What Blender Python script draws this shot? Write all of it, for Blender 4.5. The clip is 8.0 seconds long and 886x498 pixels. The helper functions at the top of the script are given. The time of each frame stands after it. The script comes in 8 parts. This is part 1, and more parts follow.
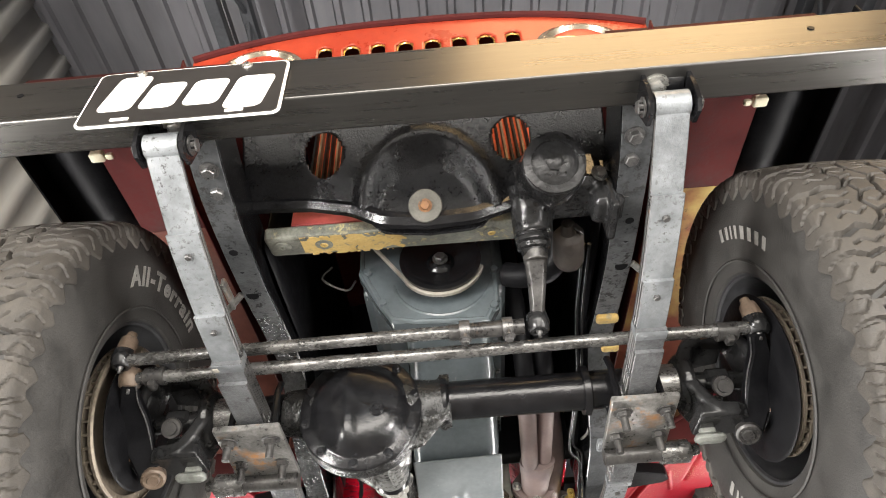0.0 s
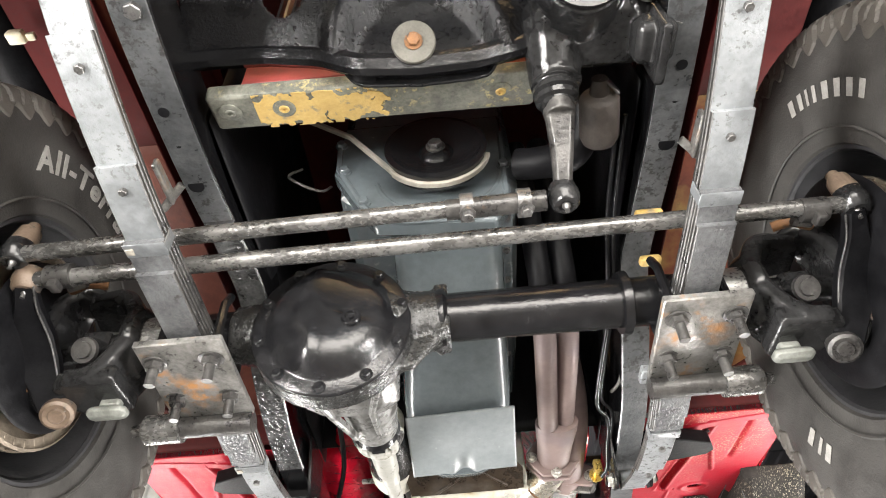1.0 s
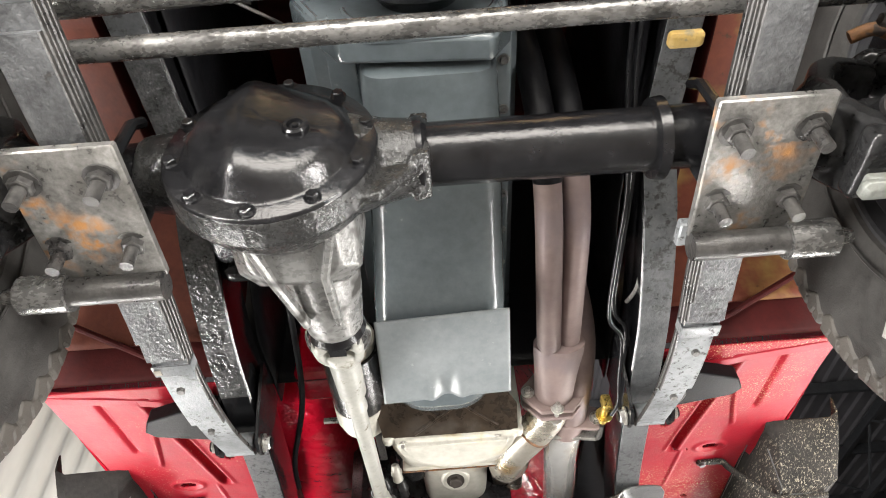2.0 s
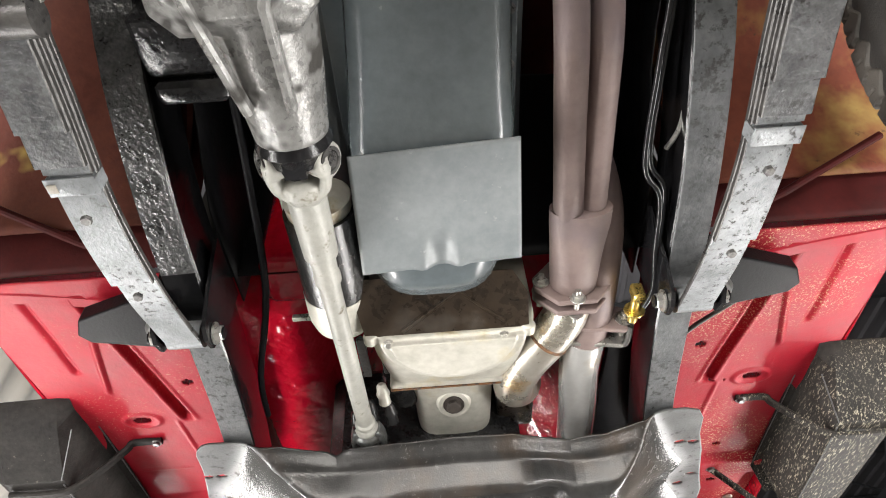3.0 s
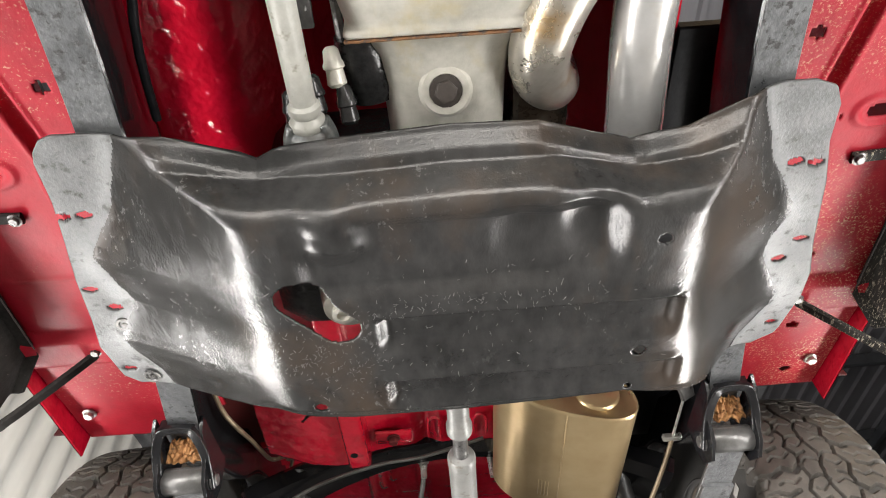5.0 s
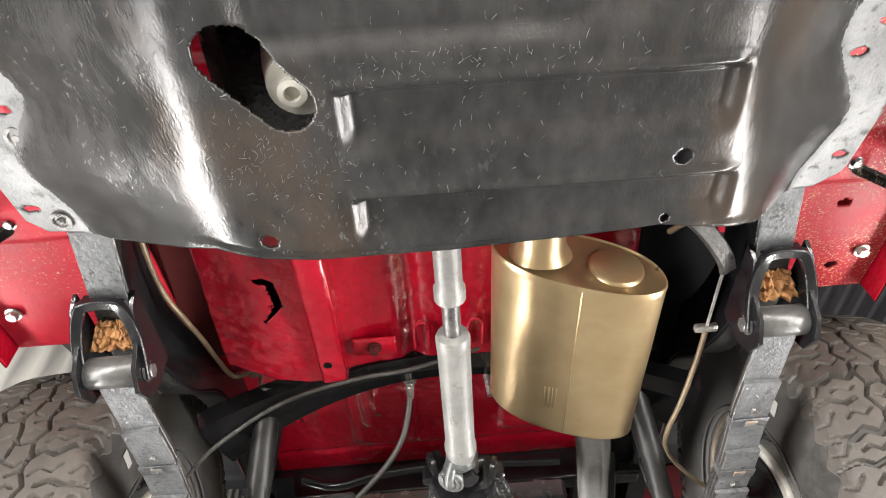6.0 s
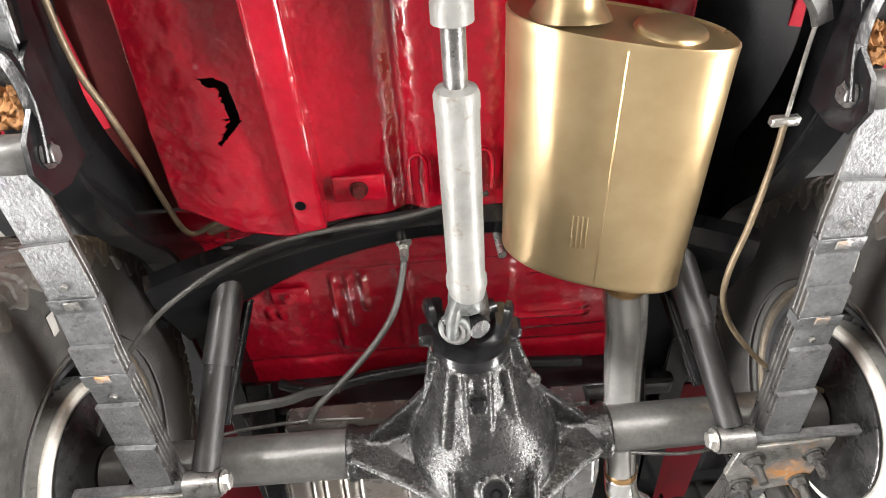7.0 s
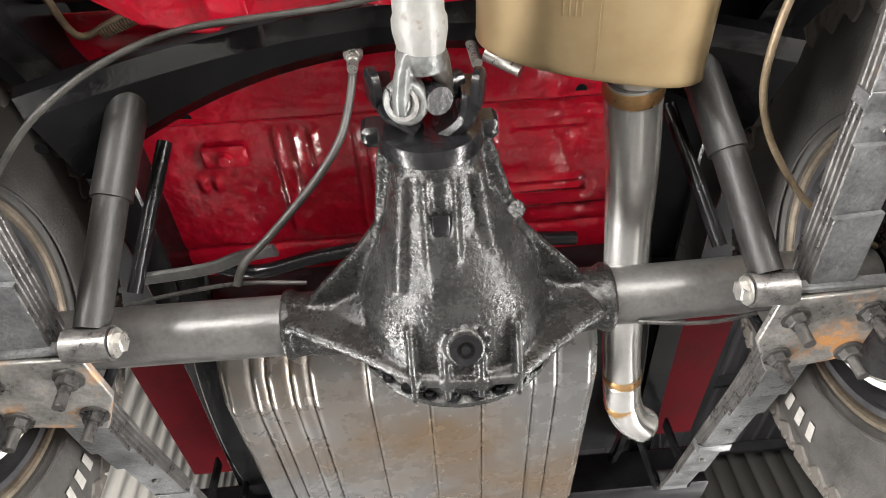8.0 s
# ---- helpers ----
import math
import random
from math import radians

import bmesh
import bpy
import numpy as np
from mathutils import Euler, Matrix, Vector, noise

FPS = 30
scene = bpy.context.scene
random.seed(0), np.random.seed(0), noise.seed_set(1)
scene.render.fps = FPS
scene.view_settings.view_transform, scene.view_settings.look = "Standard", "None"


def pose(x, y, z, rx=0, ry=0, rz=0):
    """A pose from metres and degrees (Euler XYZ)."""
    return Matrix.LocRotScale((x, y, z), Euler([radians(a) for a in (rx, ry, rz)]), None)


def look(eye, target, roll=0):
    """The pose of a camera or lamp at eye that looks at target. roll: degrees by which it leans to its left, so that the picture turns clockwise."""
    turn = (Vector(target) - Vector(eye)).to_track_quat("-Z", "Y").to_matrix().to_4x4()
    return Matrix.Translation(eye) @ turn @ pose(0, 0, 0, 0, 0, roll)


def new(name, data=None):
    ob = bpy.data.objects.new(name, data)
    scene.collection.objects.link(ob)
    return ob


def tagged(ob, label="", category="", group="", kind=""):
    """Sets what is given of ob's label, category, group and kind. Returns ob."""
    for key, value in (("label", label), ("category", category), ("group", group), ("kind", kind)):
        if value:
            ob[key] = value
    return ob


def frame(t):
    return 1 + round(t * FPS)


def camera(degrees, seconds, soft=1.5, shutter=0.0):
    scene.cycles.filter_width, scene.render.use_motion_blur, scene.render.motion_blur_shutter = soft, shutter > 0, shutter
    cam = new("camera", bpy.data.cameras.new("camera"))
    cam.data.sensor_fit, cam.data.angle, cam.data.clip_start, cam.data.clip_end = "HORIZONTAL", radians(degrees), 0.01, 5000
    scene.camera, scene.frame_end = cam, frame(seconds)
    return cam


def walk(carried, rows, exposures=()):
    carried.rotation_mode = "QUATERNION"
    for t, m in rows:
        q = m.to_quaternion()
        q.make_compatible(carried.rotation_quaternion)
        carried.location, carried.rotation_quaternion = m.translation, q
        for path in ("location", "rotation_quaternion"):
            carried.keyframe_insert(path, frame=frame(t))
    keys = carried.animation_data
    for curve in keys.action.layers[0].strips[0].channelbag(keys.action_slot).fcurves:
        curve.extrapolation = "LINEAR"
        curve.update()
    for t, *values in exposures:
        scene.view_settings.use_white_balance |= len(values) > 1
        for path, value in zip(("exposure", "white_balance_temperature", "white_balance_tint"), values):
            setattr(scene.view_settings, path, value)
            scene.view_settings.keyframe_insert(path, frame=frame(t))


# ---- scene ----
cam = camera(69.5, 8.0, soft=1.0)
PATH = [
    (0, (0.039, 0.059, 1.218), (0.008, 1.512, 2.592), -3.8),
    (0.5, (0.042, 0.249, 1.23), (0.015, 1.676, 2.632), -4.0),
    (1, (0.025, 0.43, 1.242), (-0.007, 1.827, 2.673), -4.1),
    (1.5, (0.014, 0.589, 1.242), (0.009, 1.965, 2.692), -4.3),
    (1.7, (0.012, 0.66, 1.245), (0.026, 2.031, 2.701), -4.6),
    (2.8, (0.018, 1.033, 1.242), (0.019, 2.372, 2.727), -4.3),
    (3, (0.009, 1.094, 1.243), (0.016, 2.432, 2.73), -4.4),
    (3.5, (-0.002, 1.237, 1.239), (0.015, 2.571, 2.729), -4.5),
    (4, (0.008, 1.4, 1.243), (0.037, 2.727, 2.739), -4.8),
    (4.5, (0.001, 1.558, 1.241), (0.025, 2.877, 2.745), -4.9),
    (4.7, (-0.009, 1.638, 1.238), (0.013, 2.942, 2.755), -5.0),
    (5.8, (-0.017, 1.992, 1.244), (0.019, 3.298, 2.757), -5.4),
    (6, (-0.017, 2.05, 1.245), (0.021, 3.36, 2.756), -5.5),
    (6.5, (-0.018, 2.219, 1.236), (0.017, 3.531, 2.745), -5.6),
    (7, (-0.032, 2.4, 1.241), (0.001, 3.719, 2.744), -5.6),
    (7.5, (-0.018, 2.558, 1.24), (0.023, 3.889, 2.732), -5.8),
    (8, (-0.002, 2.714, 1.25), (0.046, 4.059, 2.73), -6.1),
]
walk(cam, [(t, look(eye, target, roll)) for t, eye, target, roll in PATH],
     exposures=[(0, 0.05), (0.5, 0.4), (1.0, 0.6), (1.7, 0.5), (3.0, 0.2), (4.5, 0.2), (6.0, 0.68), (6.5, 0.82), (8.0, 0.95)])

# ---- light ----
world = bpy.data.worlds.new("world")
scene.world = world
world.use_nodes = True
wn = world.node_tree.nodes
sky = wn.new("ShaderNodeTexSky")
sky.sky_type = "NISHITA"
sky.sun_disc = False
sky.sun_elevation = radians(50)
sky.sun_rotation = radians(200)
wn["Background"].inputs[1].default_value = 0.10
world.node_tree.links.new(sky.outputs[0], wn["Background"].inputs[0])


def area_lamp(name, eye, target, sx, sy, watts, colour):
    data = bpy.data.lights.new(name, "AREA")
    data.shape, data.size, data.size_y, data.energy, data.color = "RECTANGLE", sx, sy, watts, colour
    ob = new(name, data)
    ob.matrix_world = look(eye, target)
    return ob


area_lamp("daylight_front_door", (0.3, -4.0, 1.2), (0.3, 0, 1.4), 4.2, 2.0, 400, (1.0, 0.95, 0.88))
# unseen low lamps added on both sides, placed after highlights on the folds
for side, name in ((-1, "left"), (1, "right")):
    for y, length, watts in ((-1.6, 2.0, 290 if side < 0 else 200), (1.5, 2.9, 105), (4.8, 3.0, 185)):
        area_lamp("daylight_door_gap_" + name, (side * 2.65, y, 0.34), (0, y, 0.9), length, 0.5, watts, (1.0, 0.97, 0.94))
# yellowed rooflight over the front bay
area_lamp("daylight_rooflight", (1.75, -1.6, 5.45), (1.75, -1.6, 0), 3.0, 2.2, 200, (1.0, 0.68, 0.34))


# ---- materials ----
def surface(name, c1, c2, scale=18.0, rough=(0.35, 0.55), metal=0.0, bump=0.15, bump_scale=220.0, coat=0.0,
            spots=None, spot_scale=60.0, spot_cut=0.62, spot_rough=0.8, stretch=(1, 1, 1), spec=0.5, big=None, mask=None, dent=None):
    """Two tones mixed by a coarse and a fine noise, optional spots of a third colour, grain in the relief."""
    m = bpy.data.materials.new(name)
    m.use_nodes = True
    nt = m.node_tree
    n, l = nt.nodes, nt.links
    bsdf = n["Principled BSDF"]
    tc = n.new("ShaderNodeTexCoord")
    mp = n.new("ShaderNodeMapping")
    mp.inputs["Scale"].default_value = stretch
    l.new(tc.outputs["Object"], mp.inputs["Vector"])

    def noise_node(sc, detail=4.0, rg=0.6):
        t = n.new("ShaderNodeTexNoise")
        t.inputs["Scale"].default_value = sc
        t.inputs["Detail"].default_value = detail
        t.inputs["Roughness"].default_value = rg
        l.new(mp.outputs[0], t.inputs["Vector"])
        return t

    def ramp(src, lo, hi):
        r = n.new("ShaderNodeMapRange")
        r.inputs["From Min"].default_value, r.inputs["From Max"].default_value = lo, hi
        l.new(src, r.inputs["Value"])
        return r

    def mix(fac, a, b):
        x = n.new("ShaderNodeMix")
        x.data_type = "RGBA"
        l.new(fac, x.inputs[0])
        for v, socket in ((a, x.inputs[6]), (b, x.inputs[7])):
            if isinstance(v, tuple):
                socket.default_value = (*v, 1)
            else:
                l.new(v, socket)
        return x.outputs[2]

    coarse = noise_node(scale)
    fine = noise_node(scale * 7)
    add = n.new("ShaderNodeMath")
    add.operation = "MULTIPLY_ADD"
    l.new(fine.outputs[0], add.inputs[0])
    add.inputs[1].default_value = 0.45
    half = n.new("ShaderNodeMath")
    half.operation = "MULTIPLY"
    l.new(coarse.outputs[0], half.inputs[0])
    half.inputs[1].default_value = 0.7
    l.new(half.outputs[0], add.inputs[2])
    f = ramp(add.outputs[0], 0.42, 0.74)
    col = mix(f.outputs[0], c1, c2)
    rr = n.new("ShaderNodeMapRange")
    rr.inputs["To Min"].default_value, rr.inputs["To Max"].default_value = rough
    l.new(f.outputs[0], rr.inputs["Value"])
    rough_out = rr.outputs[0]
    if big:
        bn = noise_node(big[1], 5.0)
        bf = ramp(bn.outputs[0], big[2] - 0.06, big[2] + 0.14)
        col = mix(bf.outputs[0], col, big[0])
    metal_out = None
    if spots:
        sn = noise_node(spot_scale, 3.0, 0.7)
        sf = ramp(sn.outputs[0], spot_cut - 0.02, spot_cut + 0.09)
        if mask:
            mk = ramp(noise_node(mask[0], 3.0).outputs[0], mask[1], mask[1] + 0.14)
            both = n.new("ShaderNodeMath")
            both.operation = "MULTIPLY"
            l.new(sf.outputs[0], both.inputs[0])
            l.new(mk.outputs[0], both.inputs[1])
            sf = both
        col = mix(sf.outputs[0], col, spots)
        mr = n.new("ShaderNodeMix")
        l.new(sf.outputs[0], mr.inputs[0])
        l.new(rough_out, mr.inputs[2])
        mr.inputs[3].default_value = spot_rough
        rough_out = mr.outputs[0]
        if metal:
            mm = n.new("ShaderNodeMapRange")
            mm.inputs["To Min"].default_value, mm.inputs["To Max"].default_value = metal, 0.0
            l.new(sf.outputs[0], mm.inputs["Value"])
            metal_out = mm.outputs[0]
    l.new(col, bsdf.inputs["Base Color"])
    l.new(rough_out, bsdf.inputs["Roughness"])
    if metal_out:
        l.new(metal_out, bsdf.inputs["Metallic"])
    else:
        bsdf.inputs["Metallic"].default_value = metal
    bsdf.inputs["Coat Weight"].default_value = coat
    bsdf.inputs["Coat Roughness"].default_value = 0.12
    bsdf.inputs["Specular IOR Level"].default_value = spec
    if bump:
        bpn = noise_node(bump_scale, 3.0)
        bp = n.new("ShaderNodeBump")
        bp.inputs["Strength"].default_value = bump * 0.65
        bp.inputs["Distance"].default_value = 0.003
        l.new(bpn.outputs[0], bp.inputs["Height"])
        if dent:
            b2 = n.new("ShaderNodeBump")
            b2.inputs["Strength"].default_value = dent[0]
            b2.inputs["Distance"].default_value = 0.006
            l.new(noise_node(dent[1], 2.0).outputs[0], b2.inputs["Height"])
            l.new(b2.outputs[0], bp.inputs["Normal"])
        l.new(bp.outputs[0], bsdf.inputs["Normal"])
    return m


SPRING = surface("spring_steel", (0.16, 0.17, 0.177), (0.265, 0.279, 0.288), 12, (0.32, 0.48), 0.35, 0.4, 240, spots=(0.040, 0.038, 0.036), spot_scale=110, spot_cut=0.57, mask=(6, 0.44), big=((0.085, 0.09, 0.094), 8, 0.56))
SPRING_DARK = surface("spring_steel_dark", (0.075, 0.077, 0.08), (0.19, 0.195, 0.20), 22, (0.28, 0.44), 0.5, 0.9, 190, spots=(0.03, 0.028, 0.026), spot_scale=60, spot_cut=0.59, mask=(8, 0.42))
RAIL = surface("frame_rail_grey", (0.046, 0.048, 0.050), (0.105, 0.109, 0.112), 18, (0.26, 0.44), 0.3, 0.4, 160, spots=(0.016, 0.015, 0.0145), spot_scale=70, spot_cut=0.54, mask=(6, 0.42), big=((0.10, 0.060, 0.033), 16, 0.74))
BLACK = surface("gloss_black_paint", (0.004, 0.004, 0.0045), (0.011, 0.011, 0.012), 30, (0.10, 0.24), 0.0, 0.25, 230, coat=0.12, dent=(0.18, 45), spec=0.32)
BLACK_ROUGH = surface("black_textured_paint", (0.004, 0.004, 0.0044), (0.011, 0.011, 0.0118), 24, (0.14, 0.25), 0.0, 0.8, 230, dent=(0.12, 55), spec=0.22)
# satin black parts; also stands in for shade in unlit hollows
SATIN_SHADE = surface("satin_black_and_shade", (0.003, 0.003, 0.0035), (0.009, 0.009, 0.010), 20, (0.34, 0.5), 0.0, 0.2, 220, spec=0.09)
BUMPER = surface("bumper_brushed_black", (0.080, 0.077, 0.073), (0.105, 0.101, 0.095), 10, (0.26, 0.32), 0.85, 0.02, 300, stretch=(0.15, 3, 3))
RED = surface("gloss_red_paint", (0.31, 0.003, 0.013), (0.42, 0.005, 0.021), 7, (0.03, 0.09), 0.0, 0.6, 70, coat=0.85, spec=0.35, dent=(1.2, 30))
RED_DUSTY = surface("dusty_red_paint", (0.27, 0.006, 0.016), (0.36, 0.012, 0.026), 9, (0.42, 0.58), 0.0, 0.22, 150, spots=(0.50, 0.30, 0.20), spot_scale=210, spot_cut=0.61, spec=0.18, mask=(4.5, 0.50), big=((0.22, 0.007, 0.010), 5, 0.64), dent=(0.2, 18))
RED_GRIT = surface("gritty_red_paint", (0.26, 0.006, 0.016), (0.34, 0.011, 0.024), 9, (0.42, 0.58), 0.0, 0.3, 150, spots=(0.58, 0.40, 0.25), spot_scale=230, spot_cut=0.565, spec=0.18, mask=(3.4, 0.43), dent=(0.2, 18))
AXLE_GREY = surface("satin_dark_grey_paint", (0.075, 0.074, 0.072), (0.13, 0.128, 0.124), 20, (0.28, 0.40), 0.4, 0.2, 220, dent=(0.12, 40))
# grille red toned down, with the shade above the bumper in its colour
GRILLE = surface("shaded_orange_red", (0.22, 0.022, 0.010), (0.32, 0.04, 0.016), 10, (0.25, 0.4), 0.0, 0.1, 200)
# dull red of the aprons; also stands in for red paint in shade
OXIDE_SHADE = surface("oxide_red_and_shade", (0.036, 0.005, 0.005), (0.068, 0.010, 0.009), 9, (0.5, 0.75), 0.0, 0.2, 160, spec=0.15)
FENDER_IN = surface("faded_red_undercoat", (0.085, 0.024, 0.016), (0.15, 0.048, 0.030), 8, (0.5, 0.75), 0.0, 0.35, 120, big=((0.06, 0.013, 0.010), 4, 0.55), spots=(0.36, 0.26, 0.08), spot_scale=7, spot_cut=0.65, spec=0.2)
ENGINE = surface("engine_grey_paint", (0.078, 0.093, 0.100), (0.108, 0.126, 0.134), 9, (0.17, 0.28), 0.0, 0.2, 140, coat=0.3, dent=(0.1, 25))
GUARD = surface("grey_guard_paint", (0.13, 0.145, 0.15), (0.18, 0.195, 0.20), 12, (0.34, 0.46), 0.0, 0.12, 260, spots=(0.26, 0.265, 0.265), spot_scale=60, spot_cut=0.68, dent=(0.1, 20))
CAST = surface("cast_aluminium", (0.36, 0.348, 0.30), (0.54, 0.525, 0.47), 9, (0.34, 0.52), 0.25, 0.3, 160, big=((0.44, 0.35, 0.14), 8, 0.61), spots=(0.14, 0.080, 0.032), spot_scale=16, spot_cut=0.60, mask=(6, 0.48))
CAST_DARK = surface("oily_cast_iron", (0.006, 0.006, 0.0065), (0.022, 0.022, 0.023), 30, (0.16, 0.28), 0.05, 0.6, 190, coat=0.15, dent=(0.35, 75), spec=0.35)
CAST_SATIN = surface("pebbly_black_casting", (0.010, 0.010, 0.0098), (0.026, 0.026, 0.0256), 30, (0.21, 0.32), 0.1, 0.95, 170, dent=(0.10, 70))
SHEET_BROWN = surface("oily_brown_sheet", (0.020, 0.0155, 0.012), (0.052, 0.036, 0.023), 12, (0.22, 0.40), 0.3, 0.4, 160, big=((0.085, 0.083, 0.078), 6, 0.60))
HEADER = surface("heat_stained_pipe", (0.145, 0.106, 0.097), (0.22, 0.165, 0.152), 8, (0.5, 0.7), 0.25, 0.2, 260, big=((0.14, 0.112, 0.12), 6, 0.6))
STAINLESS = surface("stainless_pipe", (0.42, 0.385, 0.32), (0.55, 0.525, 0.47), 14, (0.24, 0.36), 0.8, 0.12, 320, big=((0.40, 0.25, 0.095), 13, 0.62))
ALUMINISED = surface("aluminised_pipe", (0.60, 0.595, 0.575), (0.72, 0.715, 0.70), 9, (0.14, 0.26), 0.7, 0.08, 280, big=((0.46, 0.36, 0.22), 9, 0.66))
GOLD = surface("gold_tinted_muffler", (0.44, 0.32, 0.168), (0.55, 0.425, 0.245), 3, (0.27, 0.35), 0.78, 0.0)
SILVER = surface("silver_painted_shaft", (0.13, 0.13, 0.123), (0.195, 0.193, 0.184), 14, (0.38, 0.52), 0.2, 0.25, 240, spots=(0.10, 0.088, 0.066), spot_scale=40, spot_cut=0.62)
IVORY = surface("ivory_painted_shaft", (0.21, 0.21, 0.19), (0.31, 0.305, 0.275), 14, (0.4, 0.55), 0.1, 0.25, 220, spots=(0.10, 0.085, 0.06), spot_scale=42, spot_cut=0.62)
SKID = surface("worn_skid_plate_steel", (0.012, 0.012, 0.0118), (0.032, 0.0315, 0.031), 8, (0.16, 0.26), 0.12, 0.22, 330, spec=0.36, dent=(0.07, 14), big=((0.045, 0.032, 0.023), 5, 0.56), spots=(0.050, 0.0495, 0.048), spot_scale=130, spot_cut=0.585, spot_rough=0.34, stretch=(1, 0.55, 1), mask=(7, 0.47))
SKID_BARE = surface("bare_worn_steel", (0.058, 0.0595, 0.060), (0.10, 0.102, 0.103), 30, (0.34, 0.48), 0.3, 0.3, 300, spots=(0.035, 0.034, 0.033), spot_scale=50, spot_cut=0.6)
RUBBER = surface("tyre_rubber", (0.026, 0.025, 0.0235), (0.055, 0.0525, 0.049), 14, (0.45, 0.65), 0.0, 0.4, 240, spec=0.35)
TREAD = surface("dusty_tyre_tread", (0.036, 0.032, 0.028), (0.085, 0.076, 0.065), 12, (0.55, 0.8), 0.0, 0.4, 220, big=((0.055, 0.049, 0.042), 4, 0.5))
LETTER = surface("raised_white_lettering", (0.20, 0.193, 0.18), (0.30, 0.29, 0.272), 60, (0.55, 0.7), 0.0, 0.1, 200)
RIM = surface("dark_steel_rim", (0.020, 0.020, 0.022), (0.05, 0.05, 0.052), 14, (0.35, 0.55), 0.2, 0.2, 200)
RIM_WHITE = surface("pale_rim_edge", (0.42, 0.40, 0.36), (0.60, 0.58, 0.53), 22, (0.4, 0.6), 0.1, 0.2, 200)
DISC = surface("brake_disc_iron", (0.12, 0.10, 0.075), (0.24, 0.20, 0.155), 20, (0.35, 0.55), 0.5, 0.3, 200)
RUST = surface("rusty_steel", (0.10, 0.045, 0.018), (0.24, 0.115, 0.045), 30, (0.6, 0.85), 0.1, 0.8, 120, spots=(0.05, 0.04, 0.035), spot_scale=50, spot_cut=0.55)
RUST_BRIGHT = surface("flaky_orange_rust", (0.20, 0.085, 0.026), (0.38, 0.19, 0.07), 40, (0.7, 0.9), 0.0, 0.9, 110, spots=(0.06, 0.033, 0.02), spot_scale=50, spot_cut=0.60)
PLATE_RUSTY = surface("spring_plate_rusty", (0.13, 0.127, 0.12), (0.36, 0.352, 0.335), 22, (0.26, 0.46), 0.6, 0.45, 180, spots=(0.36, 0.17, 0.055), spot_scale=26, spot_cut=0.50, mask=(11, 0.47))
ARM = surface("greasy_dark_steel", (0.020, 0.019, 0.019), (0.080, 0.077, 0.073), 24, (0.24, 0.42), 0.35, 0.4, 190, spots=(0.20, 0.11, 0.05), spot_scale=26, spot_cut=0.66, mask=(9, 0.52))
ROD = surface("worn_greasy_rod", (0.045, 0.044, 0.042), (0.24, 0.236, 0.228), 34, (0.18, 0.34), 0.7, 0.35, 200, spots=(0.02, 0.018, 0.016), spot_scale=46, spot_cut=0.60, stretch=(0.6, 1, 1))
BEAM = surface("grey_green_pitted_beam", (0.075, 0.078, 0.064), (0.21, 0.21, 0.175), 26, (0.45, 0.7), 0.1, 0.8, 130, spots=(0.46, 0.39, 0.19), spot_scale=70, spot_cut=0.555, mask=(12, 0.47), big=((0.05, 0.048, 0.042), 16, 0.62))
YELLOW = surface("mustard_paint", (0.38, 0.25, 0.07), (0.52, 0.37, 0.13), 26, (0.5, 0.7), 0.0, 0.6, 140, spots=(0.24, 0.20, 0.12), spot_scale=50, spot_cut=0.60)
BOLT = surface("zinc_bolt", (0.32, 0.31, 0.29), (0.56, 0.55, 0.52), 60, (0.25, 0.42), 0.85, 0.2, 300)
BOLT_DARK = surface("dark_bolt", (0.07, 0.068, 0.066), (0.20, 0.195, 0.19), 60, (0.25, 0.45), 0.7, 0.2, 300)
BRASS = surface("brass_fitting", (0.60, 0.42, 0.10), (0.74, 0.55, 0.18), 40, (0.22, 0.38), 0.9, 0.1, 300)
LINE_GOLD = surface("brass_coloured_line", (0.095, 0.070, 0.043), (0.19, 0.145, 0.092), 30, (0.35, 0.5), 0.4, 0.1, 300)
HOSE = surface("grey_hose", (0.024, 0.0235, 0.0215), (0.058, 0.055, 0.050), 40, (0.35, 0.5), 0.0, 0.3, 300)
CREAM = surface("cream_connector", (0.60, 0.54, 0.38), (0.72, 0.66, 0.50), 40, (0.45, 0.6), 0.0, 0.1, 300)
TANK = surface("grey_tank_shell", (0.13, 0.13, 0.128), (0.20, 0.199, 0.196), 4, (0.20, 0.32), 0.55, 0.15, 200, big=((0.15, 0.11, 0.075), 2.2, 0.55), dent=(0.1, 15))
BELT = surface("worn_belt", (0.20, 0.185, 0.155), (0.32, 0.295, 0.255), 40, (0.55, 0.7), 0.0, 0.2, 260)
PLATE_BLACK = surface("plate_black", (0.018, 0.016, 0.015), (0.030, 0.028, 0.026), 10, (0.28, 0.4), 0.0, 0.05, 200, coat=0.2)
PLATE_WHITE = surface("plate_white", (0.78, 0.76, 0.72), (0.86, 0.84, 0.80), 20, (0.35, 0.5), 0.0, 0.05, 200)
ORANGE = surface("orange_red_radiator", (0.45, 0.06, 0.015), (0.58, 0.10, 0.03), 10, (0.35, 0.5), 0.0, 0.1, 200)
CHROME = surface("headlamp_bezel", (0.50, 0.44, 0.34), (0.66, 0.58, 0.46), 20, (0.18, 0.3), 0.9, 0.05, 200)
WASHER = surface("grey_washer", (0.075, 0.072, 0.062), (0.125, 0.12, 0.105), 40, (0.6, 0.75), 0.0, 0.2, 260, spec=0.1)
BRAKE_PAD = surface("pale_steel_stop", (0.12, 0.125, 0.112), (0.24, 0.25, 0.23), 30, (0.4, 0.6), 0.3, 0.3, 200)
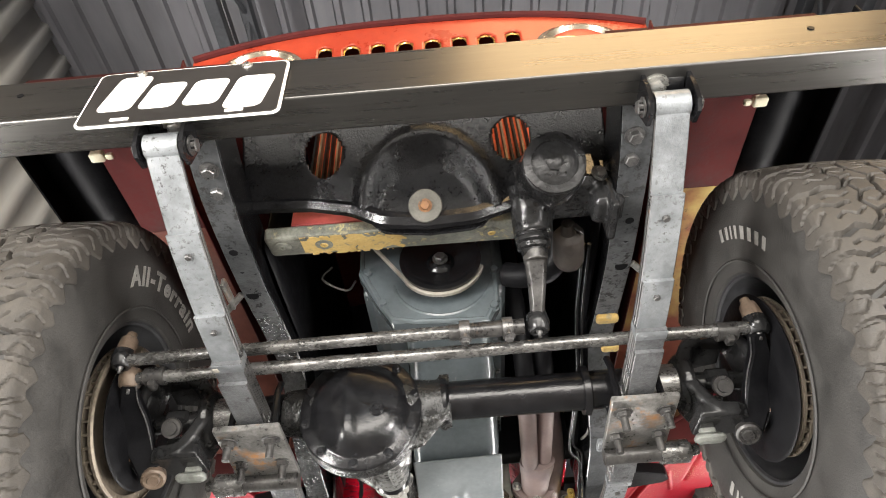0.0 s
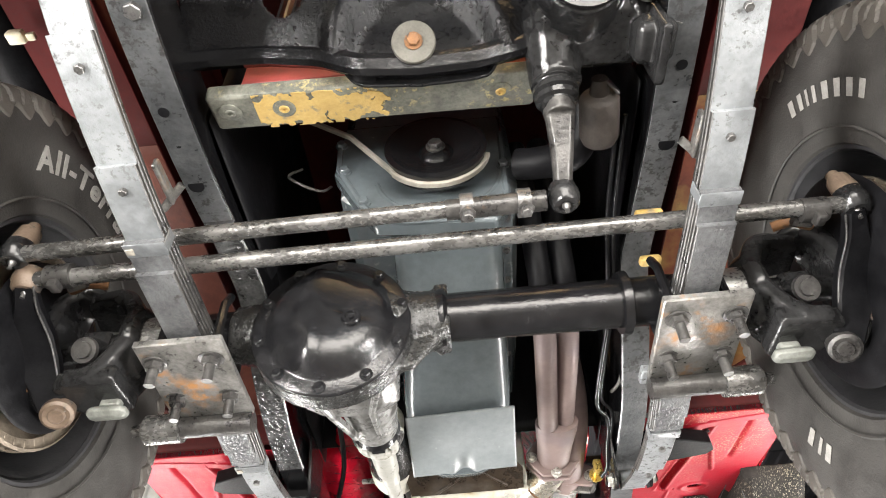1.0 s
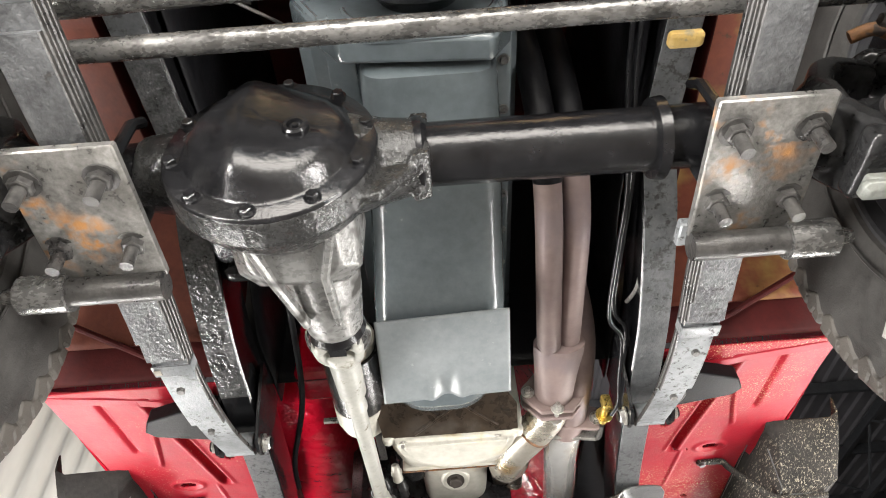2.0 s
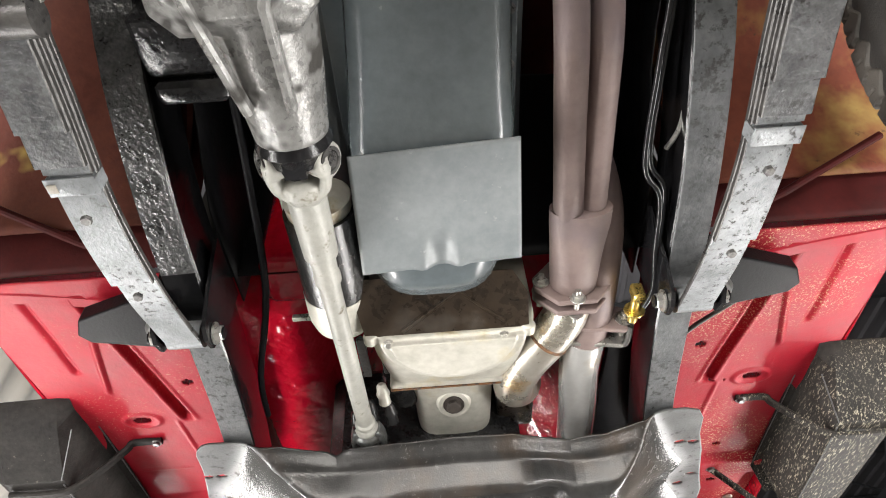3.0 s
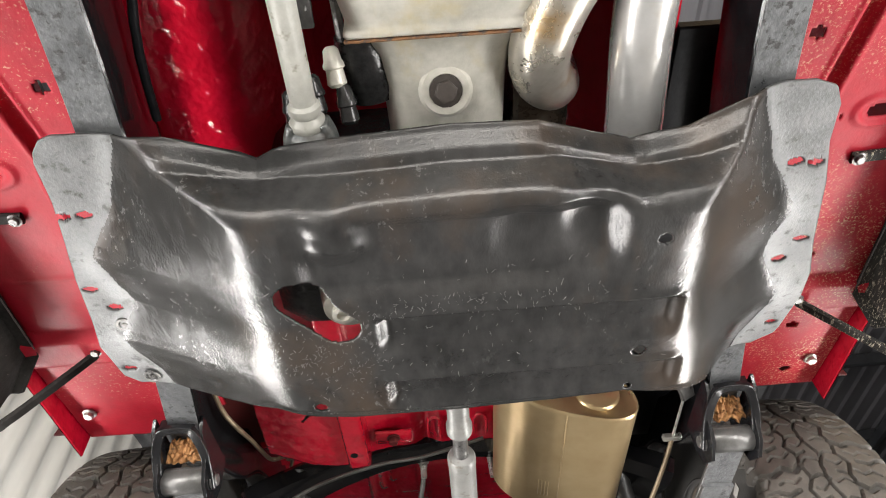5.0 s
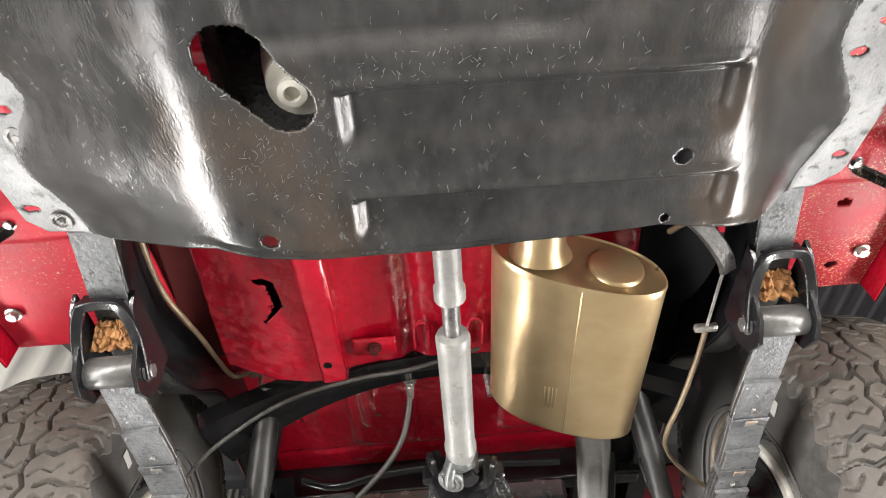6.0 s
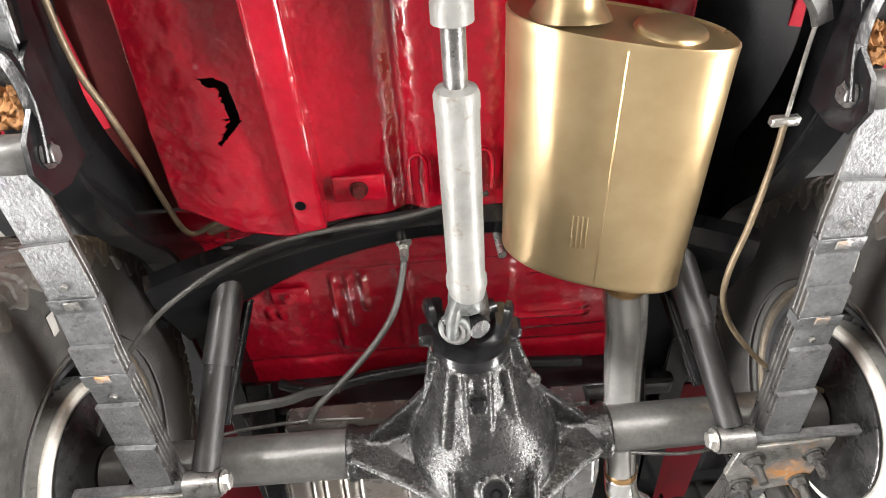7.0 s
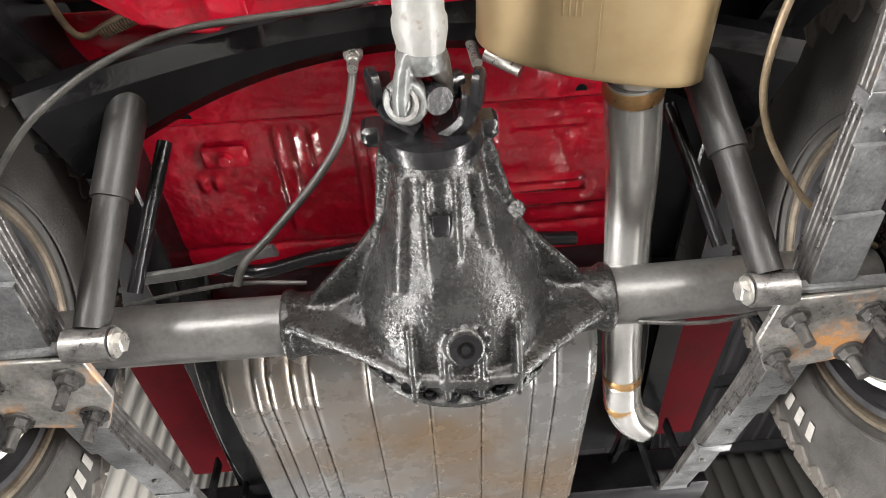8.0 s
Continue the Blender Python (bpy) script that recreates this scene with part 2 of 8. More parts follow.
STEP = surface("black_step_paint", (0.012, 0.011, 0.0105), (0.030, 0.028, 0.026), 14, (0.50, 0.66), 0.0, 0.4, 160, spots=(0.16, 0.145, 0.12), spot_scale=120, spot_cut=0.70, spec=0.07)
STEP_GRIT = surface("black_step_grit", (0.012, 0.011, 0.0105), (0.034, 0.031, 0.028), 14, (0.50, 0.66), 0.0, 0.7, 160, spots=(0.28, 0.255, 0.20), spot_scale=260, spot_cut=0.565, stretch=(1, 0.22, 1), mask=(6, 0.34), spec=0.08)
GLOSS = surface("smooth_black_enamel", (0.003, 0.003, 0.0034), (0.007, 0.007, 0.0076), 14, (0.10, 0.20), 0.0, 0.12, 200, dent=(0.14, 26), spec=0.26)
# oil-stained casting with its bright sheen put into the base colour
PINION_SHEEN = surface("oily_casting_sheen", (0.11, 0.11, 0.106), (0.235, 0.233, 0.224), 14, (0.22, 0.38), 0.35, 0.5, 190, spots=(0.02, 0.018, 0.015), spot_scale=14, spot_cut=0.54)
TAN_RUST = surface("tan_greasy_rust", (0.085, 0.060, 0.042), (0.165, 0.12, 0.087), 26, (0.4, 0.6), 0.15, 0.5, 160, spots=(0.04, 0.034, 0.03), spot_scale=40, spot_cut=0.58)
TINT = surface("orange_heat_tint", (0.36, 0.19, 0.070), (0.55, 0.36, 0.17), 20, (0.25, 0.4), 0.7, 0.1, 300)
GREASE_LUMPS = surface("wet_lumpy_grease", (0.014, 0.014, 0.0142), (0.075, 0.076, 0.077), 34, (0.13, 0.26), 0.2, 1.0, 130, coat=0.25, dent=(0.6, 85))
FENDER_YELLOW = surface("oversprayed_red_undercoat", (0.13, 0.034, 0.020), (0.21, 0.062, 0.036), 8, (0.5, 0.75), 0.0, 0.35, 120, big=((0.37, 0.27, 0.085), 4.5, 0.53), spots=(0.09, 0.05, 0.03), spot_scale=40, spot_cut=0.64, spec=0.2)
GREASE = surface("greasy_dark_casting", (0.007, 0.007, 0.0073), (0.030, 0.030, 0.0305), 18, (0.12, 0.26), 0.15, 0.25, 190, dent=(0.22, 40), spec=0.38)
CARRIER = surface("grey_greasy_casting", (0.045, 0.047, 0.046), (0.15, 0.158, 0.155), 16, (0.22, 0.42), 0.4, 0.5, 190, spots=(0.02, 0.015, 0.011), spot_scale=20, spot_cut=0.54)
DULL_TAN = surface("dull_tan_casting", (0.020, 0.016, 0.0135), (0.055, 0.045, 0.038), 16, (0.5, 0.7), 0.1, 0.5, 150)
PINK_RED = surface("dull_pink_red_paint", (0.22, 0.035, 0.032), (0.32, 0.06, 0.055), 14, (0.4, 0.6), 0.0, 0.2, 200)
# red floor paint with shade put into its colour
RED_SHADED = surface("shaded_red_paint", (0.018, 0.0007, 0.0013), (0.032, 0.0013, 0.0025), 7, (0.7, 0.85), 0.0, 0.3, 60, spec=0.02)
SHOCK = surface("satin_charcoal_paint", (0.010, 0.0098, 0.0095), (0.022, 0.0215, 0.021), 18, (0.32, 0.42), 0.05, 0.2, 220, spec=0.3)
DRUM = surface("pale_iron_drum", (0.20, 0.195, 0.18), (0.34, 0.33, 0.31), 16, (0.35, 0.5), 0.35, 0.3, 220, spots=(0.10, 0.085, 0.065), spot_scale=30, spot_cut=0.62)
CONCRETE = surface("concrete_floor", (0.16, 0.158, 0.153), (0.24, 0.237, 0.23), 1.3, (0.40, 0.65), 0.0, 0.25, 60, big=((0.12, 0.118, 0.114), 0.9, 0.56))
SHEET_METAL = surface("roof_sheet_metal", (0.075, 0.0735, 0.08), (0.125, 0.1225, 0.133), 1.5, (0.40, 0.55), 0.3, 0.05, 30, stretch=(1, 0.2, 1))
WALL_SHEET = surface("wall_sheet_metal", (0.15, 0.148, 0.14), (0.22, 0.217, 0.206), 1.2, (0.45, 0.6), 0.2, 0.05, 30, stretch=(1, 1, 0.2))
WALL_PALE = surface("pale_wall_paint", (0.48, 0.47, 0.44), (0.62, 0.61, 0.575), 1.2, (0.45, 0.6), 0.0, 0.05, 30, stretch=(1, 1, 0.2))
TRUSS = surface("truss_dark_steel", (0.020, 0.022, 0.026), (0.05, 0.052, 0.058), 6, (0.5, 0.7), 0.2, 0.1, 60)


# ---- mesh kit ----
class Shape:
    """Collects vertices and faces of one mesh."""

    def __init__(self):
        self.v, self.f = [], []

    def add(self, vs, fs):
        o = len(self.v)
        self.v += [tuple(p) for p in vs]
        self.f += [tuple(i + o for i in q) for q in fs]
        return self

    def rings(self, rows, close=True, caps=True):
        k = len(rows[0])
        fs = []
        for i in range(len(rows) - 1):
            for j in range(k if close else k - 1):
                a, b = i * k + j, i * k + (j + 1) % k
                fs.append((a, b, b + k, a + k))
        if caps and close:
            fs.append(tuple(range(k))[::-1])
            fs.append(tuple((len(rows) - 1) * k + j for j in range(k)))
        return self.add([p for r in rows for p in r], fs)

    def box(self, x0, x1, y0, y1, z0, z1, c=0.002, m=None):
        """A box with chamfered edges: three stacked octagon-free rings."""
        c = min(c, abs(x1 - x0) / 3, abs(y1 - y0) / 3, abs(z1 - z0) / 3)

        def ring(z, d):
            return [(x0 + d, y0 + c + d * 0, z), (x0 + c + d, y0 + d, z), (x1 - c - d, y0 + d, z), (x1 - d, y0 + c + d, z),
                    (x1 - d, y1 - c - d, z), (x1 - c - d, y1 - d, z), (x0 + c + d, y1 - d, z), (x0 + d, y1 - c - d, z)]

        rows = [ring(z0, c), ring(z0 + c, 0), ring(z1 - c, 0), ring(z1, c)]
        if m:
            rows = [[m @ Vector(p) for p in r] for r in rows]
        return self.rings(rows)

    def prism(self, poly, axis, a, b, c=0.0):
        """A polygon of two coordinates pushed along an axis from a to b."""
        def put(p, t):
            return {"x": (t, p[0], p[1]), "y": (p[0], t, p[1]), "z": (p[0], p[1], t)}[axis]

        return self.rings([[put(p, a) for p in poly], [put(p, b) for p in poly]])

    def tube(self, pts, r, seg=14, caps=True, smooth=0):
        pts = [Vector(p) for p in pts]
        rs = list(r) if isinstance(r, (list, tuple)) else [r] * len(pts)
        if smooth:
            pts, rs = curve(pts, rs, smooth)
        rows = []
        side = None
        for i, p in enumerate(pts):
            d = (pts[min(i + 1, len(pts) - 1)] - pts[max(i - 1, 0)]).normalized()
            if side is None:
                side = d.orthogonal().normalized()
            side = (side - d * side.dot(d)).normalized()
            up = d.cross(side)
            rows.append([p + side * (rs[i] * math.cos(2 * math.pi * j / seg)) + up * (rs[i] * math.sin(2 * math.pi * j / seg)) for j in range(seg)])
        return self.rings(rows, True, caps)

    def lathe(self, profile, centre, axis, seg=28, caps=True):
        """profile: (distance along the axis, radius)."""
        axis = Vector(axis).normalized()
        s = axis.orthogonal().normalized()
        u = axis.cross(s)
        c = Vector(centre)
        return self.rings([[c + axis * h + s * (r * math.cos(2 * math.pi * j / seg)) + u * (r * math.sin(2 * math.pi * j / seg)) for j in range(seg)]
                           for h, r in profile], True, caps)

    def strip(self, pts, w, h, side=(1, 0, 0), smooth=0, c=0.0015, widths=None):
        """A bar of rectangular section w x h with chamfered corners along a path; side is the direction of w."""
        pts = [Vector(p) for p in pts]
        ws = list(widths) if widths else [w] * len(pts)
        if smooth:
            pts, ws = curve(pts, ws, smooth)
        rows = []
        for i, p in enumerate(pts):
            d = (pts[min(i + 1, len(pts) - 1)] - pts[max(i - 1, 0)]).normalized()
            sd = Vector(side)
            sd = (sd - d * sd.dot(d)).normalized()
            up = d.cross(sd)
            a, b = ws[i] / 2, h / 2
            rows.append([p + sd * x + up * z for x, z in ((-a, -b + c), (-a + c, -b), (a - c, -b), (a, -b + c), (a, b - c), (a - c, b), (-a + c, b), (-a, b - c))])
        return self.rings(rows)

    def bolt(self, p, d, r=0.009, h=0.007, washer=True):
        """A hexagon head on a round washer, in one piece."""
        d = Vector(d).normalized()
        s = d.orthogonal().normalized()
        u = d.cross(s)
        p = Vector(p)
        rows = []
        spec = ((0, 1.4, 0), (h * 0.22, 1.4, 0), (h * 0.24, 1.0, 1), (h * 0.88, 1.0, 1), (h, 0.85, 1)) if washer else ((0, 1.0, 1), (h * 0.85, 1.0, 1), (h, 0.85, 1))
        for t, k, hexed in spec:
            ring = []
            for a in range(12):
                q = r * k * (0.866 if hexed and a % 2 else 1.0)
                ring.append(p + d * t + (s * math.cos(a * math.pi / 6) + u * math.sin(a * math.pi / 6)) * q)
            rows.append(ring)
        return self.rings(rows)

    def sheet(self, nx, ny, fn, hole=None):
        """A grid sheet; fn(u, v) gives a place; faces whose middle lies in a hole are left out."""
        g = [[Vector(fn(i / nx, j / ny)) for i in range(nx + 1)] for j in range(ny + 1)]
        keep = {}
        vs, fs = [], []

        def vid(i, j):
            if (i, j) not in keep:
                keep[(i, j)] = len(vs)
                vs.append(g[j][i])
            return keep[(i, j)]

        for j in range(ny):
            for i in range(nx):
                mid = (g[j][i] + g[j + 1][i + 1]) / 2
                if hole and hole(mid):
                    continue
                fs.append((vid(i, j), vid(i + 1, j), vid(i + 1, j + 1), vid(i, j + 1)))
        return self.add(vs, fs)


def curve(pts, rs, n):
    """A smooth line through points, n steps a span, with its radii."""
    out, ro = [], []
    k = len(pts)
    for i in range(k - 1):
        p0, p1, p2, p3 = pts[max(i - 1, 0)], pts[i], pts[i + 1], pts[min(i + 2, k - 1)]
        for s in range(n):
            t = s / n
            out.append(0.5 * ((2 * p1) + (p2 - p0) * t + (2 * p0 - 5 * p1 + 4 * p2 - p3) * t * t + (3 * p1 - p0 - 3 * p2 + p3) * t ** 3))
            ro.append(rs[i] + (rs[i + 1] - rs[i]) * t)
    return out + [pts[-1]], ro + [rs[-1]]


def mesh_of(name, shape, material, angle=38):
    me = bpy.data.meshes.new(name)
    me.from_pydata(shape.v, [], shape.f)
    bm = bmesh.new()
    bm.from_mesh(me)
    bmesh.ops.recalc_face_normals(bm, faces=bm.faces)
    bm.to_mesh(me)
    bm.free()
    me.shade_smooth()
    me.set_sharp_from_angle(angle=radians(angle))
    me.materials.append(material)
    return me


BASE = (0.0, 2.28, 1.47)


def part(name, shape, material, parent, label="", angle=38, thick=0.0, soft=0.0, cast=0.0, melt=4):
    """Links a shape as one mesh object under a thing or a part."""
    ob = new(name, mesh_of(name, shape, material, angle))
    if thick:
        m = ob.modifiers.new("thickness", "SOLIDIFY")
        m.thickness, m.offset = thick, 0.0
    if soft:
        m = ob.modifiers.new("edges", "BEVEL")
        m.width, m.segments, m.limit_method, m.angle_limit = soft, 2, "ANGLE", radians(40)
    if cast:
        # overlapping forms flow into one casting with soft fillets
        m = ob.modifiers.new("union", "REMESH")
        m.mode, m.voxel_size, m.use_smooth_shade = "VOXEL", cast, True
        m = ob.modifiers.new("fillet", "SMOOTH")
        m.factor, m.iterations = 0.5, melt
    ob.parent = parent
    ob.matrix_parent_inverse = Matrix.Translation(-Vector(BASE))
    if parent and parent.parent:
        ob.matrix_parent_inverse = Matrix.Identity(4)
    if label:
        ob["label"] = label
    return ob


def structure(name, shape, material, label, category, angle=38):
    ob = new(name, mesh_of(name, shape, material, angle))
    return tagged(ob, label, category, kind="structure")


def lerp(table, x):
    """Linear reading of a table of (x, value)."""
    if x <= table[0][0]:
        return table[0][1]
    for (a, va), (b, vb) in zip(table, table[1:]):
        if x <= b:
            return va + (vb - va) * (x - a) / (b - a)
    return table[-1][1]


def smoothstep(a, b, x):
    t = max(0.0, min(1.0, (x - a) / (b - a)))
    return t * t * (3 - 2 * t)


# ---- workshop ----
def workshop():
    f = Shape()
    f.box(-60, 60, -60, 60, -0.3, 0.0, 0.01)
    structure("floor", f, CONCRETE, "grey worn concrete workshop floor under the raised vehicle", "floor")
    # roof of ribbed sheet, ribs along y
    r = Shape()
    rows = []
    x = -7.0
    prof = []
    while x < 7.0:
        prof += [(x, 5.60), (x + 0.13, 5.60), (x + 0.145, 5.565), (x + 0.185, 5.565)]
        x += 0.2
    low = [(a, -4.2, z) for a, z in prof]
    high = [(a, 11.0, z) for a, z in prof]
    r.rings([low, high], close=False, caps=False)
    r.rings([[(a, -4.2, z + 0.05) for a, z in prof], [(a, 11.0, z + 0.05) for a, z in prof]], close=False, caps=False)
    structure("ceiling", r, SHEET_METAL, "ribbed grey sheet metal workshop roof", "ceiling", 20)
    for i in range(10):
        y = -3.4 + i * 1.55
        p = Shape()
        p.box(-7, 7, y - 0.03, y + 0.03, 5.42, 5.555, 0.004)
        structure("roof_beam", p, TRUSS, "dark steel purlin under the sheet roof", "roof beam")
    for xx in (-1.2, 2.6, 5.2):
        t = Shape()
        t.box(xx - 0.035, xx + 0.035, -4.1, 10.9, 5.30, 5.40, 0.004)
        t.box(xx - 0.035, xx + 0.035, -4.1, 10.9, 4.72, 4.80, 0.004)
        y = -4.0
        k = 0
        while y < 10.4:
            t.tube([(xx, y, 4.76 if k % 2 else 5.34), (xx, y + 0.75, 5.34 if k % 2 else 4.76)], 0.018, 6)
            y += 0.75
            k += 1
        structure("roof_truss", t, TRUSS, "dark steel lattice roof truss", "roof truss")
    # ribbed sheet walls with a front opening; low side gaps added for the side lamps
    def ribbed(name, fixed, a, b, z0, z1, along, mat=None, label="ribbed grey sheet metal workshop wall"):
        s = Shape()
        lo, hi, k = [], [], a
        while k < b:
            for d, o in ((0, 0), (0.16, 0), (0.18, 0.03), (0.23, 0.03)):
                p = min(k + d, b)
                lo.append((p, fixed + o, z0) if along == "x" else (fixed + o, p, z0))
                hi.append((p, fixed + o, z1) if along == "x" else (fixed + o, p, z1))
            k += 0.25
        s.rings([lo, hi], close=False, caps=False)
        ob = structure(name, s, mat or WALL_SHEET, label, "wall", 20)
        m = ob.modifiers.new("thickness", "SOLIDIFY")
        m.thickness = 0.04
    ribbed("wall_north", 10.9, -3.6, 6.6, 0, 5.6, "x")
    ribbed("wall_south_left", -4.1, -3.6, -1.9, 0, 5.6, "x")
    ribbed("wall_south_right", -4.1, 2.5, 6.6, 0, 5.6, "x")
    ribbed("wall_south_top", -4.1, -1.9, 2.5, 3.0, 5.6, "x")
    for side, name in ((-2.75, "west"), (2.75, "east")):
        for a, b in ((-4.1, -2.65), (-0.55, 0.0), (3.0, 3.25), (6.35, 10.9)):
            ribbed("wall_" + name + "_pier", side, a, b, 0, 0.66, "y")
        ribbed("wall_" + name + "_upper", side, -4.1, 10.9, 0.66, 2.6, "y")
    ribbed("wall_west_top", -2.75, -4.1, 10.9, 2.6, 5.6, "y", WALL_PALE, "pale painted ribbed sheet wall under the roof")
    ribbed("wall_far_east", 6.6, -4.1, 10.9, 2.6, 5.6, "y")
    c = Shape()
    c.box(2.75, 6.65, -4.1, 10.9, 2.55, 2.62, 0.004)
    structure("ceiling_lean_to", c, SHEET_METAL, "flat grey sheet over the side bay", "ceiling")


workshop()

# ---- vehicle ----
car = new("off_road_vehicle")
car.location = BASE
tagged(car, "red four-wheel-drive vehicle raised on a lift, underside bare and partly repainted", "car")


def bumper():
    s = Shape()
    prof = [(0.565, 2.020), (0.628, 2.020), (0.628, 2.026), (0.572, 2.027), (0.572, 2.121), (0.628, 2.122), (0.628, 2.128), (0.565, 2.128)]
    n = 24
    rows = []
    for i in range(n + 1):
        x = -0.71 + 1.42 * i / n
        rows.append([(x + (0.025 if 0 < i == n and z > 2.1 else 0), y, z) for y, z in prof])
    s.rings(rows)
    b = part("front_bumper", s, BUMPER, car, "dark brushed steel channel bumper", soft=0.003)
    for x in (-0.353, 0.353):
        q = Shape()
        q.lathe([(0, 0.021), (0.004, 0.021)], (x, 0.597, 2.020), (0, 0, -1), 20)
        q.bolt((x, 0.597, 2.016), (0, 0, -1), 0.014, 0.010)
        part("bolt", q, BOLT, b, "zinc bumper bolt")
    for x in (-0.60, 0.60):
        q = Shape()
        q.lathe([(0, 0.005), (0.001, 0.005)], (x, 0.5645, 2.088), (0, -1, 0), 12)
        part("hole_plug", q, SATIN_SHADE, b)
    # plate on the face of the bumper
    q = Shape()
    x0, x1, z0, z1 = -0.480, -0.187, 1.978, 2.118
    def rounded(a0, a1, b0, b1, r):
        out = []
        for cx, cz, st in ((a1 - r, b0 + r, -90), (a1 - r, b1 - r, 0), (a0 + r, b1 - r, 90), (a0 + r, b0 + r, 180)):
            for k in range(6):
                a = radians(st + k * 18)
                out.append((cx + r * math.cos(a), cz + r * math.sin(a)))
        return out
    q.prism(rounded(x0, x1, z0, z1, 0.012), "y", 0.5615, 0.5590)
    pl = part("licence_plate", q, PLATE_WHITE, b, "black novelty plate with white border and white shapes")
    q = Shape()
    q.prism(rounded(x0 + 0.004, x1 - 0.004, z0 + 0.004, z1 - 0.004, 0.009), "y", 0.5590, 0.5575)
    part("plate_face", q, PLATE_BLACK, pl, "glossy black plate face")
    # slanted plain white shapes in place of the mark
    def slab(cx, w, zb, zt):
        out = []
        r = 0.2 * min(w, zt - zb)
        for ox, oz, st in ((w / 2 - r, zb + r, -90), (w / 2 - r, zt - r, 0), (r - w / 2, zt - r, 90), (r - w / 2, zb + r, 180)):
            for k in range(6):
                a = radians(st + 18 * k)
                z = oz + r * math.sin(a)
                out.append((cx + ox + r * math.cos(a) + 0.18 * (z - 2.055), z))
        return out
    for cx, w, zb, zt in ((-0.425, 0.050, 2.012, 2.100), (-0.364, 0.052, 2.012, 2.076), (-0.300, 0.052, 2.012, 2.076), (-0.234, 0.056, 1.996, 2.078)):
        q = Shape()
        q.prism(slab(cx, w, zb, zt), "y", 0.5575, 0.5568)
        part("mark", q, PLATE_WHITE, pl, "plain white slanted shape")
    for x in (-0.415, -0.252):
        q = Shape()
        q.bolt((x, 0.558, 2.108), (0, -1, 0), 0.006, 0.005)
        part("screw", q, BOLT, pl)
    for x in (-0.415, -0.252):
        q = Shape()
        q.box(x - 0.013, x + 0.013, 0.5560, 0.5580, 1.987, 1.993, 0.0005)
        part("slot", q, PLATE_WHITE, pl)


bumper()

RAIL_LINE = [(0.345, 0.64, 2.055), (0.352, 0.75, 2.040), (0.358, 0.89, 2.042), (0.368, 1.04, 2.063), (0.366, 1.20, 2.070), (0.356, 1.32, 2.045), (0.354, 1.45, 1.960),
             (0.368, 1.62, 1.935), (0.364, 1.80, 1.900), (0.366, 1.90, 1.892), (0.380, 2.09, 1.890), (0.412, 2.35, 1.890), (0.447, 2.57, 1.890), (0.470, 2.72, 1.892),
             (0.480, 2.82, 1.915), (0.478, 2.94, 1.960), (0.476, 3.06, 2.040), (0.475, 3.30, 2.085), (0.475, 3.70, 2.070), (0.475, 4.20, 2.040)]


def rails():
    for sx in (-1, 1):
        s = Shape()
        s.strip([(sx * x, y, z + 0.05) for x, y, z in RAIL_LINE], 0.052, 0.10, smooth=5, c=0.004)
        r = part("frame_rail", s, GLOSS, car, "black boxed steel chassis rail")
        line, _ = curve([Vector(q) for q in RAIL_LINE], [0] * len(RAIL_LINE), 5)
        for y0, y1, mt in ((0.64, 1.12, RAIL), (1.12, 1.72, GREASE_LUMPS if sx < 0 else RAIL), (1.72, 1.84, GLOSS if sx < 0 else RAIL), (1.84, 2.78, RAIL), (2.78, 4.20, GLOSS)):
            n = int((y1 - y0) / 0.03) + 1
            low = Shape()
            pts = []
            for i in range(n + 1):
                y = y0 + (y1 - y0) * i / n
                z, z1 = lerp([(q.y, q.z) for q in line], y), lerp([(q.y, q.z) for q in line], y + 0.004)
                down = Vector((0, (z1 - z) / 0.004, -1)).normalized() * 0.0515
                pts.append((sx * lerp([(q.y, q.x) for q in line], y), y + down.y, z + 0.05 + down.z))
            low.strip(pts, 0.050, 0.003, c=0.0008)
            part("lower_flange", low, mt, r, {"frame_rail_grey": "grey worn lower face of the rail", "wet_lumpy_grease": "rail face caked with wet lumpy grease"}.get(mt.name, "black lower face of the rail"))
        for y, rad in ((0.892, 0.008), (0.955, 0.004), (1.04, 0.013), (0.80, 0.009)):
            x = lerp([(q[1], q[0]) for q in RAIL_LINE], y)
            z = lerp([(q[1], q[2]) for q in RAIL_LINE], y)
            # flat black disc stands in for the dark of a hole in the rail
            h = Shape()
            h.lathe([(0, rad), (0.0015, rad)], (sx * (x + 0.006), y, z - 0.0025), (0, 0, -1), 16)
            part("hole", h, SATIN_SHADE, r)
        for y in (0.70, 0.745):
            h = Shape()
            h.bolt((sx * 0.345, y, 2.042), (0, 0, -1), 0.012, 0.014)
            part("bolt", h, BOLT_DARK, r)


rails()


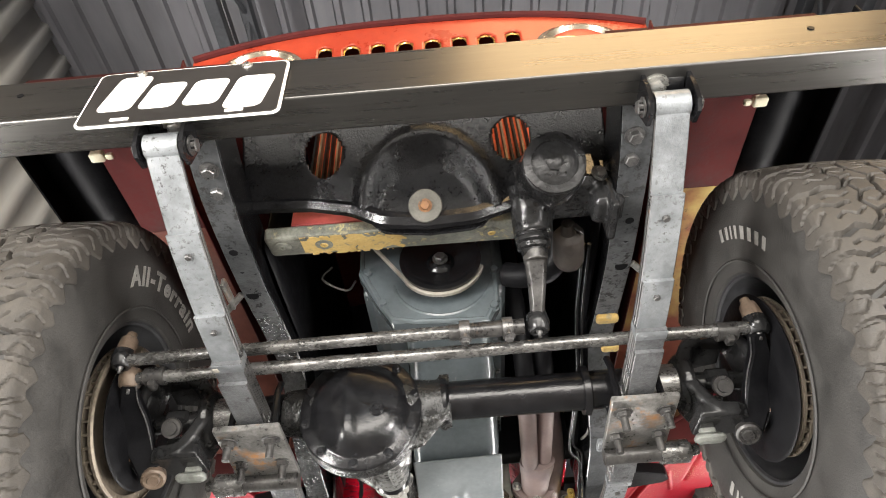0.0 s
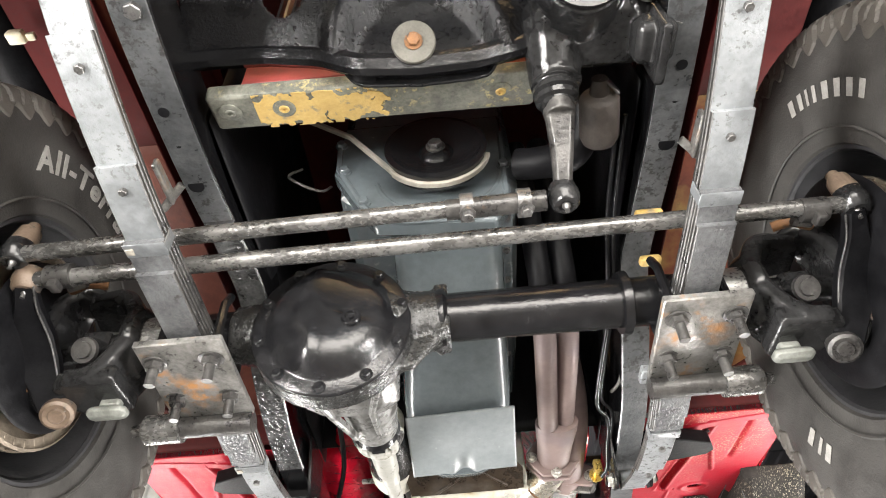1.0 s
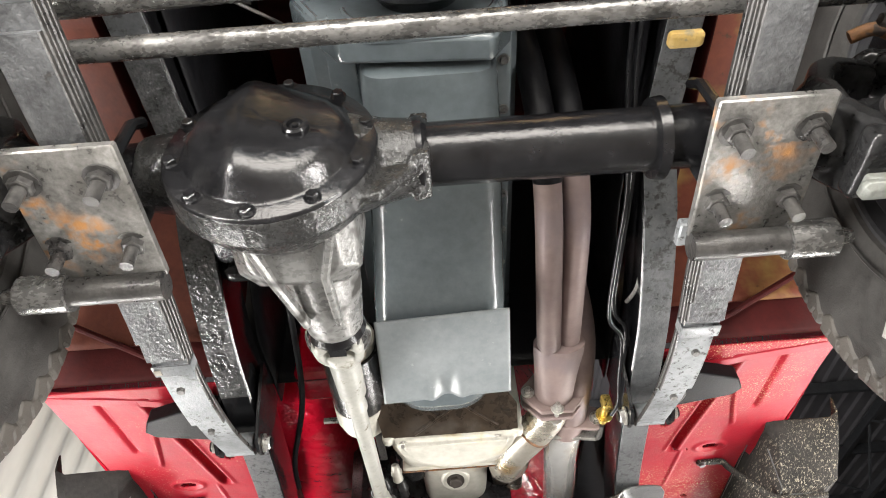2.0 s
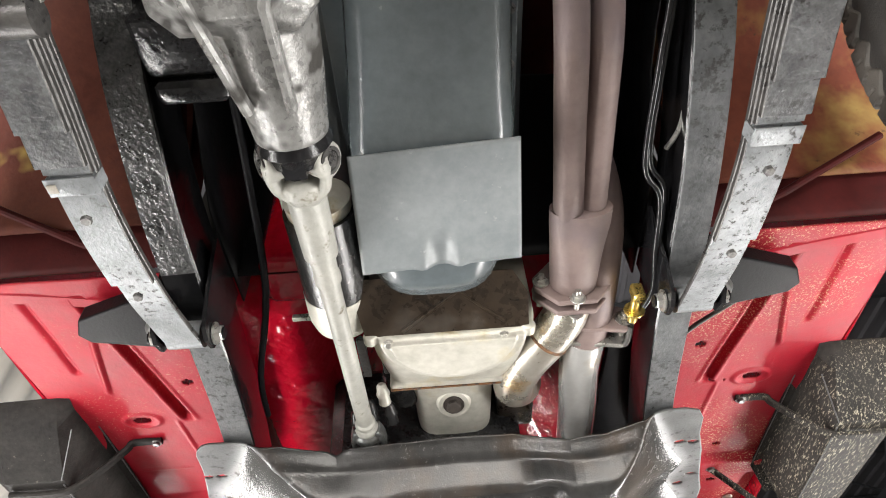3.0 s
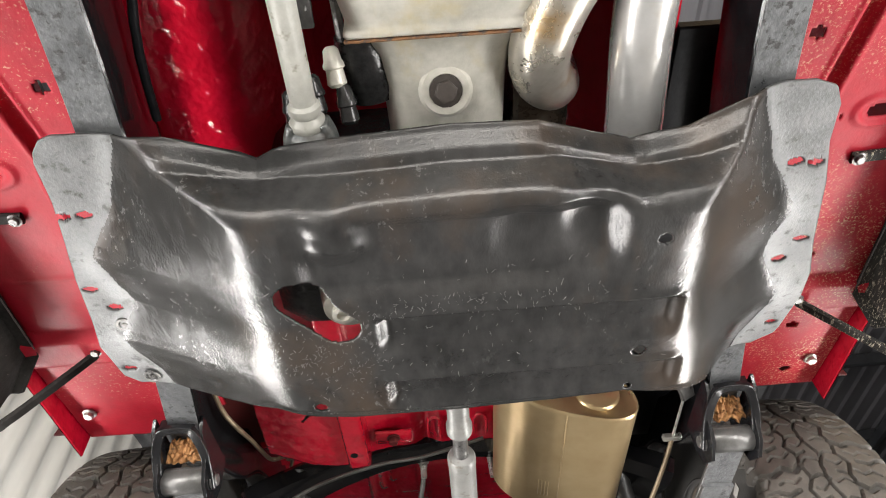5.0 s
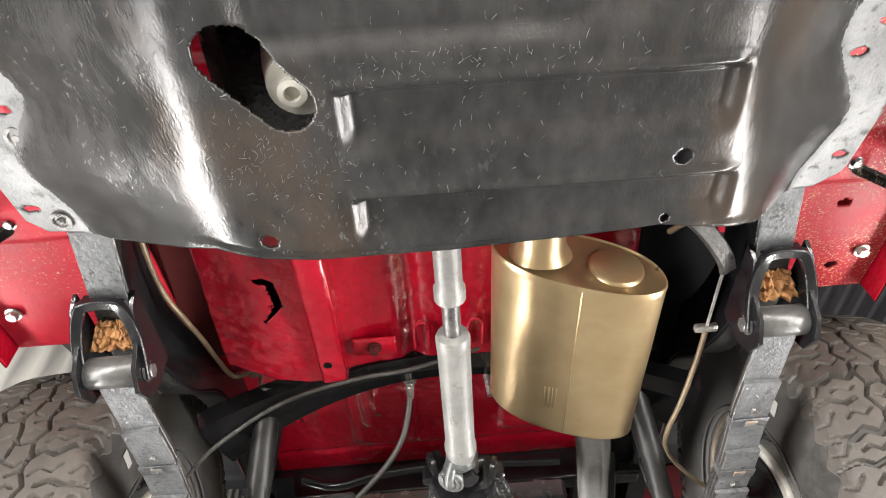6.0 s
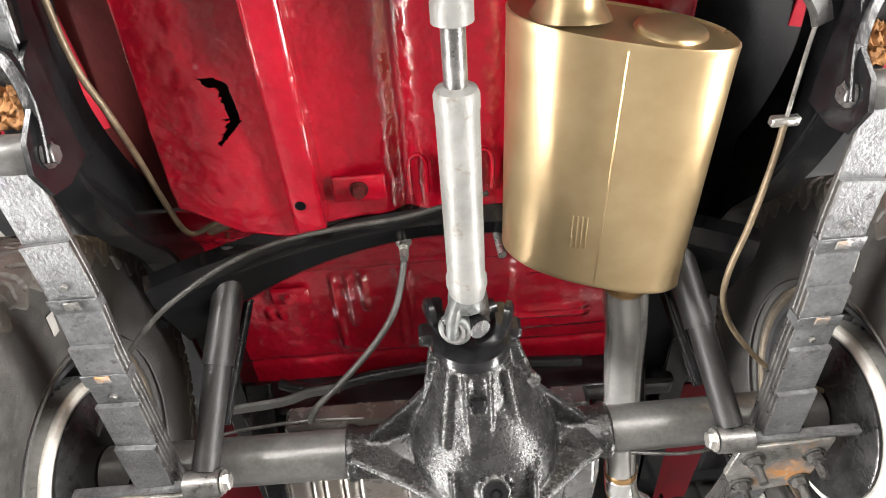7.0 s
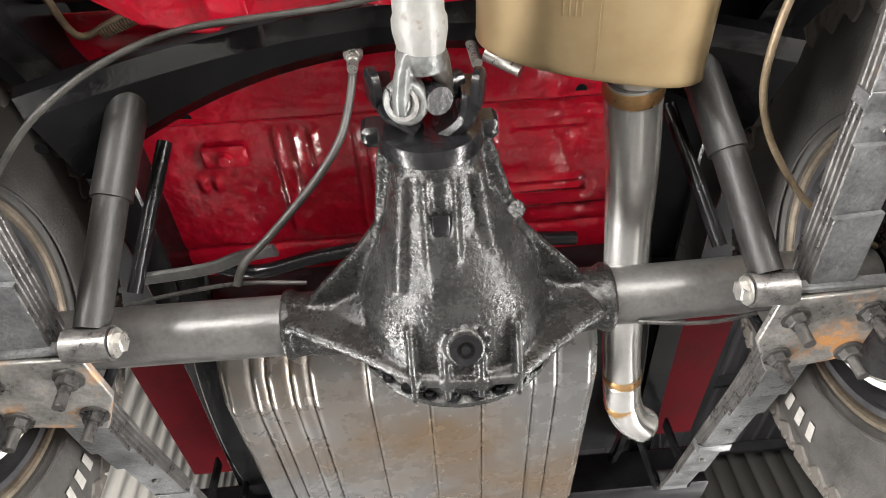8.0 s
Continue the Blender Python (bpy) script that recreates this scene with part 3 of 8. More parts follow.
def front_crossmember():
    # pressed panel between the rail horns with a deep half-round dish and a rolled lower edge
    def edge(x):
        return lerp([(-0.36, 2.118), (-0.30, 2.118), (-0.22, 2.112), (-0.14, 2.090), (-0.08, 2.052), (0.0, 2.040), (0.08, 2.045), (0.14, 2.066), (0.20, 2.095), (0.34, 2.10)], x)

    def fn(u, v):
        x = -0.335 + 0.67 * u
        zb = edge(x)
        z = zb + (2.26 - zb) * v
        y = 0.858 - 0.69 * max(0.0, z - 2.06)
        d = math.hypot((x + 0.0) / 0.125, (z - 2.055) / 0.125)
        if z > 2.03:
            ring = math.exp(-((d - 1.0) / 0.13) ** 2)
            y += -0.014 * ring + 0.026 * smoothstep(1.0, 0.75, d)
        y += (0.862 - (0.858 - 0.69 * max(0.0, zb - 2.06))) * (1 - smoothstep(0.0, 0.30, v))
        y += 0.0012 * noise.noise(Vector((x * 40, z * 40, 3)))
        return (x, y, z)

    def hole(p):
        return any(((p.x - cx) / 0.036) ** 2 + ((p.z - cz) / 0.034) ** 2 < 1 for cx, cz in ((-0.184, 2.168), (0.162, 2.169)))

    s = Shape()
    s.sheet(150, 90, fn, hole=hole)
    c = part("front_crossmember", s, BLACK_ROUGH, car, "gloss black pressed crossmember with two round holes", angle=60, thick=0.004)
    e = Shape()
    e.strip([(x, 0.862, edge(x) + 0.010) for x in [-0.335 + 0.67 * i / 40 for i in range(41)]], 0.030, 0.034, side=(0, 1, 0.0), c=0.010)
    part("rolled_edge", e, BLACK, c, "broad rolled black lower edge")
    w = Shape()
    w.lathe([(0, 0.030), (0.003, 0.0305), (0.006, 0.029)], (-0.004, 0.834, 2.060), (0, -0.75, -0.66), 30)
    part("washer", w, WASHER, c, "large pale grey washer")
    w = Shape()
    w.bolt((-0.004, 0.829, 2.056), (0, -0.75, -0.66), 0.009, 0.009)
    part("bolt", w, RUST, c, "rusty bolt head")
    # radiator core behind the holes
    r = Shape()
    r.box(-0.25, 0.235, 0.91, 0.96, 2.19, 2.55, 0.004)
    rad = part("radiator", r, ORANGE, car, "orange red radiator core behind the crossmember")
    for cx in (-0.19, 0.165):
        for i in range(9):
            f = Shape()
            x = cx - 0.05 + i * 0.0125
            f.box(x - 0.0024, x + 0.0024, 0.890, 0.912, 2.188, 2.45, 0.0006)
            part("fin", f, LINE_GOLD if i % 3 == 1 else SATIN_SHADE, rad)
    # worn yellow beam under the engine front
    b = Shape()
    m = Matrix.Translation((-0.072, 0.925, 2.088)) @ Euler((0.25, 0, 0.012)).to_matrix().to_4x4()
    b.box(-0.242, 0.238, -0.034, 0.034, -0.014, 0.014, 0.004, m)
    beam = part("engine_beam", b, BEAM, car, "worn yellow painted steel beam with flaking paint", soft=0.003)
    pp = Shape()
    def ragged(p):
        a = m.inverted() @ p
        edge_gap = min(a.x + 0.176, 0.030 - a.x, a.y + 0.034, 0.034 - a.y)
        return noise.noise(Vector((a.x * 60, a.y * 60, 2))) * 0.028 + noise.noise(Vector((a.x * 160, a.y * 160, 7))) * 0.012 > edge_gap - 0.001 - 0.020 * smoothstep(-0.03, 0.03, a.x)
    pp.sheet(240, 80, lambda u, v: m @ Vector((-0.175 + 0.204 * u, -0.0335 + 0.067 * v, -0.0146)), hole=ragged)
    part("paint_patch", pp, YELLOW, beam, "flaking mustard paint patch", thick=0.0008)
    for dx, mt in ((-0.213, BEAM), (-0.133, YELLOW), (0.187, YELLOW)):
        for r0, h0, mm in ((0.017, 0.0022, BEAM), (0.008, 0.0036, mt)):
            q = Shape()
            q.lathe([(0, r0), (h0 * 0.6, r0), (h0, r0 * 0.85), (h0, r0 * 0.45), (h0 * 0.4, r0 * 0.4)], m @ Vector((dx, -0.004, -0.0145)), m.to_3x3() @ Vector((0, 0, -1)), 20)
            part("bolt_boss", q, mm, beam)
    q = Shape()
    q.box(-0.265, -0.095, 0.892, 0.899, 2.098, 2.150, 0.001)
    part("shroud", q, PINK_RED, car, "dull pinkish red radiator shroud edge")
    q = Shape()
    q.tube([(-0.335, 0.86, 2.12), (-0.345, 0.885, 2.075), (-0.35, 0.90, 2.05)], 0.0035, 8, smooth=4)
    part("hook_wire", q, BOLT, car, "bent bright wire hook")


front_crossmember()

SPRING_FRONT = [(0.605, 1.965), (0.66, 1.938), (0.745, 1.903), (0.88, 1.873), (1.00, 1.858), (1.20, 1.842), (1.36, 1.826), (1.50, 1.806), (1.64, 1.815), (1.74, 1.836), (1.785, 1.848)]
SPRING_REAR = [(2.745, 1.822), (2.79, 1.815), (2.92, 1.799), (3.03, 1.787), (3.20, 1.783), (3.35, 1.785), (3.50, 1.795), (3.70, 1.826), (3.93, 1.862), (4.02, 1.880)]


def leaf_spring(line, sx, xs, width, spans, name, label, mat, under):
    """A stack of leaves; each span is a leaf's start and end; leaves lie one under another."""
    t = 0.008
    fine = []
    n = 70
    a, b = line[0][0], line[-1][0]
    tab, _ = curve([Vector((0, y, z)) for y, z in line], [0] * len(line), 8)
    tab = [(p.y, p.z) for p in tab]
    root = None
    for k, (y0, y1) in enumerate(spans):
        s = Shape()
        pts = []
        for i in range(n + 1):
            y = y0 + (y1 - y0) * i / n
            pts.append((sx * lerp(xs, y), y, lerp(tab, y) + t / 2 - k * (t + 0.0006)))
        s.strip(pts, width + 0.001 * (k % 2), t, c=0.0014)
        if root is None:
            for y in (y0, y1):
                z = lerp(tab, y) + 0.018
                s.lathe([(-width / 2, 0.020), (width / 2, 0.020)], (sx * lerp(xs, y), y, z), (1, 0, 0), 22)
            root = ob = part(name, s, mat, car, label)
        else:
            ob = part("leaf", s, SPRING_DARK if k > 2 else mat, root)
        ob.data.materials.append(ARM)
        for f in ob.data.polygons:
            if abs(f.normal.x) > 0.4:
                f.material_index = 1
    for y, r, k in under:
        q = Shape()
        z = lerp(tab, y) - k * 0.0086
        q.bolt((sx * lerp(xs, y), y, z), (0, 0, -1), r, 0.006, washer=False)
        part("rivet", q, BOLT_DARK, root)
    return root, tab


def spring_clip(root, tab, sx, xs, width, y, k, mat):
    """A flush strap round the leaves with its nut."""
    q = Shape()
    x, z = sx * lerp(xs, y), lerp(tab, y)
    b = z - k * 0.0086
    q.box(x - width / 2 - 0.0012, x + width / 2 + 0.0012, y - 0.011, y + 0.011, b - 0.0016, b - 0.0002, 0.0005)
    for d in (-1, 1):
        xx = x + d * (width / 2 + 0.0008)
        q.box(xx - 0.0008, xx + 0.0008, y - 0.008, y + 0.008, b - 0.001, z + 0.004, 0.0003)
    part("clip", q, mat, root)
    if width > 0.052 or sx > 0:
        return
    n = Shape()
    n.box(x - width / 2 + 0.001, x - width / 2 + 0.011, y - 0.005, y + 0.005, b - 0.004, b - 0.0016, 0.0006)
    part("clip_nut", n, BELT, root, "pale stained clip nut")


def front_suspension():
    xs = [(0.6, 0.366), (0.75, 0.361), (1.2, 0.361), (1.8, 0.366)]
    for sx in (-1, 1):
        root, tab = leaf_spring(SPRING_FRONT, sx, xs, 0.0505, [(0.605, 1.785), (0.712, 1.62), (0.855, 1.452), (0.955, 1.44), (1.00, 1.40)], "front_leaf_spring",
                                "silver grey front leaf spring pack, oil stained", SPRING, ((0.745, 0.006, 1), (0.885, 0.0055, 2), (1.505, 0.006, 2), (1.641, 0.006, 1)))
        spring_clip(root, tab, sx, xs, 0.0505, 0.965, 3, SPRING)
        spring_clip(root, tab, sx, xs, 0.0505, 1.465, 2, SPRING)
        x = sx * 0.366
        # front hanger: two side plates, bush tube and bolt
        h = Shape()
        for d in (-1, 1):
            xx = x + d * 0.033
            h.prism([(0.585, 1.965), (0.60, 1.955), (0.625, 1.962), (0.64, 2.05), (0.575, 2.05), (0.578, 1.99)], "x", xx - 0.003, xx + 0.003)
        h.tube([(x - 0.045, 0.607, 1.984), (x + 0.045, 0.607, 1.984)], 0.010, 12)
        h.tube([(x - 0.028, 0.598, 2.030), (x + 0.028, 0.598, 2.030)], 0.017, 14)
        part("spring_hanger", h, BLACK, car, "black front spring shackle with bolt")
        b = Shape()
        for d in (-1, 1):
            b = Shape()
            b.bolt((x + d * 0.037, 0.607, 1.984), (d, 0, 0), 0.011, 0.010)
            part("shackle_bolt", b, BOLT_DARK, car)
        # rear hanger
        h = Shape()
        for d in (-1, 1):
            xx = x + d * 0.036
            h.prism([(1.755, 1.850), (1.775, 1.842), (1.80, 1.850), (1.83, 1.93), (1.83, 1.99), (1.71, 1.99), (1.735, 1.90)], "x", xx - 0.003, xx + 0.003)
        h.tube([(x - 0.055, 1.786, 1.866), (x + 0.055, 1.786, 1.866)], 0.009, 12)
        hg = part("rear_spring_hanger", h, BLACK, car, "black spring hanger plates under the rail")
        b = Shape()
        for d in (-1, 1):
            b = Shape()
            b.bolt((x + d * 0.040, 1.786, 1.866), (d, 0, 0), 0.012, 0.012)
            part("bolt", b, BOLT, hg)
        # outrigger bracket
        o = Shape()
        o.prism([(sx * 0.40, 1.83), (sx * 0.47, 1.80), (sx * 0.585, 1.84), (sx * 0.60, 1.875), (sx * 0.585, 1.895), (sx * 0.41, 1.935)], "z", 1.962, 1.995)
        br = part("body_bracket", o, SATIN_SHADE, car, "black outrigger bracket carrying the body", soft=0.003)
        o = Shape()
        o.lathe([(0, 0.034), (0.010, 0.036), (0.016, 0.030)], (sx * 0.445, 1.868, 1.962), (0, 0, -1), 26)
        o.bolt((sx * 0.445, 1.868, 1.946), (0, 0, -1), 0.010, 0.008)
        part("body_mount", o, HOSE, br, "grey rubber body mount with bolt")
        # u-bolt plate under the axle
        p = Shape()
        m = Matrix.Translation((sx * 0.366, 1.185, 1.797)) @ Euler((radians(-4), 0, 0)).to_matrix().to_4x4()
        p.box(-0.062, 0.062, -0.078, 0.095, -0.006, 0.006, 0.002, m)
        pl = part("spring_plate", p, PLATE_RUSTY, car, "rust-stained spring plate under the front axle")
        for dx in (-0.040, 0.040):
            for dy in (-0.045, 0.045):
                q = Shape()
                c = (sx * 0.366 + dx, 1.185 + dy, 1.792)
                q.bolt(c, (0, 0.1, -1), 0.013, 0.012)
                q.tube([c, (c[0], c[1] + 0.004, c[2] - 0.036)], 0.0075, 12)
                part("u_bolt_end", q, ARM, pl)
                u = Shape()
                u.tube([(c[0], c[1], 1.80), (c[0], c[1], 1.89), (sx * 0.366 + dx, 1.185 + dy * 0.7, 1.918)], 0.007, 8)
                part("u_bolt", u, BLACK, pl)
        q = Shape()
        q.tube([(sx * 0.305, 1.285, 1.775), (sx * 0.475, 1.285, 1.775)], 0.017, 18)
        part("shock_mount_tube", q, ARM, pl, "greasy steel shock mount tube")
        q = Shape()
        q.tube([(sx * 0.415, 1.285, 1.775), (sx * 0.47, 1.285, 1.775)], 0.023, 18)
        q.tube([(sx * 0.47, 1.285, 1.775), (sx * 0.492, 1.285, 1.775)], [0.013, 0.009], 12)
        part("shock_eye", q, ROD, pl, "worn shock absorber eye with rusty stud")
        q = Shape()
        q.box(sx * 0.366 - 0.07, sx * 0.366 + 0.05, 1.265, 1.30, 1.792, 1.806, 0.002)
        part("plate_flange", q, SPRING, pl)


front_suspension()


def front_axle():
    s = Shape()
    s.tube([(-0.02, 1.2, 1.877), (0.46, 1.2, 1.877)], 0.0385, 28)
    ax = part("front_axle", s, BLACK, car, "gloss black front axle tube")
    q = Shape()
    q.tube([(-0.30, 1.2, 1.877), (-0.46, 1.2, 1.877)], 0.0385, 28)
    part("short_axle_tube", q, BLACK, ax)
    for sx in (-1, 1):
        q = Shape()
        q.tube([(sx * 0.40, 1.2, 1.877), (sx * 0.478, 1.2, 1.877)], 0.040, 26)
        part("tube_end", q, ROD, ax, "bare worn metal axle tube end")
    q = Shape()
    q.lathe([(0, 0.048), (0.012, 0.050), (0.016, 0.041)], (0.272, 1.2, 1.877), (1, 0, 0), 26)
    part("weld_ring", q, BLACK, ax)
    q = Shape()
    q.lathe([(0, 0.044), (0.008, 0.047), (0.014, 0.047), (0.02, 0.041)], (-0.012, 1.2, 1.877), (1, 0, 0), 26)
    part("weld_ring", q, BLACK, ax)
    # differential housing: a disc flange, boxy pinion carrier, necks and webs in one casting
    h = Shape()
    h.lathe([(0, 0.118), (0.030, 0.120), (0.055, 0.105), (0.085, 0.080)], (-0.163, 1.158, 1.845), (0, 1, 0.06), 40)
    h.tube([(-0.10, 1.198, 1.866), (-0.04, 1.2, 1.872), (0.004, 1.2, 1.877)], [0.066, 0.050, 0.044], 26)
    h.tube([(-0.21, 1.198, 1.866), (-0.27, 1.2, 1.872), (-0.32, 1.2, 1.877)], [0.066, 0.052, 0.045], 26)
    # triangular web towards the tube flange
    h.prism([(-0.075, 1.770), (-0.045, 1.778), (0.006, 1.836), (0.006, 1.900), (-0.075, 1.910)], "y", 1.176, 1.190)
    h.prism([(-0.012, 1.828), (0.010, 1.834), (0.010, 1.920), (-0.012, 1.920)], "y", 1.168, 1.232)
    h.prism([(-0.255, 1.800), (-0.285, 1.830), (-0.31, 1.845), (-0.31, 1.90), (-0.255, 1.91)], "y", 1.176, 1.190)
    part("differential_housing", h, CAST_SATIN, ax, "wet-looking black cast differential housing with webs", cast=0.0032, melt=3)
    h = Shape()
    # pinion carrier, its wet reflections put into a pale colour
    m = Matrix.Translation((-0.155, 1.27, 1.842)) @ Euler((radians(-4), 0, 0)).to_matrix().to_4x4()
    h.box(-0.075, 0.075, -0.10, 0.055, -0.062, 0.07, 0.022, m)
    h.tube([(-0.145, 1.28, 1.846), (-0.142, 1.38, 1.848), (-0.142, 1.455, 1.848)], [0.058, 0.048, 0.040], 26)
    part("pinion_carrier", h, PINION_SHEEN, ax, "cast pinion carrier with oil stains, coloured pale for its reflections", cast=0.0032, melt=3)
    for x0, a in ((-0.205, -0.10), (-0.098, 0.12)):
        q = Shape()
        q.strip([(x0, 1.20, 1.772), (x0 - a * 0.2, 1.29, 1.778), (-0.142 + (x0 + 0.142) * 0.4, 1.40, 1.802)], 0.010, 0.016, c=0.003)
        part("casting_rib", q, PINION_SHEEN, ax)
    # shallow domed cover with a broad rim
    cov = Shape()
    d = Vector((0, -1, -0.10)).normalized()
    cx = Vector((-0.163, 1.155, 1.846))
    sd = Vector((1, 0, 0))
    up = sd.cross(d).normalized()
    rows = []
    for rr, hh in ((0.112, -0.006), (0.117, -0.003), (0.118, 0.003), (0.115, 0.006), (0.098, 0.007), (0.093, 0.010), (0.086, 0.022), (0.072, 0.033), (0.050, 0.039), (0.026, 0.041), (0.006, 0.0415)):
        ring = []
        for j in range(72):
            a = 2 * math.pi * j / 72
            ca, sa = math.cos(a), math.sin(a)
            # a vertical fold down the dome and a flat beside it
            px = rr * ca
            k = hh + (0.010 * math.exp(-((px + 0.022) / 0.020) ** 2) - 0.008 * math.exp(-((px - 0.045) / 0.028) ** 2) * (1 if sa < 0.3 else 0.4)) * (1 if rr < 0.092 else 0)
            ring.append(cx + d * k + sd * (rr * ca) + up * (rr * (0.98 if sa < 0 else 1.0) * sa))
        rows.append(ring)
    cov.rings(rows)
    co = part("differential_cover", cov, BLACK, ax, "domed gloss black differential cover", angle=60)
    for j in range(10):
        a = 2 * math.pi * (j + 0.5) / 10 + 0.1
        q = Shape()
        q.bolt(cx + d * 0.006 + sd * (0.1065 * math.cos(a)) + up * (0.1055 * math.sin(a)), d, 0.0068, 0.008)
        part("bolt", q, BLACK, co)
    q = Shape()
    q.lathe([(-0.012, 0.014), (0.005, 0.014), (0.007, 0.012), (0.007, 0.0085), (0.002, 0.008), (0.002, 0.004), (0.006, 0.003)], cx + d * 0.036 + sd * 0.036 + up * 0.016, d, 24)
    part("fill_plug", q, BLACK, co, "round filler plug")
    # pinion yoke
    y = Shape()
    y.lathe([(0, 0.040), (0.012, 0.043), (0.02, 0.034), (0.035, 0.030)], (-0.142, 1.452, 1.848), (0, 1, 0), 24)
    for dx in (-1, 1):
        y.prism([(1.462, 1.862 + dx * 0.016), (1.495, 1.864 + dx * 0.016), (1.495, 1.834 + dx * 0.016), (1.462, 1.832 + dx * 0.016)], "x", -0.142 - 0.012, -0.142 + 0.012)
    part("pinion_yoke", y, BLACK, ax)
    # knuckles
    for sx in (-1, 1):
        k = Shape()
        k.lathe([(0, 0.046), (0.008, 0.056), (0.020, 0.058), (0.030, 0.050)], (sx * 0.456, 1.2, 1.877), (sx, 0, 0), 30)
        for sgn in (-1, 1):
            pts = [(sx * 0.475, 1.2, 1.877 + sgn * 0.028), (sx * 0.492, 1.198, 1.873 + sgn * 0.060), (sx * 0.515, 1.194, 1.868 + sgn * 0.074), (sx * 0.562, 1.190, 1.866 + sgn * 0.074)]
            k.strip(pts, 0.085, 0.030, side=(0, 1, 0), smooth=4, c=0.006, widths=[0.104, 0.100, 0.092, 0.062])
        k.box(min(sx * 0.468, sx * 0.548), max(sx * 0.468, sx * 0.548), 1.150, 1.235, 1.777, 1.806, 0.005)
        yk = part("axle_yoke", k, GREASE, ax, "greasy black forged axle yoke", cast=0.0028, melt=3)
        st = Shape()
        st.box(min(sx * 0.462, sx * 0.520), max(sx * 0.462, sx * 0.520), 1.192, 1.216, 1.750, 1.768, 0.006)
        st.box(min(sx * 0.475, sx * 0.505), max(sx * 0.475, sx * 0.505), 1.196, 1.212, 1.766, 1.78, 0.003)
        part("steering_stop", st, BRAKE_PAD, yk, "pale cast stop block", soft=0.003)
        u = Shape()
        u.tube([(sx * 0.47, 1.2, 1.877), (sx * 0.60, 1.195, 1.868)], 0.020, 18)
        u.tube([(sx * 0.53, 1.158, 1.840), (sx * 0.53, 1.235, 1.885)], 0.0205, 20)
        u.box(min(sx * 0.512, sx * 0.56), max(sx * 0.512, sx * 0.56), 1.170, 1.215, 1.845, 1.890, 0.006)
        dj = part("drive_joint", u, GREASE, ax, "greasy universal joint")
        u = Shape()
        u.lathe([(0, 0.020), (0.006, 0.019), (0.006, 0.013), (0.010, 0.012), (0.010, 0.004)], (sx * 0.53, 1.158, 1.840), (0, -0.8, -0.5), 24)
        part("bearing_cap", u, ARM, dj, "round bearing cap")
        n = Shape()
        n.strip([(sx * 0.575, 1.175, 1.965), (sx * 0.600, 1.185, 1.935), (sx * 0.612, 1.2, 1.86), (sx * 0.600, 1.212, 1.80), (sx * 0.578, 1.212, 1.770)], 0.085, 0.030, side=(0, 1, 0), smooth=5, c=0.008, widths=[0.05, 0.085, 0.10, 0.075, 0.055])
        n.lathe([(0, 0.026), (0.012, 0.028), (0.022, 0.018)], (sx * 0.575, 1.18, 1.960), (0, 0, 1), 22)
        kn = part("steering_knuckle", n, GREASE, ax, "greasy forged steering knuckle", cast=0.003, melt=3)
        # flat forged arm curving from the tie rod back and down to the ball
        a = Shape()
        a.strip([(sx * 0.577, 1.046, 1.880), (sx * 0.586, 1.080, 1.868), (sx * 0.594, 1.125, 1.850), (sx * 0.592, 1.158, 1.825), (sx * 0.580, 1.178, 1.795), (sx * 0.566, 1.190, 1.770)], 0.04, 0.020, side=(1, 0, 0.15), smooth=6, c=0.004, widths=[0.026, 0.034, 0.056, 0.058, 0.046, 0.044])
        part("steering_arm", a, SATIN_SHADE, kn, "flat black forged steering arm")
        e = Shape()
        e.strip([(sx * 0.562, 1.046, 1.870), (sx * 0.569, 1.080, 1.857), (sx * 0.567, 1.125, 1.839), (sx * 0.564, 1.158, 1.813), (sx * 0.558, 1.178, 1.783), (sx * 0.545, 1.190, 1.758)], 0.0022, 0.003, side=(1, 0, 0), smooth=6, c=0.0005)
        part("forging_edge", e, BOLT_DARK, kn, "thin bright forging line")
        e = Shape()
        e.strip([(sx * 0.622, 1.125, 1.843), (sx * 0.622, 1.158, 1.818), (sx * 0.604, 1.178, 1.790)], 0.010, 0.006, side=(1, 0, 0), smooth=5, c=0.001)
        part("rusty_edge", e, RUST, kn, "rusty edge of the arm")
        lo = Shape()
        lo.lathe([(-0.02, 0.020), (0, 0.023), (0.006, 0.0225), (0.009, 0.018), (0.008, 0.012), (0.011, 0.010)], (sx * 0.560, 1.196, 1.760), (-sx * 0.25, -0.45, -0.85), 26)
        part("ball_joint", lo, TAN_RUST if sx < 0 else ARM, kn, "greasy lower ball joint with rust")
        hs = Shape()
        hs.tube([(sx * 0.505, 1.115, 1.928), (sx * 0.53, 1.105, 1.926), (sx * 0.565, 1.12, 1.930)], 0.008, 10, smooth=4)
        part("brake_line_bracket", hs, RUST, ax, "rusty curved brake bracket")
        hs = Shape()
        hs.bolt((sx * 0.545, 1.09, 1.905), (-sx, -0.2, 0.1), 0.008, 0.028, washer=False)
        part("bracket_bolt", hs, BOLT_DARK, ax)


front_axle()


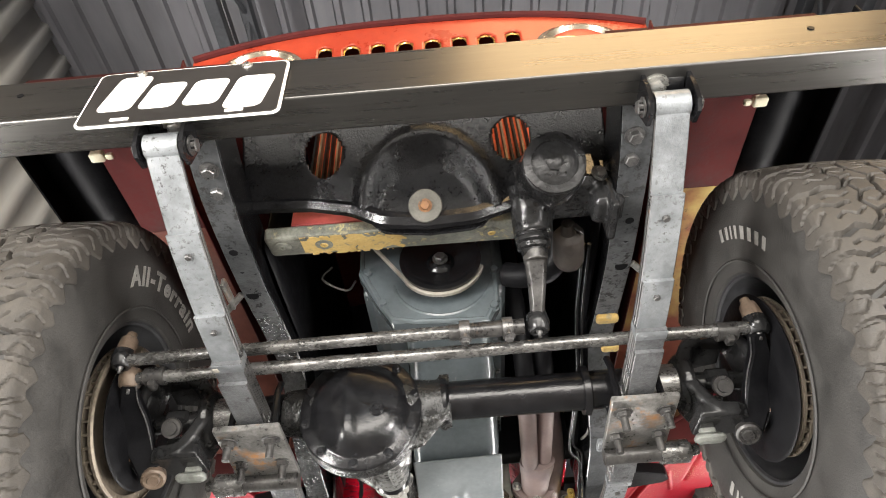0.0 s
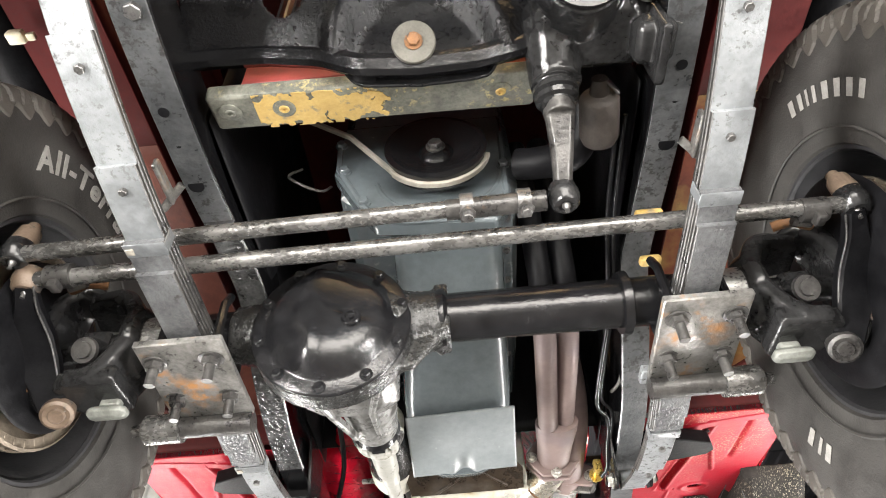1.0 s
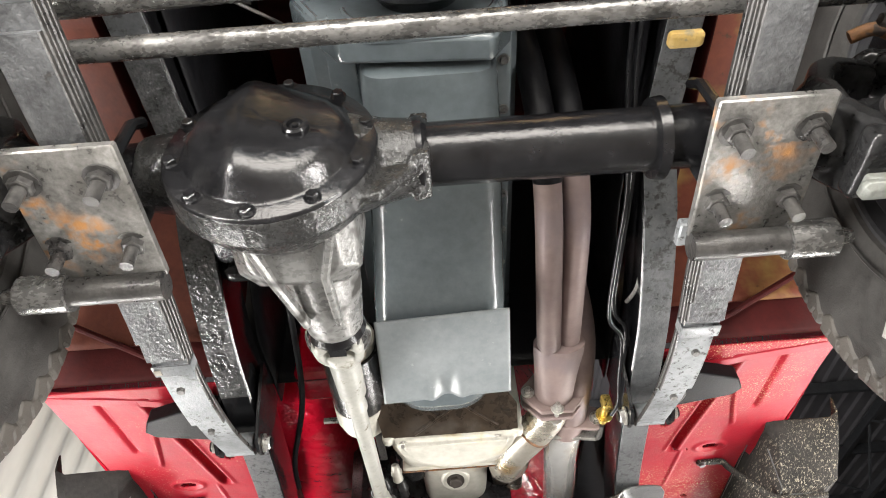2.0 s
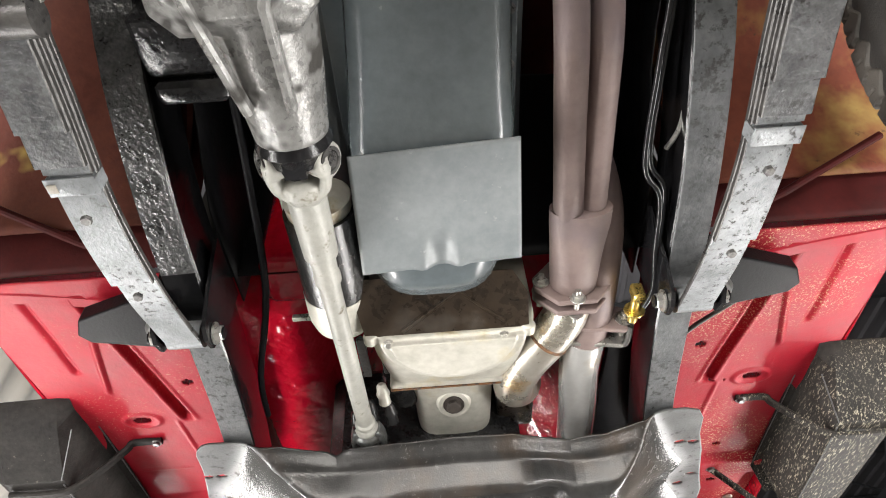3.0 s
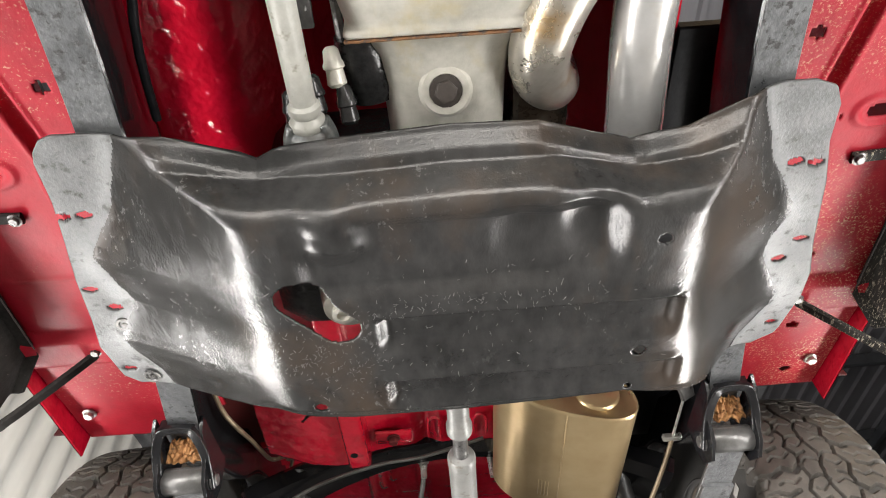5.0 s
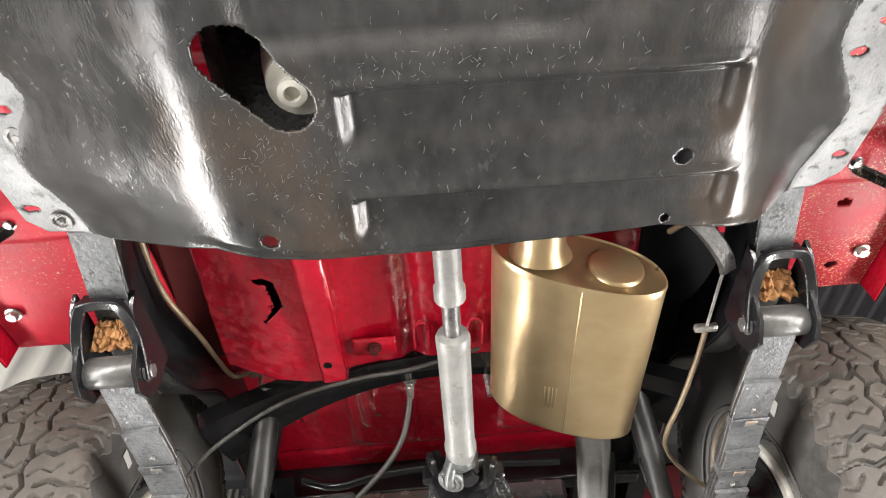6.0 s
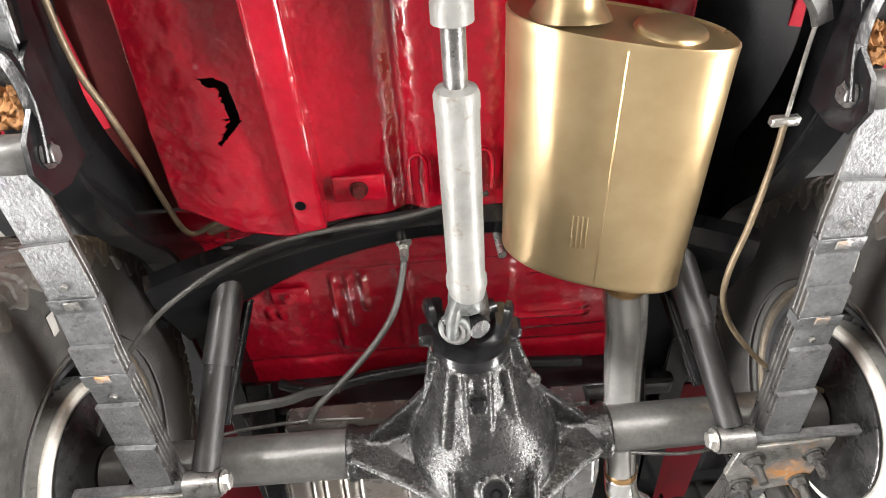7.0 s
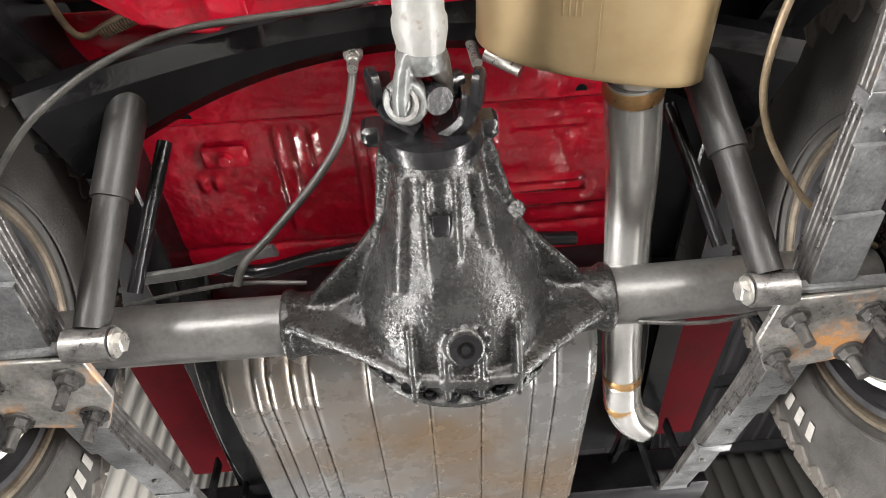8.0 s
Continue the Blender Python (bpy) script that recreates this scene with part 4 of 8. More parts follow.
def rod_end(parent, p, d, r, mat, name="rod_end"):
    """A ball socket with a stepped cap and a grease nipple."""
    s = Shape()
    p = Vector(p)
    s.lathe([(-0.022, r * 0.62), (-0.018, r * 0.95), (-0.008, r), (-0.006, r * 1.06), (0.002, r * 1.06), (0.004, r), (0.012, r * 0.95), (0.016, r * 0.78), (0.0165, r * 0.5), (0.0145, r * 0.45)], p, d, 24)
    ob = part(name, s, mat, parent)
    s = Shape()
    s.lathe([(0.010, r * 0.30), (0.018, r * 0.28), (0.022, r * 0.14), (0.027, r * 0.16)], p, d, 12)
    part("grease_nipple", s, BOLT_DARK, parent)
    return ob


def steering():
    tie = Shape()
    tie.tube([(-0.575, 1.050, 1.887), (0.575, 1.044, 1.890)], 0.0125, 16)
    t = part("tie_rod", tie, ROD, car, "worn bright steel tie rod")
    rod_end(t, (0.582, 1.044, 1.892), (0, 0.2, -1), 0.021, GREASE)
    rod_end(t, (-0.580, 1.052, 1.887), (0, 0.2, -1), 0.020, TAN_RUST)
    for x in (-0.53, 0.525):
        q = Shape()
        q.tube([(x - 0.018, 1.048, 1.888), (x + 0.018, 1.048, 1.888)], 0.0175, 16)
        q.box(x - 0.007, x + 0.007, 1.035, 1.055, 1.86, 1.873, 0.002)
        part("clamp", q, ARM, t)
    d = Shape()
    d.tube([(-0.580, 1.015, 1.905), (-0.10, 1.000, 1.900), (0.06, 0.995, 1.897)], 0.012, 16)
    dr = part("drag_link", d, ROD, car, "worn bright steel drag link")
    q = Shape()
    q.tube([(0.02, 0.997, 1.897), (0.155, 0.994, 1.896)], 0.0145, 16)
    part("adjuster_sleeve", q, ARM, dr, "dark threaded adjuster sleeve")
    for x in (0.048, 0.125):
        q = Shape()
        q.tube([(x - 0.009, 0.995, 1.896), (x + 0.009, 0.995, 1.896)], 0.020, 16)
        q.tube([(x, 0.990, 1.905), (x, 0.985, 1.868)], 0.007, 10)
        q.bolt((x, 0.985, 1.872), (0, 0, -1), 0.008, 0.010)
        part("clamp", q, BOLT_DARK, dr)
    rod_end(dr, (0.180, 0.993, 1.898), (0, 0.1, -1), 0.020, GREASE)
    rod_end(dr, (-0.585, 1.015, 1.907), (0, 0.1, -1), 0.019, GREASE)
    for x, y, z in ((-0.585, 1.015, 1.94), (0.582, 1.04, 1.925)):
        q = Shape()
        q.tube([(x, y, z - 0.024), (x, y + 0.002, z + 0.012), (x, y + 0.003, z + 0.014), (x, y + 0.004, z + 0.028)], [0.019, 0.016, 0.010, 0.009], 16)
        part("ball_stud", q, TAN_RUST, t, "rust-stained ball stud boot")
    # steering gear and drop arm
    g = Shape()
    g.lathe([(0, 0.054), (0.02, 0.056), (0.10, 0.058), (0.16, 0.05)], (0.222, 0.762, 2.060), (0.0, 0.82, 0.57), 30)
    g.box(0.16, 0.315, 0.80, 0.90, 2.055, 2.14, 0.012)
    g.box(0.29, 0.345, 0.82, 0.88, 2.02, 2.12, 0.008)
    g.tube([(0.19, 0.875, 2.10), (0.190, 0.90, 2.03)], [0.040, 0.034], 22)
    g.tube([(0.188, 0.84, 2.10), (0.186, 0.885, 2.055), (0.185, 0.905, 2.035)], [0.040, 0.036, 0.033], 22)
    g.box(0.315, 0.33, 0.812, 0.90, 2.00, 2.125, 0.003)
    gear = part("steering_gear", g, GREASE, car, "greasy black steering gear housing", cast=0.0028, melt=3)
    q = Shape()
    q.lathe([(0, 0.050), (0.006, 0.053), (0.012, 0.053), (0.013, 0.040), (0.008, 0.038), (0.010, 0.030)], (0.222, 0.762, 2.060), (0.0, -0.82, -0.57), 30)
    q.bolt((0.222, 0.753, 2.054), (0.0, -0.82, -0.57), 0.016, 0.005, washer=False)
    part("end_cap", q, GREASE, gear, "round end cap with hex recess")
    for x, y, z in ((0.335, 0.815, 2.10), (0.348, 0.825, 2.05), (0.305, 0.80, 2.07)):
        q = Shape()
        q.bolt((x, y, z), (0.3, -0.9, -0.3), 0.011, 0.010)
        part("bolt", q, BOLT_DARK, gear)
    q = Shape()
    q.lathe([(0, 0.030), (0.004, 0.033), (0.010, 0.033), (0.012, 0.029), (0.016, 0.032), (0.023, 0.032), (0.025, 0.028), (0.029, 0.031), (0.036, 0.030), (0.039, 0.024), (0.050, 0.023), (0.056, 0.016)], (0.186, 0.898, 2.040), (0, 0.42, -0.91), 28)
    part("sector_shaft", q, GREASE, gear, "dark stacked seal rings of the sector shaft")
    q = Shape()
    q.strip([(0.186, 0.915, 1.995), (0.185, 0.945, 1.962), (0.182, 0.972, 1.928), (0.180, 0.990, 1.910)], 0.036, 0.022, side=(1, 0, 0), smooth=4, c=0.006, widths=[0.044, 0.034, 0.027, 0.024])
    q.lathe([(-0.010, 0.022), (0.010, 0.022)], (0.186, 0.917, 1.994), (0, 0.42, -0.91), 20)
    part("drop_arm", q, ARM, gear, "greasy forged drop arm", cast=0.002, melt=2)
    q = Shape()
    q.lathe([(-0.012, 0.012), (0.0, 0.014), (0.012, 0.015), (0.016, 0.026), (0.022, 0.030), (0.085, 0.031), (0.098, 0.026), (0.106, 0.014)], (0.262, 0.935, 2.075), (0.08, 1, -0.02), 26)
    can = part("pump_canister", q, DULL_TAN, car, "dull brown pump canister behind the steering gear")
    q = Shape()
    q.strip([(0.262, 0.925, 2.078), (0.275, 0.930, 2.074), (0.290, 0.945, 2.070)], 0.018, 0.004, side=(0, 0, 1), c=0.001)
    part("bracket", q, ARM, can, "bent steel bracket")
    q = Shape()
    q.tube([(0.145, 1.085, 2.10), (0.18, 1.075, 2.085), (0.225, 1.065, 2.085), (0.250, 1.04, 2.10), (0.255, 1.00, 2.13)], [0.026, 0.027, 0.028, 0.026, 0.024], 20, smooth=4)
    part("coolant_hose", q, SATIN_SHADE, car, "thick black coolant hose beside the pump")


steering()


# ---- wheels ----
def tread_mesh():
    """Interlocking tread blocks with hooked shoulder lugs, cut by grooves into one band; one stretch repeats round the tyre."""
    count, k, ns = 24, 44, 172
    pitch = 2 * math.pi * 0.408 / count
    half = [([(-0.02, 0.044), (0.14, 0.062), (0.05, 0.084), (0.19, 0.108), (0.13, 0.140), (0.20, 0.185)], 0.0044, 1.0),
            ([(0.52, 0.072), (0.60, 0.092), (0.52, 0.112), (0.60, 0.150)], 0.0028, 0.9),
            ([(0.0, 0.046), (0.30, 0.038), (0.52, 0.053), (0.78, 0.040), (1.0, 0.046)], 0.0018, 1.0),
            ([(0.30, 0.038), (0.24, 0.018), (0.34, 0.004)], 0.0018, 1.0),
            ([(0.78, 0.040), (0.70, 0.020)], 0.0016, 0.8),
            ([(0.70, 0.055), (0.82, 0.070), (0.74, 0.088), (0.86, 0.102)], 0.0011, 0.5), ([(0.28, 0.060), (0.38, 0.074), (0.30, 0.090), (0.38, 0.104)], 0.0011, 0.5),
            ([(0.26, 0.118), (0.40, 0.126), (0.34, 0.150)], 0.0013, 0.5), ([(0.72, 0.116), (0.90, 0.128), (0.84, 0.152)], 0.0013, 0.5),
            ([(0.44, 0.012), (0.56, 0.026), (0.50, 0.038)], 0.0010, 0.5), ([(0.92, 0.008), (0.84, 0.026), (0.94, 0.036)], 0.0010, 0.5)]
    lines = [(np.array(p) * (pitch, 1.0), w, d) for p, w, d in half] + [(np.array([(u + 0.5, -v) for u, v in p]) * (pitch, 1.0), w, d) for p, w, d in half]
    lines.append((np.array([(0.0, -0.006), (0.34, 0.008), (0.5, -0.004), (0.84, -0.008), (1.0, -0.006)]) * (pitch, 1.0), 0.0018, 1.0))
    u, v = np.meshgrid(np.arange(k) / k * pitch, np.linspace(-0.188, 0.188, ns), indexing="ij")
    cut = np.zeros_like(u)
    for pts, w, d in lines:
        for a, b in zip(pts[:-1], pts[1:]):
            for shift in (-pitch, 0.0, pitch):
                du, dv = b - a
                t = np.clip(((u - a[0] - shift) * du + (v - a[1]) * dv) / (du * du + dv * dv), 0, 1)
                dist = np.hypot(u - a[0] - shift - t * du, v - a[1] - t * dv)
                cut = np.maximum(cut, d * np.clip((w + 0.0016 - dist) / 0.0016, 0, 1))
    # lugs end on the sidewall along a stepped edge
    edge = 0.164 + 0.010 * np.sin(2 * np.pi * (2 * u / pitch + np.where(v < 0, 0.5, 0.0)) - 0.9)
    cut = np.maximum(cut, np.clip((np.abs(v) - edge) / 0.004, 0, 1))
    av = np.abs(v)
    turn = np.clip((av - 0.108) / 0.030, 0, 1)
    down = np.maximum(av - 0.138, 0)
    x = np.where(av < 0.108, av, 0.108 + 0.0285 * np.sin(turn * 1.5)) + down * 0.10
    r = 0.4075 - 0.005 * (np.minimum(av, 0.108) / 0.108) ** 2 - 0.020 * (1 - np.cos(turn * 1.5)) - down * 0.98
    depth = np.where(av < 0.108, 0.0125, 0.0125 - 0.0065 * turn)
    x = x - cut * depth * np.sin(turn * 1.5) * 0.9
    r = r - cut * depth * np.cos(turn * 1.5)
    verts, faces = [], []
    for i in range(count):
        a = (u + i * pitch) / 0.408
        verts.append(np.stack([np.sign(v) * x, r * np.cos(a), r * np.sin(a)], axis=-1).reshape(-1, 3))
    total = count * k
    for i in range(total):
        p, q = i * ns, (i + 1) % total * ns
        faces += [(p + j, p + j + 1, q + j + 1, q + j) for j in range(ns - 1)]
    me = bpy.data.meshes.new("tread")
    me.from_pydata(np.concatenate(verts).tolist(), [], faces)
    me.shade_smooth()
    me.set_sharp_from_angle(angle=radians(40))
    me.materials.append(TREAD)
    return me


TREAD_MESH = tread_mesh()


def wheel(name, m, label, front):
    """A wheel about the x axis with its inner face towards -x, placed by m."""
    tyre = Shape()
    prof = [(-0.100, 0.192), (-0.128, 0.205), (-0.135, 0.235), (-0.141, 0.285), (-0.141, 0.330), (-0.134, 0.365), (-0.122, 0.384), (-0.105, 0.393), (-0.06, 0.396),
            (0.06, 0.396), (0.105, 0.393), (0.122, 0.384), (0.134, 0.365), (0.141, 0.29), (0.135, 0.235), (0.128, 0.205), (0.100, 0.192)]
    if not front:
        prof[:2] = [(-0.100, 0.214), (-0.126, 0.222)]
    tyre.lathe(prof, (0, 0, 0), (1, 0, 0), 72, caps=False)
    # raised rings on the sidewall
    for sgn in (-1, 1):
        tyre.lathe([(sgn * 0.1375, 0.226), (sgn * 0.1395, 0.229), (sgn * 0.1375, 0.232)], (0, 0, 0), (1, 0, 0), 72, caps=False)
    rim = Shape()
    rim.lathe([(-0.112, 0.205), (-0.118, 0.203), (-0.116, 0.194), (-0.10, 0.190), (-0.06, 0.178), (0.02, 0.172), (0.06, 0.172), (0.062, 0.165), (0.040, 0.150), (0.030, 0.09), (0.045, 0.05), (0.045, 0.01)],
              (0, 0, 0), (1, 0, 0), 56, caps=False)
    rim.lathe([(-0.112, 0.190), (-0.04, 0.168), (0.02, 0.160), (0.05, 0.14)], (0, 0, 0), (1, 0, 0), 56, caps=False)
    rob = part(name, rim, RIM, car, label)
    rob.matrix_basis = m
    for nm, me, lb in (("tyre", mesh_of("tyre", tyre, RUBBER, 30), "black all-terrain tyre sidewall"), ("tread", TREAD_MESH, "chunky dusty tread blocks")):
        o = new(nm, me)
        o.parent = rob
        o["label"] = lb
    lp = Shape()
    k = 0.0 if front else 0.017
    lp.lathe([(-0.1185, 0.206 + k), (-0.122, 0.203 + k), (-0.1215, 0.197 + k), (-0.117, 0.194 + k)], (0, 0, 0), (1, 0, 0), 64, caps=False)
    if not front:
        lp.lathe([(-0.117, 0.212), (-0.10, 0.206), (-0.06, 0.186), (0.02, 0.176)], (0, 0, 0), (1, 0, 0), 64, caps=False)
    o = new("rim_lip", mesh_of("rim_lip", lp, RIM if front else DISC, 40))
    o.parent = rob
    return rob


def wheels():
    made = []
    for name, sx, y, z, front, yaw in (("front_wheel", -1, 1.178, 1.870, True, 0), ("front_wheel", 1, 1.180, 1.868, True, 0), ("rear_wheel", -1, 3.36, 1.835, False, 0), ("rear_wheel", 1, 3.36, 1.835, False, 0)):
        m = Matrix.Translation((sx * 0.735, y, z)) @ Euler((random.random() * 6, 0, (0 if sx > 0 else math.pi) + radians(yaw))).to_matrix().to_4x4()
        w = wheel(name, m, "dark steel wheel with a chunky all-terrain tyre", front)
        made.append((w, sx, y, z, front))
    for w, sx, y, z, front in made:
        b = Shape()
        if front:
            b.lathe([(0, 0.150), (0.003, 0.154), (0.008, 0.154), (0.008, 0.135), (0.018, 0.135), (0.018, 0.154), (0.023, 0.154), (0.026, 0.150), (0.026, 0.06), (0.0, 0.06)], (sx * 0.618, y, z), (sx, 0, 0), 56, caps=False)
            disc = part("brake_disc", b, DISC, car, "vented iron brake disc behind the knuckle")
            for i in range(40):
                a = 2 * math.pi * i / 40
                q = Shape()
                mm = Matrix.Translation((sx * 0.631, y + 0.145 * math.cos(a), z + 0.145 * math.sin(a))) @ Euler((a, 0, 0)).to_matrix().to_4x4()
                q.box(-0.0055, 0.0055, -0.008, 0.008, -0.002, 0.002, 0.0005, mm)
                part("vane", q, DISC, disc)
            q = Shape()
            k = 1.0 if sx < 0 else 1.24
            q.lathe([(0, 0.03), (0.0, 0.126 * k), (0.003, 0.130 * k), (0.006, 0.128 * k), (0.008, 0.03)], (sx * 0.607, y, z), (sx, 0, 0), 48)
            part("splash_shield", q, SATIN_SHADE, car, "dark brake splash shield")
        else:
            b.lathe([(0, 0.05), (0.0, 0.150), (0.004, 0.160), (0.034, 0.160), (0.038, 0.154), (0.078, 0.154), (0.082, 0.05)], (sx * 0.612, y, z), (sx, 0, 0), 56)
            dr = part("brake_drum", b, DRUM, car, "pale iron rear brake drum")
            q = Shape()
            q.lathe([(0, 0.04), (0.0, 0.138), (0.003, 0.143), (0.008, 0.143), (0.010, 0.05)], (sx * 0.603, y, z), (sx, 0, 0), 48)
            part("backing_plate", q, GREASE, dr, "dark brake backing plate")
            for i in range(48):
                a = 2 * math.pi * i / 48
                fin = Shape()
                mm = Matrix.Translation((sx * 0.670, y + 0.158 * math.cos(a), z + 0.158 * math.sin(a))) @ Euler((a, 0, 0)).to_matrix().to_4x4()
                fin.box(-0.016, 0.016, -0.006, 0.006, -0.0025, 0.0025, 0.0006, mm)
                part("drum_fin", fin, CARRIER, dr)
            q = Shape()
            q.lathe([(0, 0.148), (0.002, 0.158), (0.006, 0.161), (0.012, 0.161), (0.014, 0.156)], (sx * 0.610, y, z), (sx, 0, 0), 56, caps=False)
            part("drum_rim", q, RIM_WHITE, dr, "pale drum edge")


def bend_on_tyre(me, sx, y, z, radius, a0, side):
    """Bends a flat lettering mesh round the sidewall; a0 is the start angle from the top, in degrees."""
    for v in me.vertices:
        a = radians(a0) + v.co.x / radius
        r = radius + v.co.y
        bulge = lerp([(0.205, 0.128), (0.235, 0.135), (0.285, 0.141), (0.330, 0.141), (0.365, 0.134)], r) + 0.0008
        v.co = (sx * (0.735 - bulge) - sx * (v.co.z + 0.001), y + side * r * math.sin(a), z + r * math.cos(a))
    me.update()


def lettering():
    fronts = [o for o in car.children if o.name.startswith("front_wheel")]
    rears = [o for o in car.children if o.name.startswith("rear_wheel")]

    def fix(ob, wheel_ob):
        ob.parent = wheel_ob
        ob.matrix_parent_inverse = wheel_ob.matrix_basis.inverted()

    cu = bpy.data.curves.new("letters", "FONT")
    cu.body, cu.size, cu.extrude, cu.space_character = "All-Terrain", 0.056, 0.0006, 1.16
    cu.offset, cu.shear = 0.0016, 0.15
    tmp = new("letters", cu)
    bpy.context.view_layer.update()
    me = bpy.data.meshes.new_from_object(tmp.evaluated_get(bpy.context.evaluated_depsgraph_get()))
    bpy.data.objects.remove(tmp)
    me.materials.clear()
    me.materials.append(LETTER)
    me.name = "lettering"
    left = [o for o in fronts if o.matrix_basis.translation.x < 0][0]
    right = [o for o in fronts if o.matrix_basis.translation.x > 0][0]
    bend_on_tyre(me, -1, 1.178, 1.870, 0.272, -48, 1)
    ob = new("lettering", me)
    ob["label"] = "raised white All-Terrain lettering"
    fix(ob, left)

    def bars(wheel_ob, sx, y, z, radius, a0, widths, side, high):
        x = 0.0
        for w in widths:
            if w > 0:
                b = Shape()
                b.box(x, x + w * 0.6, -high / 2, high / 2, 0, 0.0012, 0.0003)
                m2 = mesh_of("letter_bar", b, LETTER, 30)
                bend_on_tyre(m2, sx, y, z, radius, a0, side)
                fix(new("letter_bar", m2), wheel_ob)
            x += abs(w) + 0.007
    word = (0.020, 0.022, 0.022, 0.024, 0.014, 0.010, 0.018, 0.022)
    bars(right, 1, 1.180, 1.868, 0.285, -68, word, 1, 0.026)
    bars(right, 1, 1.180, 1.868, 0.285, 112, (0.022, 0.012, 0.022), 1, 0.030)
    for w in rears:
        sx = 1 if w.matrix_basis.translation.x > 0 else -1
        bars(w, sx, 3.36, 1.835, 0.300, 82, (0.024, 0.024, 0.026, 0.024), 1, 0.034)
        bars(w, sx, 3.36, 1.835, 0.300, -78, (0.026, 0.012, 0.022), 1, 0.034)


wheels()
lettering()


# ---- engine, gearbox and shafts ----
def engine():
    s = Shape()
    s.box(-0.17, 0.15, 1.14, 1.80, 2.12, 2.45, 0.02)
    blk = part("engine_block", s, ENGINE, car, "grey painted engine block")
    t = Shape()
    t.prism([(-0.165, 2.30), (-0.175, 2.16), (-0.125, 2.06), (-0.10, 2.02), (0.10, 2.00), (0.128, 2.05), (0.135, 2.30)], "y", 1.115, 1.150)
    tc = part("timing_cover", t, ENGINE, blk, "grey timing cover", soft=0.006)
    q = Shape()
    q.tube([(-0.168, 1.117, 2.24), (-0.166, 1.117, 2.165), (-0.122, 1.117, 2.070), (-0.098, 1.117, 2.030), (-0.05, 1.117, 2.018), (0.06, 1.117, 2.012), (0.098, 1.117, 2.012), (0.122, 1.117, 2.056), (0.130, 1.117, 2.24)], 0.0065, 8)
    q.tube([(0.010 + 0.108 * math.cos(radians(a)), 1.118, 2.138 + 0.108 * math.sin(radians(a))) for a in range(190, 351, 8)], 0.005, 8)
    part("cover_flange", q, ENGINE, tc)
    for x, z in ((-0.155, 2.16), (-0.118, 2.07), (0.115, 2.04), (0.125, 2.14), (-0.165, 2.24)):
        q = Shape()
        q.bolt((x, 1.115, z), (0, -1, 0), 0.009, 0.010)
        part("bolt", q, ENGINE, tc)
    q = Shape()
    q.lathe([(0, 0.045), (0.03, 0.072), (0.034, 0.082), (0.040, 0.084), (0.046, 0.076), (0.052, 0.076), (0.058, 0.086), (0.066, 0.087), (0.068, 0.078), (0.058, 0.060), (0.052, 0.030), (0.060, 0.022), (0.064, 0.010)],
            (0.010, 1.125, 2.138), (0, -1, 0), 48)
    pu = part("crank_pulley", q, BLACK, blk, "gloss black crank pulley")
    q = Shape()
    q.bolt((0.010, 1.062, 2.138), (0, -1, 0), 0.012, 0.012)
    part("bolt", q, BOLT_DARK, pu)
    b = Shape()
    pts = [(-0.225, 1.073, 2.275), (-0.14, 1.073, 2.205), (-0.062, 1.073, 2.090)]
    for i in range(13):
        a = radians(215 + i * 11)
        pts.append((0.010 + 0.089 * math.cos(a), 1.073, 2.138 + 0.089 * math.sin(a)))
    b.strip(pts, 0.010, 0.007, side=(0, 1, 0), c=0.001)
    part("belt", b, BELT, blk, "pale worn drive belt")
    # black sheets added beside the engine to imitate the unlit bay
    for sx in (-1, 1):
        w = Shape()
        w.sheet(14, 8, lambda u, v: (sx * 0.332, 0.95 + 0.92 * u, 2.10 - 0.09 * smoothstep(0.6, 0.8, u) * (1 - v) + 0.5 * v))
        part("bay_shade_sheet", w, SATIN_SHADE, car, "added black sheet that keeps the engine bay dark", thick=0.003)
    # pan: shallow in front, falling to the deep sump behind
    pan = Shape()
    rows = []
    for y, zb, hw, xc in ((1.150, 2.045, 0.088, 0.016), (1.165, 2.005, 0.092, 0.016), (1.25, 1.985, 0.096, 0.016), (1.38, 1.962, 0.100, 0.014), (1.48, 1.945, 0.104, 0.010), (1.52, 1.925, 0.106, 0.008), (1.58, 1.905, 0.106, 0.006),
                      (1.66, 1.888, 0.103, 0.002), (1.730, 1.882, 0.098, 0.0), (1.766, 1.893, 0.090, 0.0), (1.782, 1.925, 0.082, 0.0), (1.786, 2.00, 0.08, 0.0)):
        r = 0.035 + 0.032 * smoothstep(1.60, 1.74, y)
        ring = [(xc - hw, y, 2.14), (xc - hw, y, zb + r * 1.4)]
        for k in range(7):
            a = radians(180 + 15 * k)
            ring.append((xc - hw + r + r * math.cos(a), y, zb + r + r * math.sin(a)))
        for k in range(7):
            a = radians(270 + 15 * k)
            ring.append((xc + hw - r + r * math.cos(a), y, zb + r + r * math.sin(a)))
        ring += [(xc + hw, y, zb + r * 1.4), (xc + hw, y, 2.14)]
        rows.append(ring)
    pan.rings(rows)
    pn = part("oil_pan", pan, ENGINE, blk, "grey painted oil pan with a deep rear sump", angle=50)
    q = Shape()
    for x0, x1 in ((-0.125, -0.085), (0.112, 0.135)):
        q.box(x0, x1, 1.15, 1.75, 2.085, 2.095, 0.001)
    part("pan_flange", q, ENGINE, pn)
    for i in range(7):
        q = Shape()
        q.bolt((0.124, 1.19 + i * 0.08, 2.085), (0, 0, -1), 0.006, 0.006)
        part("bolt", q, BOLT_DARK, pn)
